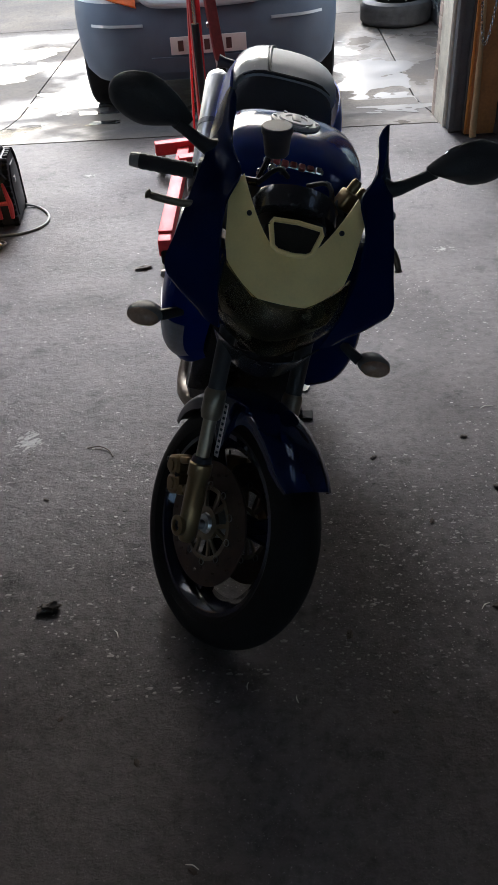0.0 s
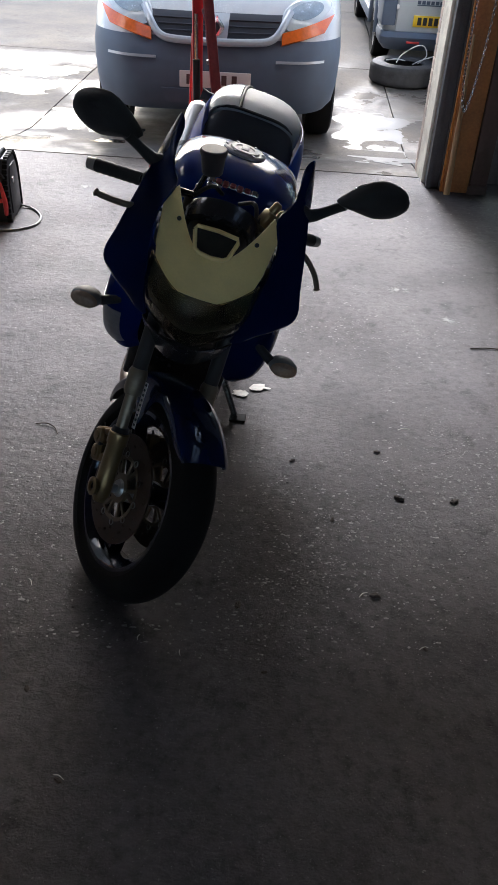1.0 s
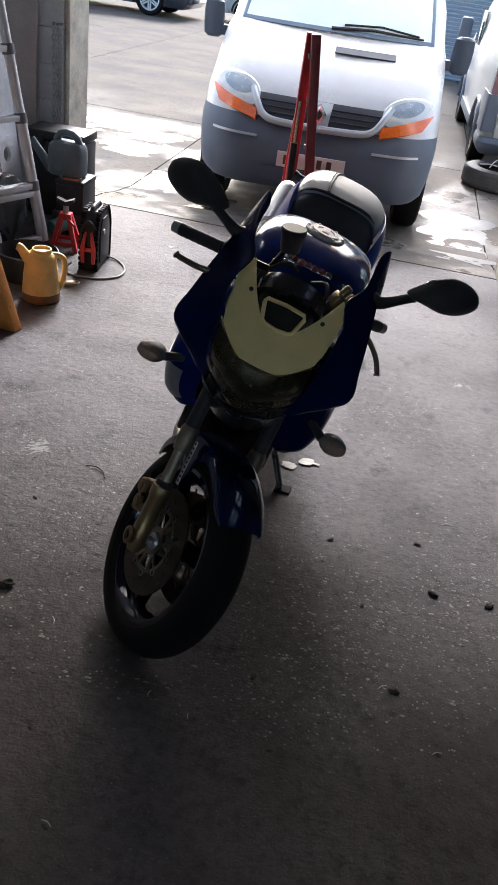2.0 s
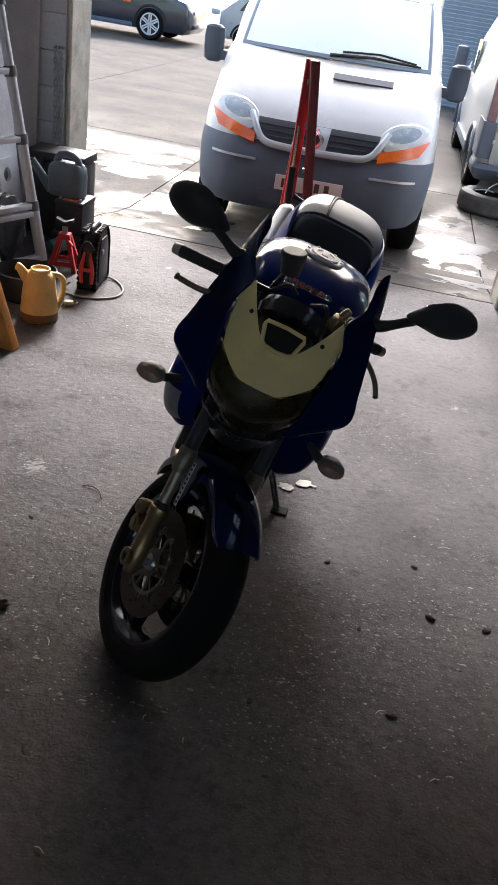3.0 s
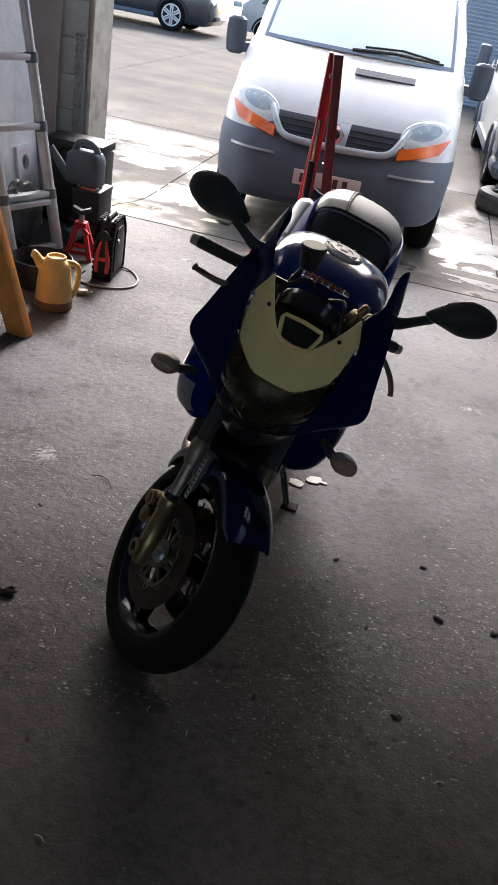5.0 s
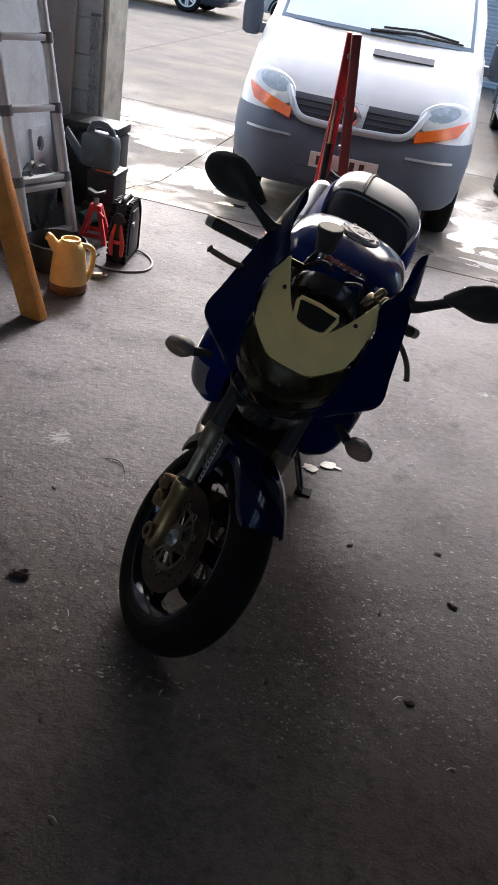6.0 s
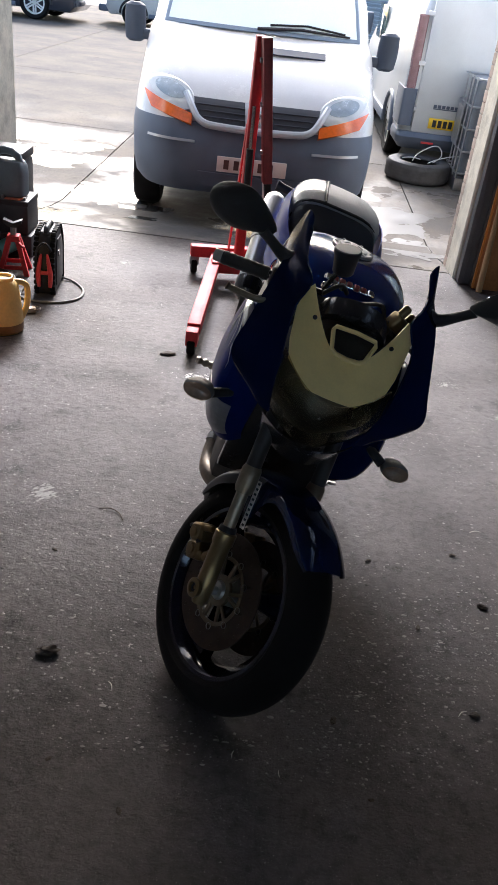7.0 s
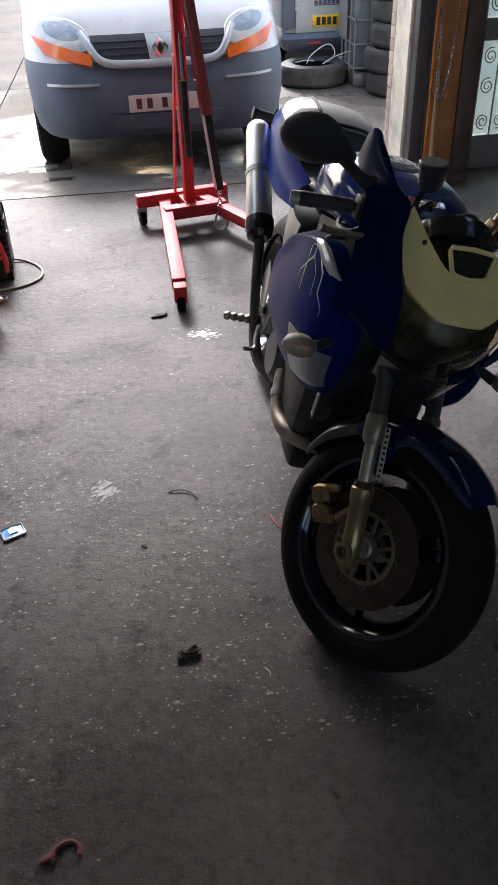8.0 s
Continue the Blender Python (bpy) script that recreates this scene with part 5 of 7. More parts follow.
for q in (((-0.09, 0.30, 1.05), (-0.05, 0.33, 1.08), (-0.02, 0.38, 1.05)), ((0.09, 0.28, 1.02), (0.07, 0.33, 1.07), (0.03, 0.38, 1.04)), ((-0.11, 0.22, 1.0), (-0.10, 0.3, 1.04), (-0.12, 0.38, 1.02))):
    tube(bm, spline(q, 5), 0.006, 8)
part("wiring_loom", bm, M_BLACK, bike)
for s in (-1, 1):
    # clip-on bar, grip, lever with its perch: the bars are turned to full left lock
    if s < 0:
        g0, g1 = V((-0.09, 0.30, 1.050)), V((-0.352, 0.345, 1.024))
        lev = [(-0.185, 0.285, 1.010), (-0.200, 0.235, 1.006), (-0.245, 0.215, 1.004), (-0.300, 0.218, 1.004), (-0.320, 0.221, 1.006)]
    else:
        g0, g1 = V((0.10, 0.42, 0.985)), V((0.268, 0.555, 0.945))
        lev = [(0.225, 0.47, 0.945), (0.262, 0.455, 0.925), (0.295, 0.448, 0.895), (0.314, 0.442, 0.866), (0.320, 0.440, 0.853)]
    d = (g1 - g0).normalized()
    bar = part("handlebar", tube(B(), [g0, g1 - d * 0.02], 0.011, 12), M_GLOSSBLACK, bike, "black clip-on handlebar")
    n = 14
    pts = [g1 - d * (0.125 - 0.125 * k / n) for k in range(n + 1)]
    part("grip", tube(B(), pts, [0.0165 + 0.0015 * (k % 2) for k in range(n + 1)], 14), M_BLACK, bar, "ribbed black rubber grip")
    part("bar_end", tube(B(), [g1, g1 + d * 0.022], [0.017, 0.015], 14), M_ALLOY, bar)
    part("switch_box", rbox(B(), -0.02, 0.02, -0.025, 0.025, -0.028, 0.028, 0.008, 2, Matrix.Translation(g1 - d * 0.15)), M_BLACK, bar)
    lev = spline(lev, 5)
    part("lever", tube(B(), lev, [0.008] * (len(lev) - 4) + [0.007, 0.009, 0.011, 0.008], 10), M_CLAMP, bar, "worn hand lever")
    # mirror
    a, b = V((s * 0.195, 0.345, 1.085)), V((s * 0.285, 0.315, 1.135 if s < 0 else 1.155))
    bm = tube(B(), spline([a, a + V((s * 0.03, -0.01, 0.012)), b], 4), [0.026, 0.022, 0.019, 0.017, 0.016, 0.014, 0.013, 0.013, 0.014], 12)
    stem = part("mirror", bm, M_BLACK, bike, "black rear-view mirror on a stem")
    hm = pose(-0.351, 0.329, 1.159, 19, 1.7, -3.7) if s < 0 else pose(0.358, 0.315, 1.192, 8, -5, 18)
    long, high = (0.087, 0.057) if s < 0 else (0.090, 0.049)
    hb = B()
    rings = []
    for y, k in ((-0.034, 0.15), (-0.032, 0.45), (-0.024, 0.75), (-0.008, 0.95), (0.010, 1.0), (0.016, 0.98)):
        ring_ = []
        for i in range(28):
            an = 2 * math.pi * i / 28
            cx = math.cos(an)
            taper = 1 - 0.62 * (cx * s < 0) * abs(cx) ** 1.3
            droop = -0.022 * max(0, -cx * s) ** 2
            ring_.append(hm @ V(((long + 0.012 * (cx * s < 0)) * k * cx, y, (high * taper * math.sin(an) + droop) * k)))
        rings.append(ring_)
    loft(hb, rings)
    head = part("mirror_shell", hb, M_BLACK, stem)
    gl = loft(B(), [[hm @ V((0.078 * math.cos(2 * math.pi * i / 24) + s * 0.006, y, 0.040 * math.sin(2 * math.pi * i / 24))) for i in range(24)] for y in (0.014, 0.018)])
    part("mirror_glass", gl, M_MIRRORGLASS, head)
    # front indicator
    im = Matrix.Translation((s * 0.285, 0.225, 0.712 if s < 0 else 0.698)) @ pose(0, 0, 0, 0, s * 4, s * 10)
    ib = B()
    loft(ib, [[im @ V((0.043 * k * math.cos(t), y, 0.0255 * k * math.sin(t))) for t in [2 * math.pi * i / 20 for i in range(20)]] for y, k in ((-0.022, 0.3), (-0.02, 0.7), (-0.012, 0.92), (0.004, 1.0), (0.03, 0.8), (0.04, 0.5))])
    ind = part("indicator", ib, M_GREYPLASTIC, bike, "oval front indicator with a clear dusty lens")
    part("indicator_stalk", tube(B(), [im @ V((-s * 0.036, 0.012, 0)), (s * 0.20, 0.26, 0.72)], [0.014, 0.012], 12), M_BLACK, ind, "short black rubber stalk")
    part("indicator_lens", loft(B(), [[im @ V((0.041 * k * math.cos(t), y, 0.024 * k * math.sin(t))) for t in [2 * math.pi * i / 20 for i in range(20)]] for y, k in ((-0.030, 0.2), (-0.028, 0.6), (-0.020, 0.88), (-0.010, 0.97))]), M_INDLENS, ind)
# brake reservoir on its bracket, clutch-side clamp
RESM = Matrix.Translation((-0.060, 0.335, 1.108)) @ pose(0, 0, 0, 4, -12, 0)
res = part("brake_reservoir", lathe(B(), [(0, 0), (0.024, 0), (0.027, 0.004), (0.032, 0.052), (0, 0.052)], RESM, 24), M_RESERVOIR, bike, "smoky grey brake fluid reservoir")
part("reservoir_lid", lathe(B(), [(0.034, 0.050), (0.035, 0.053), (0.035, 0.062), (0.032, 0.065), (0, 0.065)], RESM, 24), M_RESERVOIR, res)
part("reservoir_stay", tube(B(), [(-0.07, 0.34, 1.115), (-0.085, 0.33, 1.06), (-0.10, 0.30, 1.03)], 0.007, 8), M_GLOSSBLACK, res)
PM = Matrix.Translation((0.125, 0.30, 1.05)) @ pose(0, 0, 0, 0, 25, 20)
perch = part("clutch_perch", rbox(B(), -0.036, 0.026, -0.022, 0.022, -0.02, 0.022, 0.009, 3, PM), M_CHAMP, bike, "worn pale alloy clutch perch")
for x, y, r, hh in ((-0.020, 0.004, 0.012, 0.036), (0.006, -0.006, 0.014, 0.030), (0.034, 0.004, 0.009, 0.026)):
    part("perch_bolt", lathe(B(), [(0, 0), (r, 0), (r, hh * 0.8), (r * 0.7, hh), (0, hh)], PM @ Matrix.Translation((x, y, 0.014)), 12), M_CHAMP, perch)
part("perch_arm", tube(B(), spline([PM @ V((0.02, 0, 0)), PM @ V((0.055, 0.02, -0.005)), PM @ V((0.075, 0.06, -0.03))], 4), 0.011, 10), M_GLOSSBLACK, perch)
part("hose", tube(B(), spline([PM @ V((-0.03, 0, -0.01)), (0.08, 0.27, 1.02), (0.07, 0.30, 0.96)], 6), 0.007, 8), M_BLACK, perch)
part("switch_block", rbox(B(), -0.024, 0.024, -0.02, 0.02, -0.026, 0.012, 0.006, 2, Matrix.Translation((0.085, 0.262, 1.035)) @ pose(0, 0, 0, 10, 20, 10)), M_BLACK, bike, "black switch block")
for x, y, z in ((-0.060, 0.385, 1.055), (-0.035, 0.40, 1.05), (-0.085, 0.36, 1.05)):
    part("yoke_bolt", lathe(B(), [(0, 0), (0.009, 0), (0.009, 0.010), (0.006, 0.013), (0, 0.013)], Matrix.Translation((x, y, z)) @ pose(0, 0, 0, 24), 8), M_CHROME, bike)
# exhaust: header, link pipe, silencer
part("header_pipe", tube(B(), spline([(-0.125, 0.80, 0.42), (-0.146, 0.72, 0.335), (-0.152, 0.63, 0.272), (-0.135, 0.55, 0.262), (-0.07, 0.50, 0.26), (0.02, 0.48, 0.27)], 6), 0.026, 14), M_PIPE, bike, "heat-stained exhaust header")
part("pipe_clamp", tube(B(), [(-0.148, 0.70, 0.318), (-0.150, 0.68, 0.303)], 0.031, 14), M_STEEL, bike)
part("link_pipe", tube(B(), spline([(-0.10, 0.94, 0.20), (-0.150, 1.04, 0.235), (-0.182, 1.11, 0.33), (-0.202, 1.185, 0.47), (-0.214, 1.26, 0.61)], 6), 0.0185, 14), M_ENGINE, bike, "dark steel exhaust link pipe")
e0, e1 = V((-0.215, 1.25, 0.605)), V((-0.232, 1.70, 0.885))
d = e1 - e0
sil = part("silencer", tube(B(), [e0 + d * t for t in (0.0, 0.06, 0.13, 0.14, 0.92, 0.93, 0.97, 1.0)], [0.028, 0.04, 0.046, 0.047, 0.047, 0.046, 0.042, 0.028], 26), M_BRUSHED, bike, "brushed aluminium round silencer")
part("silencer_cap", tube(B(), [e0 + d * t for t in (-0.01, 0.02, 0.08, 0.135)], [0.028, 0.046, 0.053, 0.053], 26), M_GLOSSBLACK, sil, "black inlet cap")
part("silencer_strap", tube(B(), [e0 + d * 0.52, e0 + d * 0.56], 0.0495, 26), M_STEEL, sil)
part("tail_mount", tube(B(), [(-0.10, 1.80, 0.90), (-0.22, 1.80, 0.905), (-0.245, 1.80, 0.906)], [0.016, 0.018, 0.024], 12), M_BLACK, bike, "rear indicator stub")
# swingarm, pegs, pedal, chain guard, rear mudguard, side stand
for s in (-1, 1):
    part("swingarm", tube(B(), [(s * 0.115, 0.98, 0.40), (s * 0.125, 1.2, 0.36), (s * 0.12, 1.42, 0.335)], [0.038, 0.034, 0.026], 10), M_ALLOY, bike, "grey alloy swingarm")
    hang = part("footrest_hanger", prism(B(), [(0.96, 0.50), (1.04, 0.54), (1.10, 0.40), (1.14, 0.35), (1.10, 0.31), (1.02, 0.36)], s * 0.165 - 0.006, s * 0.165 + 0.006, Matrix(((0, 0, 1, 0), (1, 0, 0, 0), (0, 1, 0, 0), (0, 0, 0, 1))), 0.002), M_ALLOY, bike)
    n = 10
    part("footrest", tube(B(), [(s * (0.175 + 0.125 * k / n), 1.12, 0.35) for k in range(n + 1)], [0.011 + 0.006 * (k % 2) for k in range(n + 1)], 10), M_PIPE, hang, "ribbed footrest peg")
part("brake_pedal", tube(B(), spline([(-0.18, 1.06, 0.36), (-0.19, 1.02, 0.325), (-0.195, 0.985, 0.305), (-0.235, 0.975, 0.305)], 4), 0.008, 8), M_STEEL, bike)
part("rear_hugger", shell(B(), [[(x, 1.42 - 0.355 * math.cos(a), 0.335 + 0.355 * math.sin(a)) for x in (-0.09, -0.04, 0.04, 0.09)] for a in [radians(20 + 9 * k) for k in range(11)]], 0.004), M_BLACK, bike)
stand = part("side_stand", tube(B(), [(0.13, 0.88, 0.27), (0.21, 0.84, 0.17), (0.268, 0.815, 0.088)], [0.016, 0.013, 0.012], 10), M_GLOSSBLACK, bike, "black side stand")
foot = rbox(B(), 0.252, 0.312, 0.79, 0.84, 0.0, 0.010, 0.003, 1, pose(0, 0, 0.0) @ Matrix.Translation((0, 0, 0)))
for v in foot.verts:
    v.co.z += v.co.x * math.tan(radians(15.5))
part("stand_foot", foot, M_RUBBER, stand)

# hoses and gear behind the bars and along the left side
part("frame_shroud", loft(B(), [[(sx * w, y, z0 + (z1 - z0) * t) for sx, t in ((-1, 0), (-1, 1), (1, 1), (1, 0))] for y, w, z0, z1 in ((0.40, 0.12, 0.80, 0.93), (0.48, 0.145, 0.80, 0.925), (0.62, 0.155, 0.76, 0.905), (0.82, 0.150, 0.72, 0.86))]), M_BLACK, bike, "black inner shroud under the tank")
for pts in (((-0.17, 0.36, 0.96), (-0.21, 0.42, 0.95), (-0.19, 0.52, 0.94), (-0.15, 0.60, 0.93)), ((-0.19, 0.33, 0.99), (-0.235, 0.41, 0.93), (-0.20, 0.50, 0.90), (-0.14, 0.55, 0.89))):
    part("cable", tube(B(), spline(pts, 6), 0.0055, 8), M_BLACK, bike, "black control cable")
part("master_cylinder", rbox(B(), -0.014, 0.014, -0.03, 0.03, -0.012, 0.014, 0.005, 2, Matrix.Translation((-0.176, 1.06, 0.42)) @ pose(0, 0, 0, -20)), M_BLACK, bike)
part("heel_plate", prism(B(), [(1.03, 0.40), (1.10, 0.42), (1.17, 0.50), (1.13, 0.58), (1.06, 0.55)], -0.188, -0.183, Matrix(((0, 0, 1, 0), (1, 0, 0, 0), (0, 1, 0, 0), (0, 0, 0, 1))), 0.001), M_ALLOY, bike, "bright alloy heel plate")
part("rear_caliper", rbox(B(), -0.085, -0.045, 1.26, 1.34, 0.40, 0.46, 0.012, 2), M_GOLD, bike, "dull gold rear caliper")
part("side_cover", shell(B(), net([[(-0.172, 0.93, 0.78), (-0.180, 1.02, 0.79), (-0.170, 1.12, 0.83)], [(-0.176, 0.95, 0.70), (-0.186, 1.03, 0.70), (-0.176, 1.10, 0.74)], [(-0.160, 0.98, 0.62), (-0.172, 1.04, 0.61), (-0.160, 1.09, 0.64)]], 4, 4), 0.004), M_ALLOY, bike, "dull alloy side cover")

# ---- doorway, east side: jamb, steel guide, boards, chain, side door ----
jamb = flat("wall_north_jamb", 1.10, 1.53, 5.30, 5.62, -0.2, HEAD, M_CONC, "pale chipped concrete door jamb", "wall", 0.012)
quoin = thing("brick_edge", Matrix(), "column of worn bricks at the outer edge of the jamb", "wall")
quoin["kind"] = "structure"
BR = rbox(B(), 0, 0.2, 0, 0.10, 0, 0.0715, 0.003, 1)
first = part("brick", BR, M_BRICK, quoin)
first.location = (1.0985, 5.60, -0.10)
for k in range(1, 44):
    o = first.copy()
    scene.collection.objects.link(o)
    o.location = (1.0985 + random.uniform(-0.001, 0.001), 5.60, -0.10 + 0.075 * k)

guide = thing("door_guide", pose(1.12, 5.20, 0), "dark grey steel shutter guide beside the jamb", "shutter guide")
part("channel", rbox(B(), 0, 0.078, 0, 0.095, 0, 3.4, 0.006), M_GUIDE, guide)
part("flange", rbox(B(), 0.078, 0.088, -0.03, 0.095, 0, 3.4, 0.002), M_GUIDE, guide)
part("lip", rbox(B(), -0.004, 0.03, -0.012, -0.002, 0, 3.4, 0.002), M_GUIDE, guide)
board = thing("timber_board", pose(1.216, 5.13, 0), "upright orange-brown board with peeling stain", "board")
part("plank", rbox(B(), 0, 0.170, 0, 0.035, 0, 2.6, 0.006), M_RUSTBOARD, board)
part("edge_strip", rbox(B(), -0.012, 0.0, 0.002, 0.03, 0, 2.5, 0.003), M_WOOD, board)
frame_ = thing("dark_post", pose(1.392, 5.12, 0), "dark brown upright timber post beside the side door", "post")
part("upright", rbox(B(), 0, 0.112, 0, 0.15, 0, 2.5, 0.008), M_DARKWOOD, frame_)
part("foot", rbox(B(), -0.01, 0.115, -0.012, 0.16, 0, 0.06, 0.006), M_DARKWOOD, frame_)
stick = thing("wooden_handle", Matrix(), "pale wooden tool handle propped against the board", "tool handle")
part("shaft", tube(B(), [(1.245, 5.085, 0.0), (1.242, 5.10, 0.35), (1.232, 5.118, 0.95)], [0.021, 0.018, 0.006], 12), M_PALEWOOD, stick)


def link_chain(bm, pts, step, r, wire):
    """Oval links strung along points, each turned a quarter from the last."""
    path = [V(p) for p in pts]
    acc, i, want = 0.0, 0, 0.0
    k = 0
    for a, b in zip(path, path[1:]):
        seg = (b - a).length
        while want <= acc + seg:
            c = a.lerp(b, (want - acc) / seg)
            d = (b - a).normalized()
            s = d.orthogonal().normalized()
            if k % 2:
                s = d.cross(s)
            tube(bm, [c + d * (step * 0.68) * math.sin(t) + s * r * math.cos(t) for t in [2 * math.pi * q / 8 for q in range(9)]], wire, 4, False)
            want += step
            k += 1
        acc += seg
    return bm


loop = spline([(1.20, 5.07, 2.6), (1.203, 5.07, 1.2), (1.213, 5.07, 0.72), (1.250, 5.065, 0.53), (1.290, 5.07, 0.75), (1.312, 5.07, 1.2), (1.322, 5.07, 2.6)], 14)
hoist = thing("hoist_chain", Matrix(), "thin steel hoist chain hanging in a loop", "chain")
part("strand", link_chain(B(), loop, 0.022, 0.007, 0.0022), M_CHROME, hoist, kind="stuff")

DX, DY = 1.53, 5.36
door = thing("door_1", pose(DX, DY, 0), "weathered wooden side door with frosted panes and scrolled ironwork", "door")
door["kind"] = "structure"
for x0, x1, z0, z1, nm in ((0.0, 0.085, 0.0, 2.08, "stile"), (0.815, 0.90, 0.0, 2.08, "stile"), (0.085, 0.815, 0.0, 0.22, "rail"), (0.085, 0.815, 0.80, 0.93, "rail"), (0.085, 0.815, 1.95, 2.08, "rail")):
    part(nm, rbox(B(), x0, x1, 0, 0.045, z0, z1, 0.005), M_DOOR, door)
for z0, z1 in ((0.22, 0.80), (0.93, 1.95)):
    pane = part("pane", rbox(B(), 0.085, 0.815, 0.018, 0.026, z0, z1), M_TEALGLASS, door, "pale green frosted glass")
    h = z1 - z0
    iron = B()
    for x in (0.20, 0.45, 0.70):
        tube(iron, [(x, 0.006, z0), (x, 0.006, z1)], 0.006, 6)
    for x in (0.20, 0.45, 0.70):
        for sx in (-1, 1):
            for zc, sz in ((z0 + 0.09, 1), (z0 + 0.09 + min(0.22, h * 0.4), -1), (z1 - 0.09, -1)):
                pts = []
                for q in range(22):
                    t = q / 21
                    rr = 0.012 + 0.040 * t
                    an = t * 3.6 * math.pi
                    pts.append((x + sx * (0.058 - rr * math.cos(an) * 0.9), 0.004, zc + sz * rr * math.sin(an)))
                tube(iron, pts, 0.0045, 5)
    for sx in (-1, 1):
        tube(iron, [(0.45 + sx * 0.25, 0.004, z1 - 0.02), (0.45, 0.004, z0 + h * 0.45), (0.45 - sx * 0.02, 0.004, z0 + 0.1)], 0.004, 5)
    part("ironwork", iron, M_SCROLL, door, "grey wrought scrollwork")

# ---- the second van, seen from behind ----
VIV = pose(2.0, 9.52, LOW, 0, 0, 1.5)
van2 = thing("panel_van", VIV, "silver-white panel van seen from its rear doors", "van")


def box_ring(hw, y0, y1, z, r, n=5):
    pts = []
    for cx, cy, a0 in ((hw - r, y0 + r, -90), (hw - r, y1 - r, 0), (-hw + r, y1 - r, 90), (-hw + r, y0 + r, 180)):
        pts += [(cx + r * math.cos(radians(a0 + 90 * k / (n - 1))), cy + r * math.sin(radians(a0 + 90 * k / (n - 1))), z) for k in range(n)]
    return pts


loft(bm := B(), [box_ring(hw, y0, y1, z, 0.09) for z, hw, y0, y1 in ((0.36, 0.93, 0.03, 4.7), (0.6, 0.95, 0.0, 4.75), (1.0, 0.95, 0.0, 4.6), (1.15, 0.94, 0.01, 4.3), (1.6, 0.88, 0.06, 3.6), (1.85, 0.82, 0.10, 3.2), (1.95, 0.74, 0.18, 3.0))])
part("body", bm, M_SILVERVAN, van2)
bump2 = part("rear_bumper", loft(B(), [box_ring(hw, y0, 0.5, z, 0.09) for z, hw, y0 in ((0.24, 0.90, 0.0), (0.30, 0.955, -0.06), (0.37, 0.965, -0.08), (0.42, 0.955, -0.04))]), M_BUMPER, van2, "grey plastic rear bumper")
for s in (-1, 1):
    part("reflector", rbox(B(), s * 0.60 - 0.07, s * 0.60 + 0.07, -0.088, -0.078, 0.315, 0.338, 0.003), M_REDPLASTIC, bump2)
    d0, d1 = (0.008, 0.80) if s > 0 else (-0.80, -0.008)
    rd = part("rear_door", rbox(B(), d0, d1, -0.022, 0.02, 0.42, 1.78, 0.012), M_SILVERVAN, van2, "plain silver-white rear door")
    for zz in (0.66, 1.12, 1.6):
        part("hinge", rbox(B(), s * 0.82 - 0.035, s * 0.82 + 0.035, -0.035, 0.0, zz - 0.022, zz + 0.022, 0.006), M_WHITE, rd)
    lamp = part("tail_lamp", loft(B(), [box_ring(0.05, -0.012, 0.12, z, 0.02) for z in (0.86, 0.88, 1.55, 1.58)]), M_TAILLAMP, van2, "tall dull red tail lamp")
    lamp.location = (s * 0.885, 0, 0)
    part("bumper_corner", loft(B(), [box_ring(0.075, -0.05, 0.5, z, 0.03) for z in (0.48, 0.52, 0.80, 0.86)]), M_BUMPER, van2, "grey plastic corner guard").location = (s * 0.885, 0, 0)
    for y in (0.95, 3.9):
        road_wheel(van2, "wheel", (s * 0.84, y, 0.315), 0.315, 0.21, 0.20, 5, M_ALLOY, s)
        arch = [(s * 0.953, y - 0.39 * math.cos(radians(a)), 0.315 + 0.39 * math.sin(radians(a))) for a in range(0, 181, 15)]
        part("wheel_arch", tube(B(), arch, 0.03, 8), M_BUMPER, van2)
    part("side_window", rbox(B(), s * 0.93 - 0.012, s * 0.93 + 0.012, 2.9, 3.9, 1.1, 1.55, 0.01), M_DARKGLASS, van2, "dark green-tinted side window")
    part("sill", rbox(B(), s * 0.94 - 0.02, s * 0.94 + 0.02, 1.4, 3.45, 0.30, 0.42, 0.01), M_BUMPER, van2)
part("handle_recess", rbox(B(), -0.22, -0.02, -0.032, -0.02, 0.655, 0.71, 0.006), M_BUMPER, van2, "grey door handle recess")
pl = part("number_plate", rbox(B(), -0.62, -0.10, -0.034, -0.022, 0.475, 0.586, 0.004), M_PLATEY, van2, "yellow rear number plate with dark bars")
for x in (-0.555, -0.495, -0.435, -0.375, -0.28, -0.22, -0.16):
    part("bar", rbox(B(), x - 0.021, x + 0.021, -0.038, -0.033, 0.493, 0.568), M_BAR, pl)
wm = part("door_badge", rbox(B(), -0.60, -0.22, -0.030, -0.022, 0.678, 0.688), M_BUMPER, van2, "row of small grey badge bars")
for k in range(8):
    part("bar", rbox(B(), -0.60 + 0.048 * k, -0.565 + 0.048 * k, -0.031, -0.022, 0.692, 0.725), M_BUMPER, wm)
for s in (-1,):
    part("door_mirror", rbox(B(), s * 1.12 - 0.09, s * 1.12 + 0.09, 3.7, 3.8, 1.12, 1.42, 0.04), M_BUMPER, van2)

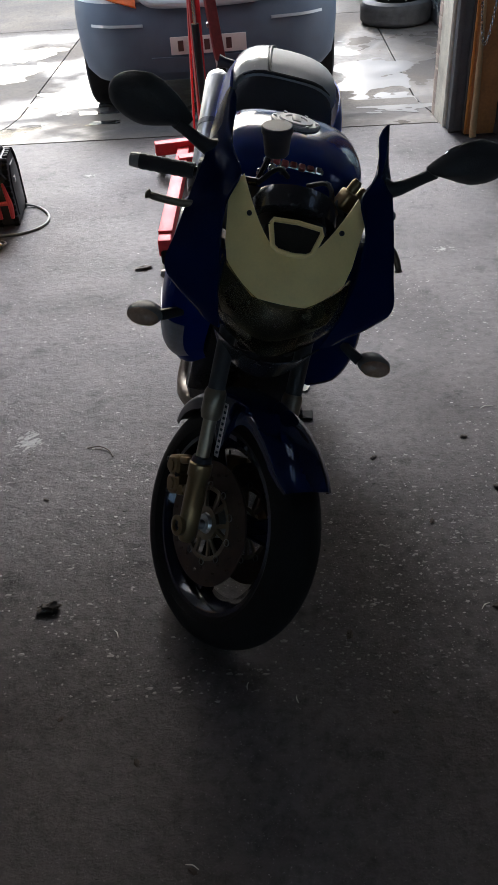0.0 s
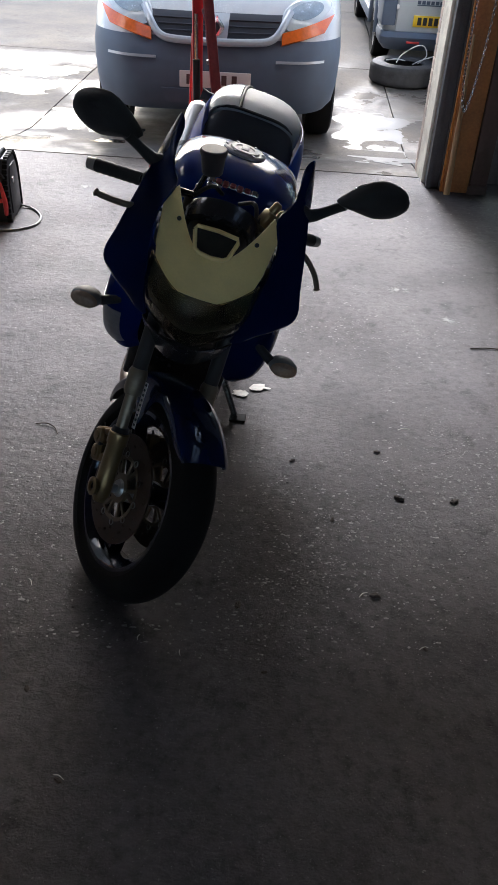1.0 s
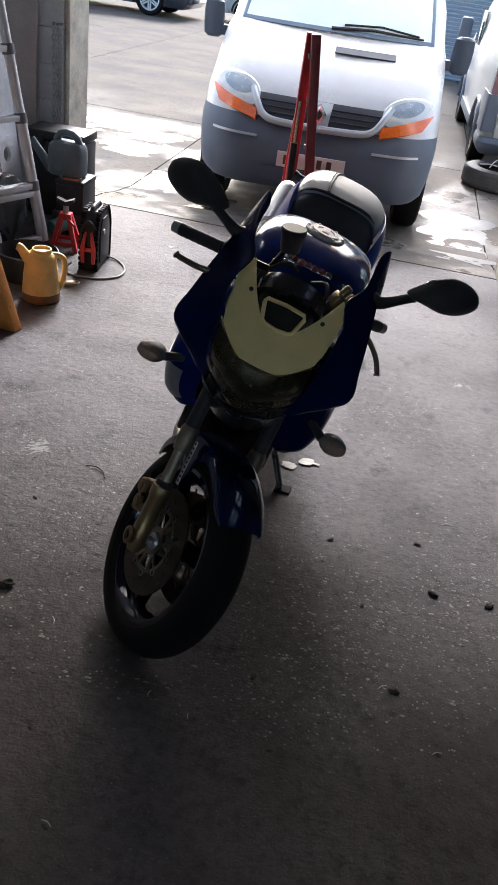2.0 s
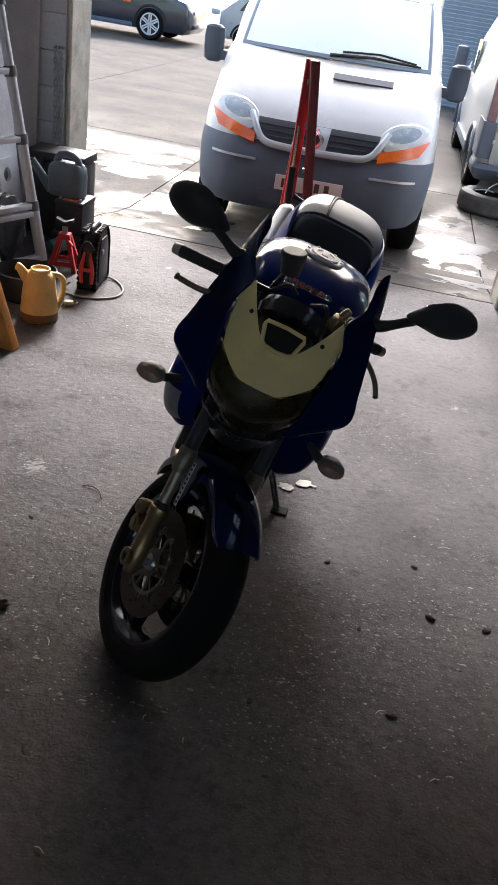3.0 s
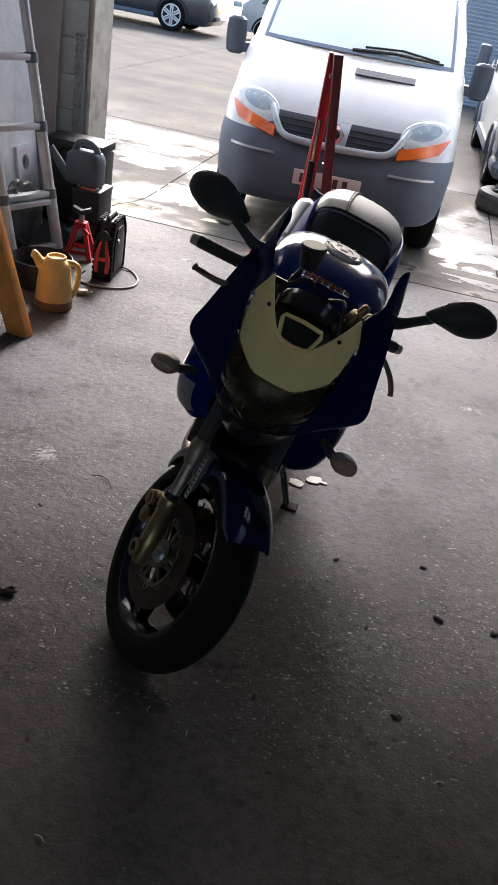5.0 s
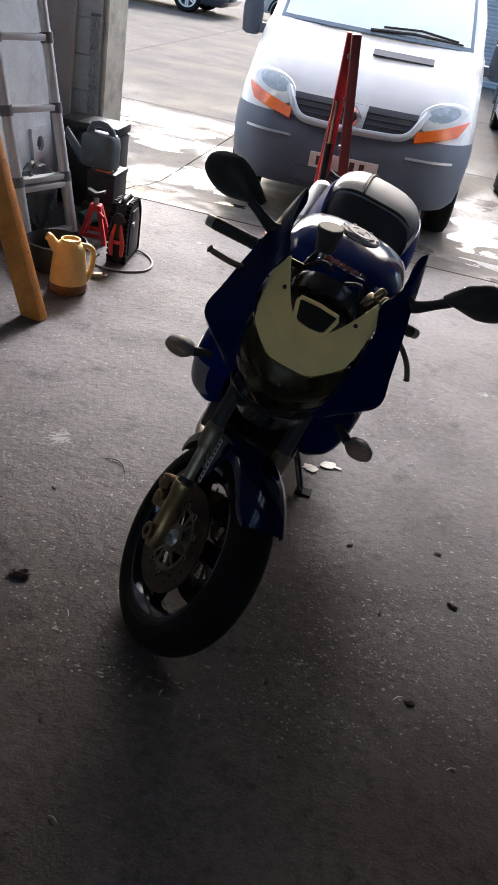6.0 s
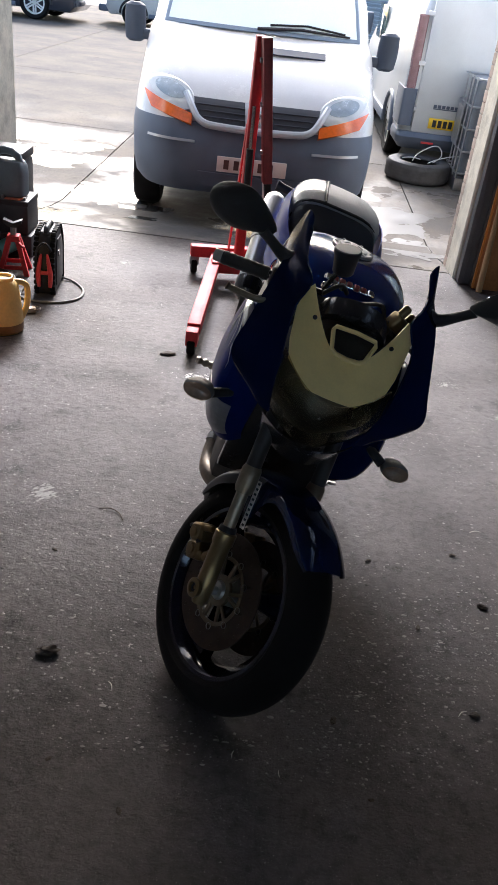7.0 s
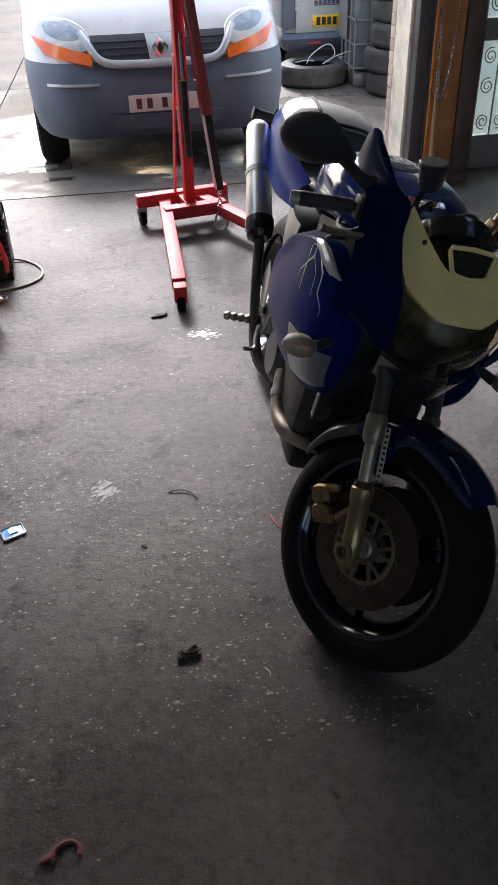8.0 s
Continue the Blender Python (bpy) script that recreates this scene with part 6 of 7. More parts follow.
# ---- clutter in the yard: tyre with wire, stacked tyres, caged tank ----
def loose_tyre(m, r, w, hole, label, group):
    t = thing("tyre", m, label, "tyre", group)
    prof = [(hole, -w * 0.36), (hole + 0.02, -w * 0.46), (r * 0.86, -w * 0.5), (r * 0.96, -w * 0.42), (r, -w * 0.30), (r, w * 0.30), (r * 0.96, w * 0.42), (r * 0.86, w * 0.5), (hole + 0.02, w * 0.46), (hole, w * 0.36), (hole + 0.012, w * 0.30), (r * 0.92, w * 0.25), (r * 0.92, -w * 0.25), (hole + 0.012, -w * 0.30)]
    body = part("casing", lathe(B(), prof, Matrix.Translation((0, 0, w / 2)), 48, True), M_OLDRUBBER, t)
    bm = B()
    for k in range(4):
        z = w / 2 + w * (-0.22 + 0.145 * k)
        lathe(bm, [(r + 0.004, z - 0.022), (r + 0.006, z - 0.016), (r + 0.006, z + 0.016), (r + 0.004, z + 0.022)], Matrix(), 48)
    part("tread", bm, M_OLDRUBBER, body)
    return t


big = loose_tyre(pose(1.30, 9.03, LOW), 0.35, 0.215, 0.20, "big worn tyre lying flat on the wet yard", "loose tyres")
wires = thing("loose_wire", Matrix.Translation((0, -0.12, -0.025)), "tangle of thin pale wire lying on the tyre", "wire")
bm = B()
for pts in (((1.20, 9.0, 0.115), (1.25, 9.02, 0.19), (1.38, 9.0, 0.28), (1.47, 9.05, 0.27), (1.50, 9.02, 0.19), (1.42, 9.0, 0.116)), ((1.36, 8.95, 0.115), (1.45, 9.0, 0.15), (1.6, 9.05, 0.19), (1.72, 9.1, 0.20)), ((1.1, 9.1, 0.115), (1.2, 9.05, 0.14), (1.3, 9.1, 0.12))):
    tube(bm, spline(pts, 8), 0.006, 6)
part("strand", bm, M_PALEWIRE, wires)
for k, (dx, dy, w) in enumerate(((0, 0, 0.21), (-0.035, 0.02, 0.22), (0.02, -0.01, 0.22), (0.03, 0.02, 0.2), (0.0, 0.01, 0.2))):
    loose_tyre(pose(2.03 + dx, 8.37 + dy, LOW + sum((0.21, 0.22, 0.22, 0.2, 0.2)[:k]), 0, 0, 40 * k), 0.31, w, 0.20, "worn car tyre in a stack beside the doorway", "stacked tyres")

tank_ = thing("caged_tank", pose(1.66, 8.72, LOW, 0, 0, 0), "grubby plastic liquid tank in a galvanised cage", "liquid tank")
part("pallet", rbox(B(), 0, 1.0, 0, 0.66, 0.0, 0.13, 0.01), M_STEEL, tank_)
part("bottle", rbox(B(), 0.04, 0.96, 0.04, 0.62, 0.14, 1.10, 0.05, 3), M_IBC, tank_, "milky grey plastic bottle")
for z in (0.18, 0.40, 0.62, 0.84, 1.10):
    part("cage_ring", tube(B(), [(0, 0, z), (1.0, 0, z), (1.0, 0.66, z), (0, 0.66, z), (0, 0, z)], 0.011, 8), M_CAGE, tank_)
for k in range(7):
    x = k / 6
    part("cage_bar", tube(B(), [(x, -0.006, 0.13), (x, -0.006, 1.12)], 0.009, 8), M_CAGE, tank_)
for k in range(1, 4):
    y = 0.66 * k / 4
    part("cage_bar", tube(B(), [(-0.006, y, 0.13), (-0.006, y, 1.12)], 0.009, 8), M_CAGE, tank_)
part("label_plate", rbox(B(), -0.02, -0.014, 0.30, 0.62, 0.42, 0.80), M_CAGE, tank_, "blank metal label plate")

# ---- far side of the yard ----
def parked_car(name, m, outline, glass, width, wheels, wr, paint, label):
    car = thing(name, m, label, "car")
    up = Matrix(((1, 0, 0, 0), (0, 0, 1, 0), (0, 1, 0, 0), (0, 0, 0, 1)))
    bm = prism(B(), outline, 0, width, up, 0.06)
    part("body", bm, paint, car)
    for g in glass:
        part("window", prism(B(), g, -0.008, 0.02, up), M_DARKGLASS, car, "dark glass")
    for x in wheels:
        for y, s in ((0.08, -1), (width - 0.08, 1)):
            w = road_wheel(car, "wheel", (0, 0, 0), wr, 0.24, wr * 0.70, 6, M_ALU, s)
            w.matrix_local = pose(x, y, wr, 0, 0, 90)
        arch = [(x - (wr + 0.05) * math.cos(radians(a)), -0.004, wr + (wr + 0.05) * math.sin(radians(a))) for a in range(0, 181, 12)]
        part("wheel_arch", tube(B(), arch, 0.03, 6), M_BLACK, car)
    part("sill", rbox(B(), wheels[0] + wr + 0.1, wheels[1] - wr - 0.1, -0.02, 0.05, 0.25, 0.36, 0.02), M_BUMPER, car)
    x1 = outline[-1][0]
    part("lamp", rbox(B(), x1 - 0.32, x1 - 0.08, -0.012, 0.05, 0.80, 0.95, 0.02), M_LAMPGREY, car, "clear headlamp")
    for k in range(3):
        part("wing_vent", rbox(B(), wheels[1] - 0.62, wheels[1] - 0.40, -0.012, 0.02, 0.90 + 0.05 * k, 0.925 + 0.05 * k, 0.006), M_SILVERPAINT, car)
        part("grille_bar", rbox(B(), x1 - 0.06, x1 + 0.012, 0.35, 1.35, 0.62 + 0.10 * k, 0.66 + 0.10 * k, 0.01), M_SILVERPAINT, car)
    part("bumper", rbox(B(), x1 - 0.30, x1 + 0.02, 0.02, 1.6, 0.30, 0.48, 0.05), M_BUMPER, car)
    part("repeater", rbox(B(), wheels[1] - 0.75, wheels[1] - 0.55, -0.012, 0.02, 0.80, 0.86, 0.01), M_AMBER, car)
    return car


parked_car("suv", pose(-10.62, 22.25, LOW), [(4.6, 0.24), (4.74, 0.38), (4.74, 0.82), (4.62, 1.0), (4.35, 1.08), (3.25, 1.16), (2.75, 1.62), (2.3, 1.80), (0.6, 1.80), (0.30, 1.72), (0.12, 1.15), (0.02, 1.05), (0.0, 0.36), (0.1, 0.24)], [[(0.5, 1.2), (2.9, 1.2), (2.5, 1.62), (0.7, 1.68)]], 1.9, (0.85, 3.72), 0.38, M_CARDARK, "dark blue four-wheel drive car parked across the yard")
parked_car("hatchback", pose(-5.4, 23.6, LOW), [(4.0, 0.26), (4.12, 0.42), (4.10, 0.72), (3.9, 0.86), (3.1, 0.96), (2.35, 1.40), (1.9, 1.47), (0.7, 1.45), (0.25, 1.05), (0.03, 0.9), (0.0, 0.42), (0.1, 0.26)], [[(0.55, 0.98), (2.75, 0.98), (2.2, 1.34), (0.85, 1.36)]], 1.72, (0.75, 3.25), 0.31, M_SILVERPAINT, "silver hatchback parked across the yard")
hall = thing("industrial_unit", pose(0.4, 19.0, -0.16), "industrial unit clad in blue-grey ribbed sheet", "building")
bm = B()
prof = []
for k in range(70):
    z = 0.075 * k
    prof += [(z, 0.0), (z + 0.03, 0.0), (z + 0.04, 0.022), (z + 0.065, 0.022)]
rows = [[(0, -o, z), (16, -o, z)] for z, o in prof]
shell(bm, rows, 0.1)
part("cladding", bm, M_CLAD, hall)
part("side_wall", rbox(B(), 0, 0.15, 0.1, 12, 0, 5.2, 0.01), M_CLAD, hall)
part("roof", rbox(B(), -0.3, 16.3, -0.4, 12.3, 5.2, 5.4, 0.02), M_ROOF, hall)

# ---- doorway, west side, and the things along the west wall ----
post = flat("wall_north_post", -2.08, -2.045, 5.29, 5.64, -0.2, HEAD, M_CONC, "chipped yellow-grey concrete door post", "wall", 0.012)
hung = thing("hanging_chain", Matrix(), "bundle of steel chain hung on a bracket by the door post", "chain")
bm = B()
for x, y, zb in ((-2.090, 5.25, 0.50), (-2.112, 5.245, 0.46), (-2.138, 5.25, 0.55), (-2.102, 5.262, 0.42)):
    link_chain(bm, [(x, y, 1.14), (x + 0.006, y, 0.85), (x + 0.002, y, zb)], 0.034, 0.012, 0.0042)
part("strand", bm, M_CHAIN, hung, kind="stuff")
part("bracket", tube(B(), [(-2.15, 5.32, 1.15), (-2.145, 5.25, 1.15), (-2.07, 5.245, 1.155)], 0.009, 8), M_STEEL, hung)
# painted blockwork courses let into the north wall
blocks = thing("block_courses", Matrix(), "grey painted concrete blocks of the north wall", "wall")
blocks["kind"] = "structure"
bb = rbox(B(), 0, 0.222, 0, 0.03, 0, 0.222, 0.003, 1)
one = part("block", bb, M_WALL, blocks)
one.location = (-2.305, 5.295, 0.0)
for k in range(19):
    for j, x in enumerate((-2.305, -2.53)):
        if k == 0 and j == 0:
            continue
        o = one.copy()
        scene.collection.objects.link(o)
        o.location = (x, 5.295 + random.uniform(-0.002, 0.002), 0.225 * k)

sheet = thing("board_sheet", pose(-2.36, 5.16, 0, -4, 0, 0), "dusty brown-grey board leaning on the north wall", "board")
part("panel", rbox(B(), -0.11, 0.11, 0, 0.018, 0.33, 2.3, 0.004), M_DUSTBOARD, sheet)
part("lower_panel", prism(B(), [(-0.11, 0.33), (0.11, 0.33), (0.02, 0.0), (-0.05, 0.0)], 0, 0.018, Matrix(((1, 0, 0, 0), (0, 0, 1, 0), (0, 1, 0, 0), (0, 0, 0, 1))), 0.002), M_DUSTBOARD, sheet)
panel = thing("steel_panel", pose(-2.13, 3.55, 0, 0, -7, 0), "dull grey steel panel with a round hole leaning on the wall", "panel")
HY, HZ, HR, HS = 1.05, 0.44, 0.045, 0.10
bm = B()
turn = [math.pi / 4 + 2 * math.pi * k / 32 for k in range(33)]
rim = [(0, HY + HR * math.cos(a), HZ + HR * math.sin(a)) for a in turn]
square = [(0, HY + HS * math.cos(a) / max(abs(math.cos(a)), abs(math.sin(a))), HZ + HS * math.sin(a) / max(abs(math.cos(a)), abs(math.sin(a)))) for a in turn]
shell(bm, [rim, square], 0.02)
for y0, y1, z0, z1 in ((0, 1.25, 0, HZ - HS), (0, 1.25, HZ + HS, 1.9), (0, HY - HS, HZ - HS, HZ + HS), (HY + HS, 1.25, HZ - HS, HZ + HS)):
    shell(bm, [[(0, y0, z0), (0, y1, z0)], [(0, y0, z1), (0, y1, z1)]], 0.02)
part("plate", bm, M_PANEL, panel)

M_COLLAR = mat("grey_collar_plastic", (0.15, 0.155, 0.17), 0.5, var=0.15, scale=12)
ladder = thing("telescopic_ladder", Matrix(), "aluminium telescopic ladder leaning on the wall", "ladder")


def rail(y, z):
    """A point on a ladder rail: the ladder leans towards the wall as it rises."""
    return V((-1.80 - 0.135 * (4.33 - y) / 0.33 - 0.19 * z, y, z))


RUNGS = (0.05, 0.36, 0.735, 1.09, 1.44, 1.79)
for y0 in (4.33, 4.00):
    rl = part("rail", tube(B(), [rail(y0, 0.0), rail(y0, 0.36)], 0.034, 18), M_ALU, ladder)
    for i, (a, b) in enumerate(zip(RUNGS[1:], RUNGS[2:] + (2.1,))):
        part("rail_section", tube(B(), [rail(y0, a), rail(y0, b)], 0.031 - 0.002 * i, 18), M_ALU, rl)
    for z in RUNGS[1:]:
        part("collar", tube(B(), [rail(y0, z - 0.03), rail(y0, z + 0.025)], 0.036, 18), M_COLLAR, rl)
    part("foot", tube(B(), [rail(y0, 0.0), rail(y0, 0.03)], 0.038, 16), M_BLACK, rl)
for i, z in enumerate(RUNGS):
    for dz in ((0, -0.045) if i == 1 else (0,)):
        a, b = rail(4.33, z + dz), rail(4.00, z + dz)
        bm = rbox(B(), a.x - 0.026, a.x + 0.026, 4.02, 4.31, a.z - 0.017, a.z + 0.017, 0.005)
        for v in bm.verts:
            v.co.x += (b.x - a.x) * (4.33 - v.co.y) / 0.33
        part("rung", bm, M_ALU, ladder)

plank = thing("pine_plank", pose(-1.396, 3.094, 0.004, 0, -18.5, -8), "orange pine plank leaning at the foot of the ladder", "plank")
part("board", rbox(B(), -0.115, 0.0, 0.0, 0.056, 0.0, 1.35, 0.004), M_WOOD, plank)
for k in range(5):
    part("nail", lathe(B(), [(0.004, -0.002), (0.004, 0.0015), (0, 0.002)], Matrix.Translation((0, 0.018 + 0.02 * (k % 2), 0.12 + 0.21 * k)) @ pose(0, 0, 0, 0, 90), 8), M_GUIDE, plank, "small dark nail head")

# measuring jug
jug = thing("oil_jug", pose(-1.462, 3.535, 0, 0, 0, 208), "yellowed plastic oil jug with brown dregs", "jug")
def jug_ring(r, z, lip=0.0):
    return [(r * math.cos(t) + lip * max(0, math.cos(t)) ** 6, r * 0.92 * math.sin(t), z) for t in [2 * math.pi * i / 28 for i in range(28)]]
part("body", loft(B(), [jug_ring(0.085, 0.0), jug_ring(0.098, 0.010), jug_ring(0.099, 0.05), jug_ring(0.091, 0.14), jug_ring(0.081, 0.225), jug_ring(0.073, 0.252), jug_ring(0.057, 0.266), jug_ring(0.050, 0.270)]), M_YELLOWJUG, jug)
part("oil_line", loft(B(), [jug_ring(0.0990, 0.010), jug_ring(0.1000, 0.042), jug_ring(0.0992, 0.052)], False), M_DREGS, jug, "brown oil line")
part("collar", lathe(B(), [(0.050, 0.264), (0.052, 0.276), (0.050, 0.284), (0.043, 0.284), (0.041, 0.270), (0, 0.268)], Matrix.Translation((-0.006, 0, 0)), 28), M_YELLOWJUG, jug, "round filler rim")
part("spout", tube(B(), spline([(0.045, 0, 0.215), (0.078, 0, 0.250), (0.100, 0, 0.282), (0.118, 0, 0.292)], 4), [0.040, 0.037, 0.034, 0.031, 0.028, 0.026, 0.024, 0.023, 0.022, 0.022, 0.022, 0.021, 0.017], 16), M_YELLOWJUG, jug)
part("handle", tube(B(), spline([(-0.055, 0, 0.252), (-0.098, 0, 0.246), (-0.122, 0, 0.215), (-0.118, 0, 0.13), (-0.090, 0, 0.06)], 5), 0.015, 12), M_YELLOWJUG, jug)

# jump starter: a slab with a rounded top and rubber lugs round its edge
js = thing("jump_starter", pose(-1.418, 4.205, 0, 0, 0, 6), "black rugged jump starter with red clamps", "jump starter")
SIDE = [(-0.140, 0.02), (-0.128, 0.0), (0.128, 0.0), (0.140, 0.02), (0.140, 0.215), (0.128, 0.265), (0.095, 0.315), (0.070, 0.335), (-0.070, 0.335), (-0.095, 0.315), (-0.128, 0.265), (-0.140, 0.215)]
YZ = Matrix(((0, 0, 1, 0), (1, 0, 0, 0), (0, 1, 0, 0), (0, 0, 0, 1)))
part("case", prism(B(), SIDE, -0.058, 0.052, YZ, 0.012), M_BLACK, js)
part("side_panel", prism(B(), [(y * 0.74, 0.165 + (z - 0.165) * 0.76) for y, z in SIDE], 0.052, 0.060, YZ, 0.004), M_BLACK, js, "raised black side panel")
for s in (-1, 1):
    for k in range(len(SIDE)):
        p0, p1 = V(SIDE[k]), V(SIDE[(k + 1) % len(SIDE)])
        if k == 1:
            continue
        n = max(1, round((p1 - p0).length / 0.034))
        for i in range(n):
            c = p0.lerp(p1, (i + 0.5) / n)
            a = math.degrees(math.atan2((p1 - p0).y, (p1 - p0).x))
            part("lug", rbox(B(), -0.012, 0.012, -0.010, 0.008, -0.014, 0.014, 0.004, 1, YZ @ Matrix.Translation((c.x, c.y, s * 0.044 - 0.003)) @ pose(0, 0, 0, 0, 0, a)), M_RUBBER, js)
part("handle", tube(B(), spline([(0, -0.085, 0.325), (0, -0.06, 0.352), (0, 0, 0.356), (0, 0.06, 0.352), (0, 0.085, 0.325)], 5), 0.015, 10), M_BLACK, js)
part("port", rbox(B(), 0.058, 0.064, -0.06, -0.02, 0.20, 0.23, 0.002), M_GLOSSBLACK, js)
for s in (-1, 1):
    part("clamp", tube(B(), spline([(s * 0.030, -0.158, 0.05), (s * 0.034, -0.162, 0.12), (s * 0.024, -0.160, 0.19), (s * 0.016, -0.152, 0.235)], 4), [0.010, 0.012, 0.013, 0.014, 0.014, 0.014, 0.013, 0.012, 0.011, 0.010, 0.009, 0.008, 0.005], 8), M_REDPLASTIC, js, "red crocodile clamp")
part("clamp_bar", rbox(B(), -0.024, 0.024, -0.166, -0.152, 0.12, 0.142, 0.004), M_REDPLASTIC, js)
part("clamp_lead", tube(B(), spline([(-0.03, -0.158, 0.05), (-0.045, -0.155, 0.14), (-0.04, -0.150, 0.25), (0.0, -0.140, 0.292), (0.04, -0.145, 0.25)], 6), 0.007, 8), M_BLACK, js)
lead = thing("power_lead", Matrix.Translation((-0.03, -0.095, 0)), "grey power lead looped on the floor", "cable")
part("cable", tube(B(), spline([(-1.40, 4.42, 0.02), (-1.28, 4.40, 0.007), (-1.19, 4.28, 0.007), (-1.18, 4.15, 0.007), (-1.26, 4.06, 0.007), (-1.38, 4.03, 0.007), (-1.48, 4.06, 0.007), (-1.50, 4.12, 0.008), (-1.48, 4.16, 0.03)], 8), 0.0065, 8), M_ROPE, lead)

# axle stand
ax_ = thing("axle_stand", pose(-1.67, 4.36, 0, 0, 0, 10), "small red axle stand with a black saddle", "axle stand")
for sx in (-1, 1):
    for sy in (-1, 1):
        part("leg", loft(B(), [[(sx * hx + w * a, sy * hy + w * b, z) for a, b in ((-1, -1), (1, -1), (1, 1), (-1, 1))] for z, hx, hy, w in ((0.0, 0.078, 0.070, 0.014), (0.12, 0.046, 0.043, 0.013), (0.215, 0.020, 0.018, 0.015))]), M_RED, ax_)
part("collar", rbox(B(), -0.036, 0.036, -0.034, 0.034, 0.185, 0.222, 0.006), M_RED, ax_)
for q in (-1, 1):
    part("brace", rbox(B(), -0.07, 0.07, q * 0.062 - 0.004, q * 0.062 + 0.004, 0.03, 0.055, 0.002), M_RED, ax_)
part("column", tube(B(), [(0, 0, 0.20), (0, 0, 0.275)], 0.017, 12), M_STEEL, ax_)
part("saddle", loft(B(), [[(hx * a, 0.022 * b, z + up * abs(a)) for a, b in ((-1, -1), (0, -1), (1, -1), (1, 1), (0, 1), (-1, 1))] for z, hx, up in ((0.268, 0.02, 0.0), (0.282, 0.05, 0.012), (0.292, 0.052, 0.02))]), M_BLACK, ax_, "black saddle")
part("ratchet_handle", tube(B(), [(0.02, -0.03, 0.19), (0.07, -0.09, 0.175)], 0.008, 8), M_RED, ax_)

# batteries, fuel can and the black case behind them
bat = thing("car_battery", pose(-1.765, 4.75, 0.135, 0, 0, 2), "black car battery with a red warning label", "battery")
part("case", rbox(B(), -0.092, 0.092, -0.12, 0.12, 0, 0.175, 0.008), M_BLACK, bat)
part("lid", rbox(B(), -0.096, 0.096, -0.124, 0.124, 0.172, 0.205, 0.008), M_BLACK, bat)
part("warning_label", rbox(B(), -0.05, 0.05, -0.112, -0.02, 0.205, 0.208), M_REDORANGE, bat, "red and orange label")
for s in (-1, 1):
    part("terminal", lathe(B(), [(0.010, 0.20), (0.009, 0.222), (0, 0.222)], Matrix.Translation((s * 0.065, -0.09, 0)), 12), M_STEEL, bat)
crate = thing("black_box", pose(-1.765, 4.75, 0, 0, 0, 2), "low black plastic box under the battery", "box")
part("tub", rbox(B(), -0.115, 0.115, -0.135, 0.135, 0, 0.134, 0.012), M_BLACK, crate)
case = thing("tool_case", pose(-1.98, 5.02, 0, 0, 0, 2), "tall black plastic tool case", "case")
part("body", rbox(B(), -0.20, 0.20, -0.13, 0.13, 0, 0.50, 0.02), M_BLACK, case)
part("lid", rbox(B(), -0.205, 0.205, -0.135, 0.135, 0.50, 0.56, 0.015), M_BLACK, case)
for s in (-1, 1):
    part("catch", rbox(B(), s * 0.09 - 0.02, s * 0.09 + 0.02, -0.142, -0.13, 0.46, 0.53, 0.004), M_BLACK, case)
can = thing("fuel_can", pose(-1.822, 4.75, 0.343, 0, 0, -6) @ Matrix.Scale(0.95, 4), "blue-grey plastic can with handle and long spout", "can")
def can_ring(hx, hy, z, ox=0.0):
    return [(ox + hx * math.copysign(abs(math.cos(t)) ** 0.55, math.cos(t)), hy * math.copysign(abs(math.sin(t)) ** 0.55, math.sin(t)), z) for t in [2 * math.pi * i / 28 for i in range(28)]]
part("body", loft(B(), [can_ring(0.115, 0.072, 0), can_ring(0.126, 0.080, 0.012), can_ring(0.128, 0.083, 0.14), can_ring(0.122, 0.080, 0.19), can_ring(0.100, 0.066, 0.215, 0.006), can_ring(0.080, 0.040, 0.222, 0.006)]), M_GREENCAN, can)
part("handle", loft(B(), [[V((cx + 0.025 * math.cos(t) * nx, 0.024 * math.sin(t), cz + 0.025 * math.cos(t) * nz)) for t in [2 * math.pi * i / 14 for i in range(14)]] for cx, cz, nx, nz in ((-0.085, 0.17, 1, 0.1), (-0.080, 0.225, 0.95, -0.3), (-0.055, 0.262, 0.6, -0.8), (-0.01, 0.274, 0.1, -1), (0.04, 0.268, -0.25, -0.95), (0.075, 0.240, -0.75, -0.6), (0.090, 0.195, -1, -0.2))]), M_GREENCAN, can)
part("spout", tube(B(), [(-0.11, -0.02, 0.02), (-0.17, -0.035, 0.10), (-0.235, -0.05, 0.19), (-0.245, -0.053, 0.20)], [0.034, 0.030, 0.024, 0.027], 14), M_GREENCAN, can)
part("emblem", lathe(B(), [(0.026, 0), (0.026, 0.004), (0.020, 0.004), (0.018, 0.002), (0.008, 0.002), (0.006, 0.004), (0, 0.004)], Matrix.Translation((-0.03, -0.081, 0.06)) @ pose(0, 0, 0, 90), 20), M_GREENCAN, can)
green = thing("green_bottle", pose(-1.83, 4.52, 0.05, 0, 78, 60), "small teal plastic bottle lying behind the stand", "bottle")
part("body", lathe(B(), [(0, 0), (0.045, 0), (0.048, 0.01), (0.048, 0.16), (0.02, 0.20), (0.018, 0.22), (0, 0.22)], Matrix(), 20), M_TEALPLASTIC, green)
bag = thing("bin_bag", pose(-2.02, 4.24, 0), "crumpled black bin bag behind the ladder", "bag")
bm = B()
bmesh.ops.create_icosphere(bm, subdivisions=4, radius=1.0)
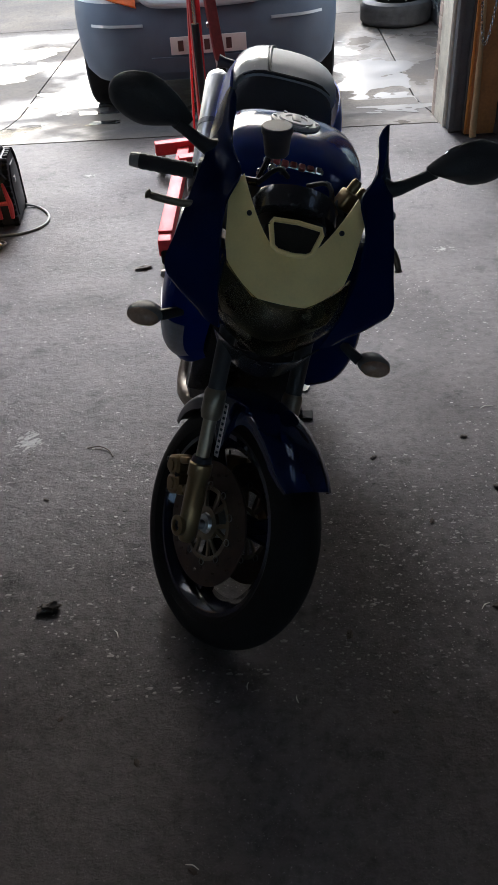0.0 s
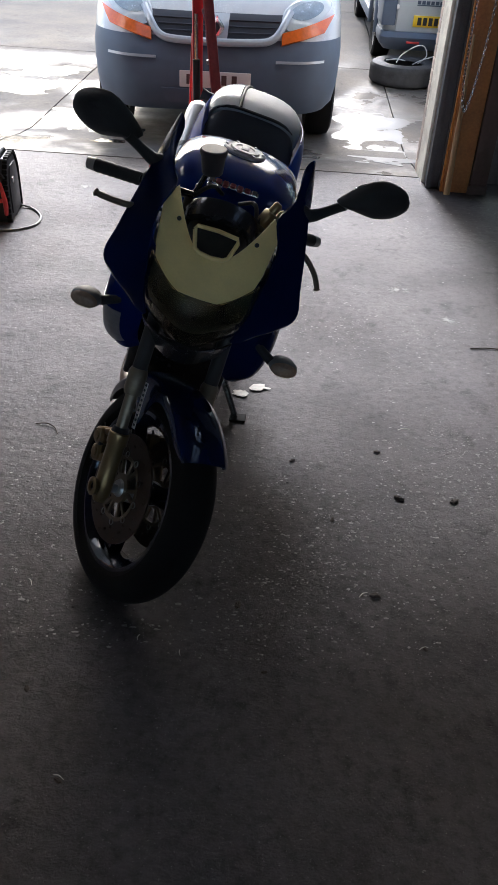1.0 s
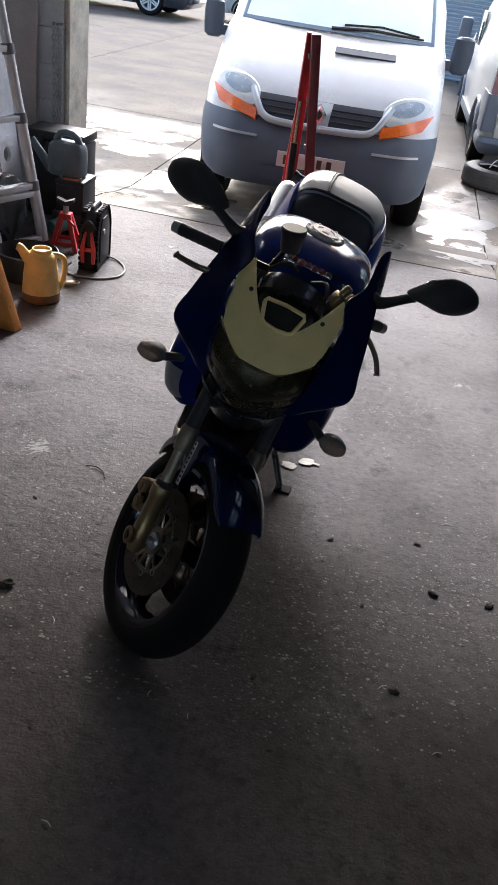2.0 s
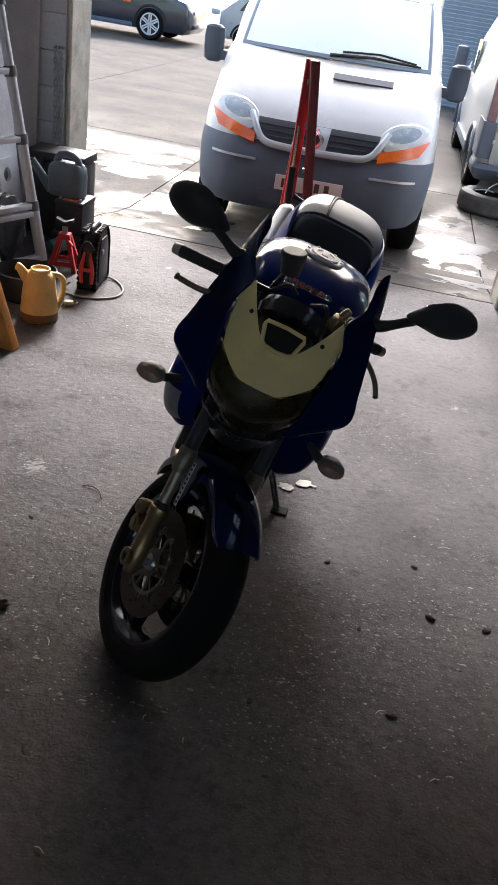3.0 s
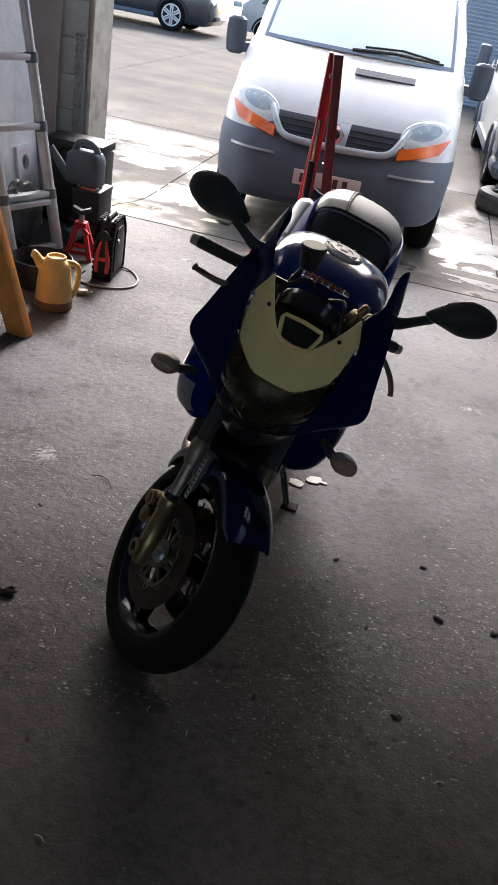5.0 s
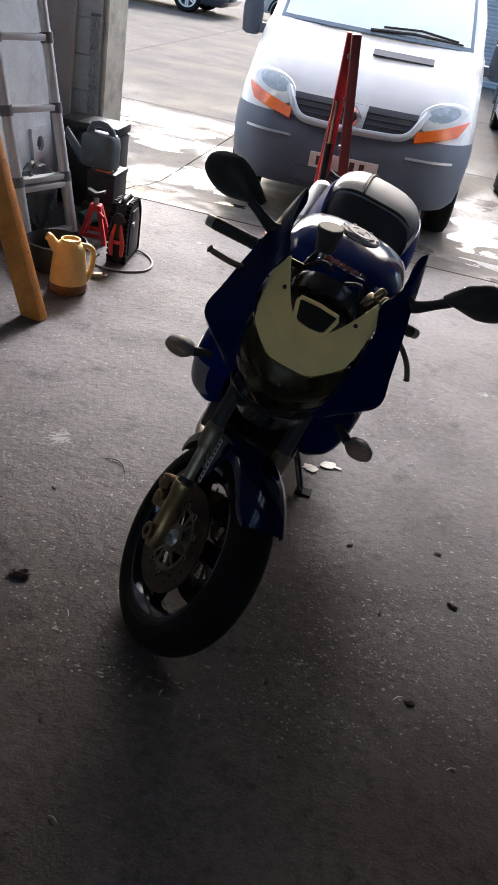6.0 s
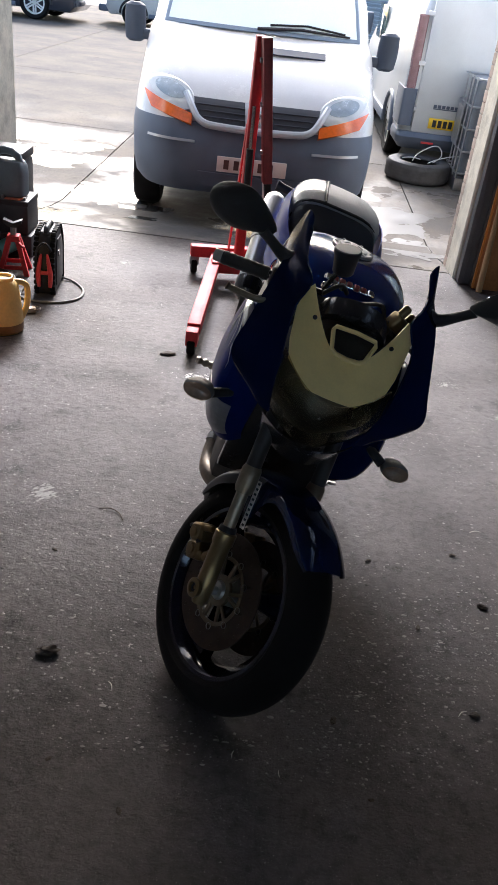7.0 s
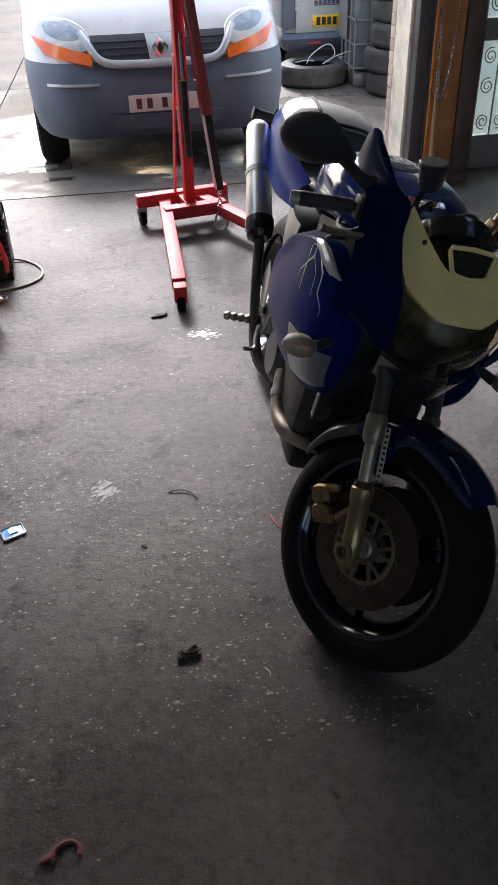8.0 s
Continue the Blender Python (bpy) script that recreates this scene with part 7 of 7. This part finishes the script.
for v in bm.verts:
    n = noise.fractal(v.co * 2.2, 0.9, 2.1, 5) * 0.22 + abs(noise.noise(v.co * 5)) * 0.12
    v.co = V((v.co.x * 0.085, v.co.y * 0.22, v.co.z * 0.20)) * (1 + n)
    v.co.z = max(v.co.z + 0.19, 0.0) * 1.05
part("sack", bm, M_BAG, bag, sharp=25)
bin_ = thing("oil_tray", pose(-1.66, 3.80, 0), "black round oil tray at the foot of the ladder", "tray")
part("pan", lathe(B(), [(0, 0), (0.14, 0), (0.165, 0.15), (0.172, 0.155), (0.164, 0.16), (0.136, 0.012), (0, 0.012)], Matrix(), 32), M_BLACK, bin_)
clutter = thing("old_padlock", pose(-1.405, 3.79, 0, 0, 0, 30), "rusty old fitting lying beside the jug", "fitting")
part("lump", rbox(B(), -0.03, 0.03, -0.02, 0.02, 0.0, 0.03, 0.008), M_PIPE, clutter)
part("ring", tube(B(), [(0.03 + 0.022 * math.cos(t), 0.022 * math.sin(t), 0.02) for t in [2 * math.pi * k / 14 for k in range(15)]], 0.005, 6, False), M_PIPE, clutter)

# ---- what lies on the workshop floor ----
def scatter(name, count, lo, hi, material, seed, label, far=5.2):
    """Fine chips on the floor, thicker where feet have not swept them."""
    rnd = random.Random(seed)
    vs, fs = [], []
    made = 0
    while made < count:
        x, y = rnd.uniform(-2.2, 2.4), rnd.uniform(0.1, far)
        d = noise.noise((x * 1.4, y * 1.4, seed)) * 0.5 + 0.5
        if rnd.random() > d ** 2.2 * 1.6 * (0.25 if y < 1.15 else 1.0 if y < 3.2 else 0.35):
            continue
        r = lo * (hi / lo) ** (rnd.random() ** 2.4) * (0.45 if y < 1.15 else 1.05 if y < 2.3 else 0.8)
        a = rnd.uniform(0, 6.28)
        n = rnd.choice((3, 4, 5))
        wide = rnd.choice((1.0, 1.0, 1.4, 2.2))
        b = len(vs)
        for k in range(n):
            t = a + 2 * math.pi * k / n
            q = r * rnd.uniform(0.6, 1.2)
            vs.append((x + q * math.cos(t) * wide, y + q * math.sin(t), 0.0005))
        vs.append((x + r * rnd.uniform(-0.3, 0.3), y + r * rnd.uniform(-0.3, 0.3), r * rnd.uniform(0.2, 0.6)))
        for k in range(n):
            fs.append((b + k, b + (k + 1) % n, b + n))
        made += 1
    me = bpy.data.meshes.new(name)
    me.from_pydata(vs, [], fs)
    me.materials.append(material)
    return tagged(new(name, me), label, "grit", kind="stuff")


scatter("pale_grit", 42000, 0.0008, 0.0052, M_GRIT, 3, "pale stone grit scattered over the workshop floor")
scatter("dark_grit", 1500, 0.001, 0.0036, M_LEAF, 8, "dark crumbs of dirt scattered over the workshop floor")
scatter("dirt_clods", 320, 0.0025, 0.005, M_CLOD, 21, "dark clods of oily dirt on the workshop floor", 2.0)


def splash(name, x, y, rx, ry, turn, seed, material, label, category):
    """A scuffed patch: ragged flecks that thin out towards its rim."""
    rnd = random.Random(seed)
    bm = B()
    m = pose(x, y, 0, 0, 0, turn)
    for q in range(240):
        d = abs(rnd.gauss(0, 0.5))
        t = rnd.uniform(0, 6.28)
        c = V((rx * d * math.cos(t), ry * d * math.sin(t)))
        if noise.noise((c.x * 38, c.y * 60, seed)) < -0.08:
            continue
        r = 0.09 * ry * rnd.uniform(0.3, 1.0) * max(0.3, 1.1 - d)
        n = 6
        prism(bm, [(c.x + 2.6 * r * rnd.uniform(0.5, 1.2) * math.cos(6.28 * k / n), c.y + r * rnd.uniform(0.5, 1.2) * math.sin(6.28 * k / n)) for k in range(n)], 0.0004, 0.0008 + 0.0004 * rnd.random(), m)
    return tagged(part(name, bm, material, kind="stuff"), label, category)


splash("paint_mark", -0.432, 3.27, 0.16, 0.075, -12, 5, M_CHALK, "smeared white paint mark on the floor", "paint mark")
splash("paint_mark", -0.87, 2.20, 0.10, 0.09, 40, 6, M_CHALKDIM, "faint white scuff on the floor", "paint mark")
splash("paint_mark", -1.09, 4.75, 0.06, 0.06, 10, 7, M_CHALKDIM, "faint white scuff on the floor", "paint mark")
splash("paint_mark", 0.80, 3.55, 0.10, 0.05, 5, 9, M_CHALKDIM, "faint white scuff on the floor", "paint mark")
splash("paint_mark", 1.02, 3.25, 0.08, 0.05, -20, 10, M_CHALKDIM, "faint white scuff on the floor", "paint mark")


def crumpled(name, x, y, sx, sy, sz, turn, seed, material, label, category):
    bm = B()
    bmesh.ops.create_icosphere(bm, subdivisions=3, radius=1.0)
    for v in bm.verts:
        g = 1 + 0.5 * noise.fractal(v.co * 2.5 + V((seed, 0, 0)), 0.8, 2.2, 4)
        v.co = V((v.co.x * sx * g, v.co.y * sy * g, max(v.co.z, -0.5) * sz * g))
    z = min(v.co.z for v in bm.verts)
    for v in bm.verts:
        v.co.z -= z
    ob = part(name, bm, material, sharp=30)
    ob.location = (x, y, 0.0)
    ob.rotation_euler = (0, 0, radians(turn))
    return tagged(ob, label, category)


crumpled("dead_leaf", -0.648, 1.457, 0.030, 0.014, 0.012, 15, 1, M_LEAF, "curled dead leaf on the concrete floor", "leaf")
crumpled("dead_leaf", 0.668, 1.885, 0.019, 0.008, 0.006, -20, 4, M_LEAF, "curled dead leaf on the concrete floor", "leaf")
crumpled("rubber_scrap", -0.62, 3.49, 0.040, 0.016, 0.008, 12, 2, M_LEAF, "dark scrap of rubber on the floor", "scrap")
twig = thing("twig", Matrix(), "short dark twig lying on the floor", "twig")
part("stem", tube(B(), spline([(-0.66, 2.15, 0.004), (-0.62, 2.155, 0.006), (-0.585, 2.135, 0.005), (-0.565, 2.10, 0.004)], 4), 0.0022, 6), M_LEAF, twig)
twig2 = thing("wire_offcut", Matrix(), "dark offcut of wire on the floor", "wire")
part("stem", tube(B(), spline([(1.08, 2.98, 0.004), (1.16, 2.995, 0.005), (1.25, 2.99, 0.004)], 4), 0.003, 6), M_LEAF, twig2)
sach = thing("sachet", pose(-1.163, 2.036, 0.001, 0, 0, 24), "small blue and white foil sachet", "sachet")
rows = [[(x, y, 0.003 + 0.003 * math.cos(x * 60) * math.cos(y * 45)) for x in [-0.034 + 0.068 * i / 8 for i in range(9)]] for y in [-0.026 + 0.052 * k / 6 for k in range(7)]]
part("pouch", shell(B(), rows, 0.002), M_BLUEWRAP, sach)
part("border", tube(B(), [(-0.035, -0.027, 0.005), (0.035, -0.027, 0.005), (0.035, 0.027, 0.005), (-0.035, 0.027, 0.005), (-0.035, -0.027, 0.005)], 0.003, 6), M_WHITE, sach)
part("print", rbox(B(), -0.012, 0.016, -0.010, 0.012, 0.007, 0.0085), M_WHITE, sach)
clip = thing("plastic_clip", pose(-0.95, 0.965, 0.006, 0, 0, 20), "broken red plastic clip on the floor", "clip")
part("ring", tube(B(), [(0.03 * math.cos(t), 0.024 * math.sin(t), 0) for t in [radians(-40 + 230 * k / 16) for k in range(17)]], 0.0055, 8), M_DULLRED, clip)
part("stem", rbox(B(), -0.055, -0.02, 0.004, 0.016, -0.005, 0.005, 0.002), M_DULLRED, clip)
for x, y, w, h, a, sd, mt in ((0.075, 2.46, 0.07, 0.035, 20, 1, M_PAPER), (0.145, 2.52, 0.085, 0.035, -14, 2, M_PAPER)):
    pp = thing("torn_paper", pose(x, y, 0.001, 0, 0, a), "torn scrap of paper on the floor behind the side stand", "paper")
    rnd = random.Random(sd)
    rim = []
    for k in range(22):
        t = 2 * math.pi * k / 22
        g = 0.5 * rnd.uniform(0.62, 1.12) * (1.0 - 0.35 * math.cos(1.5 * t + sd))
        rim.append((w * g * math.cos(t), h * g * 1.3 * math.sin(t)))
    bm = prism(B(), rim, 0.001, 0.0022)
    bmesh.ops.triangulate(bm, faces=bm.faces[:])
    bmesh.ops.subdivide_edges(bm, edges=bm.edges[:], cuts=2, use_grid_fill=True)
    for v in bm.verts:
        v.co.z += 0.002 + 0.004 * abs(noise.noise(v.co * 45 + V((sd, 0, 0))))
    part("sheet", bm, mt, pp)
strap = thing("red_thread", Matrix(), "thin red thread curled on the floor", "thread")
part("fibre", tube(B(), spline([(-0.34, 1.98, 0.002), (-0.335, 1.95, 0.004), (-0.325, 1.92, 0.003), (-0.31, 1.90, 0.002)], 5), 0.0018, 5), M_REDPLASTIC, strap)
for i, (x, y, s) in enumerate(((0.561, 1.427, 0.020), (0.857, 1.892, 0.022), (0.161, 1.345, 0.018), (-0.352, 1.005, 0.013), (-0.208, 0.767, 0.014), (0.609, 2.142, 0.016), (0.30, 2.05, 0.015), (0.44, 1.75, 0.014), (0.69, 1.245, 0.012), (-0.75, 1.90, 0.012), (0.25, 1.12, 0.010), (-0.55, 1.12, 0.011))):
    crumpled("dirt_clod", x, y, s * 0.75, s * 0.42, s * 0.25, 37 * i, 20 + i, M_LEAF, "small dark clod of dirt on the floor", "dirt")
for i, (x, y, a, ln) in enumerate(((0.527, 1.427, 40, 0.035), (-0.451, 1.368, -60, 0.030), (0.685, 1.245, 25, 0.030), (-0.10, 1.20, 80, 0.022), (0.02, 1.16, 100, 0.020), (0.72, 2.30, 15, 0.05), (-0.21, 0.775, -20, 0.03))):
    q = thing("pale_splinter", pose(x, y, 0, 0, 0, a), "thin pale splinter lying on the floor", "splinter")
    part("sliver", tube(B(), spline([(-ln / 2, 0, 0.002), (0, ln * 0.12, 0.004), (ln / 2, 0, 0.002)], 4), [0.0006, 0.001, 0.0013, 0.0014, 0.0014, 0.0013, 0.0011, 0.0009, 0.0005], 5), M_PAPER, q)
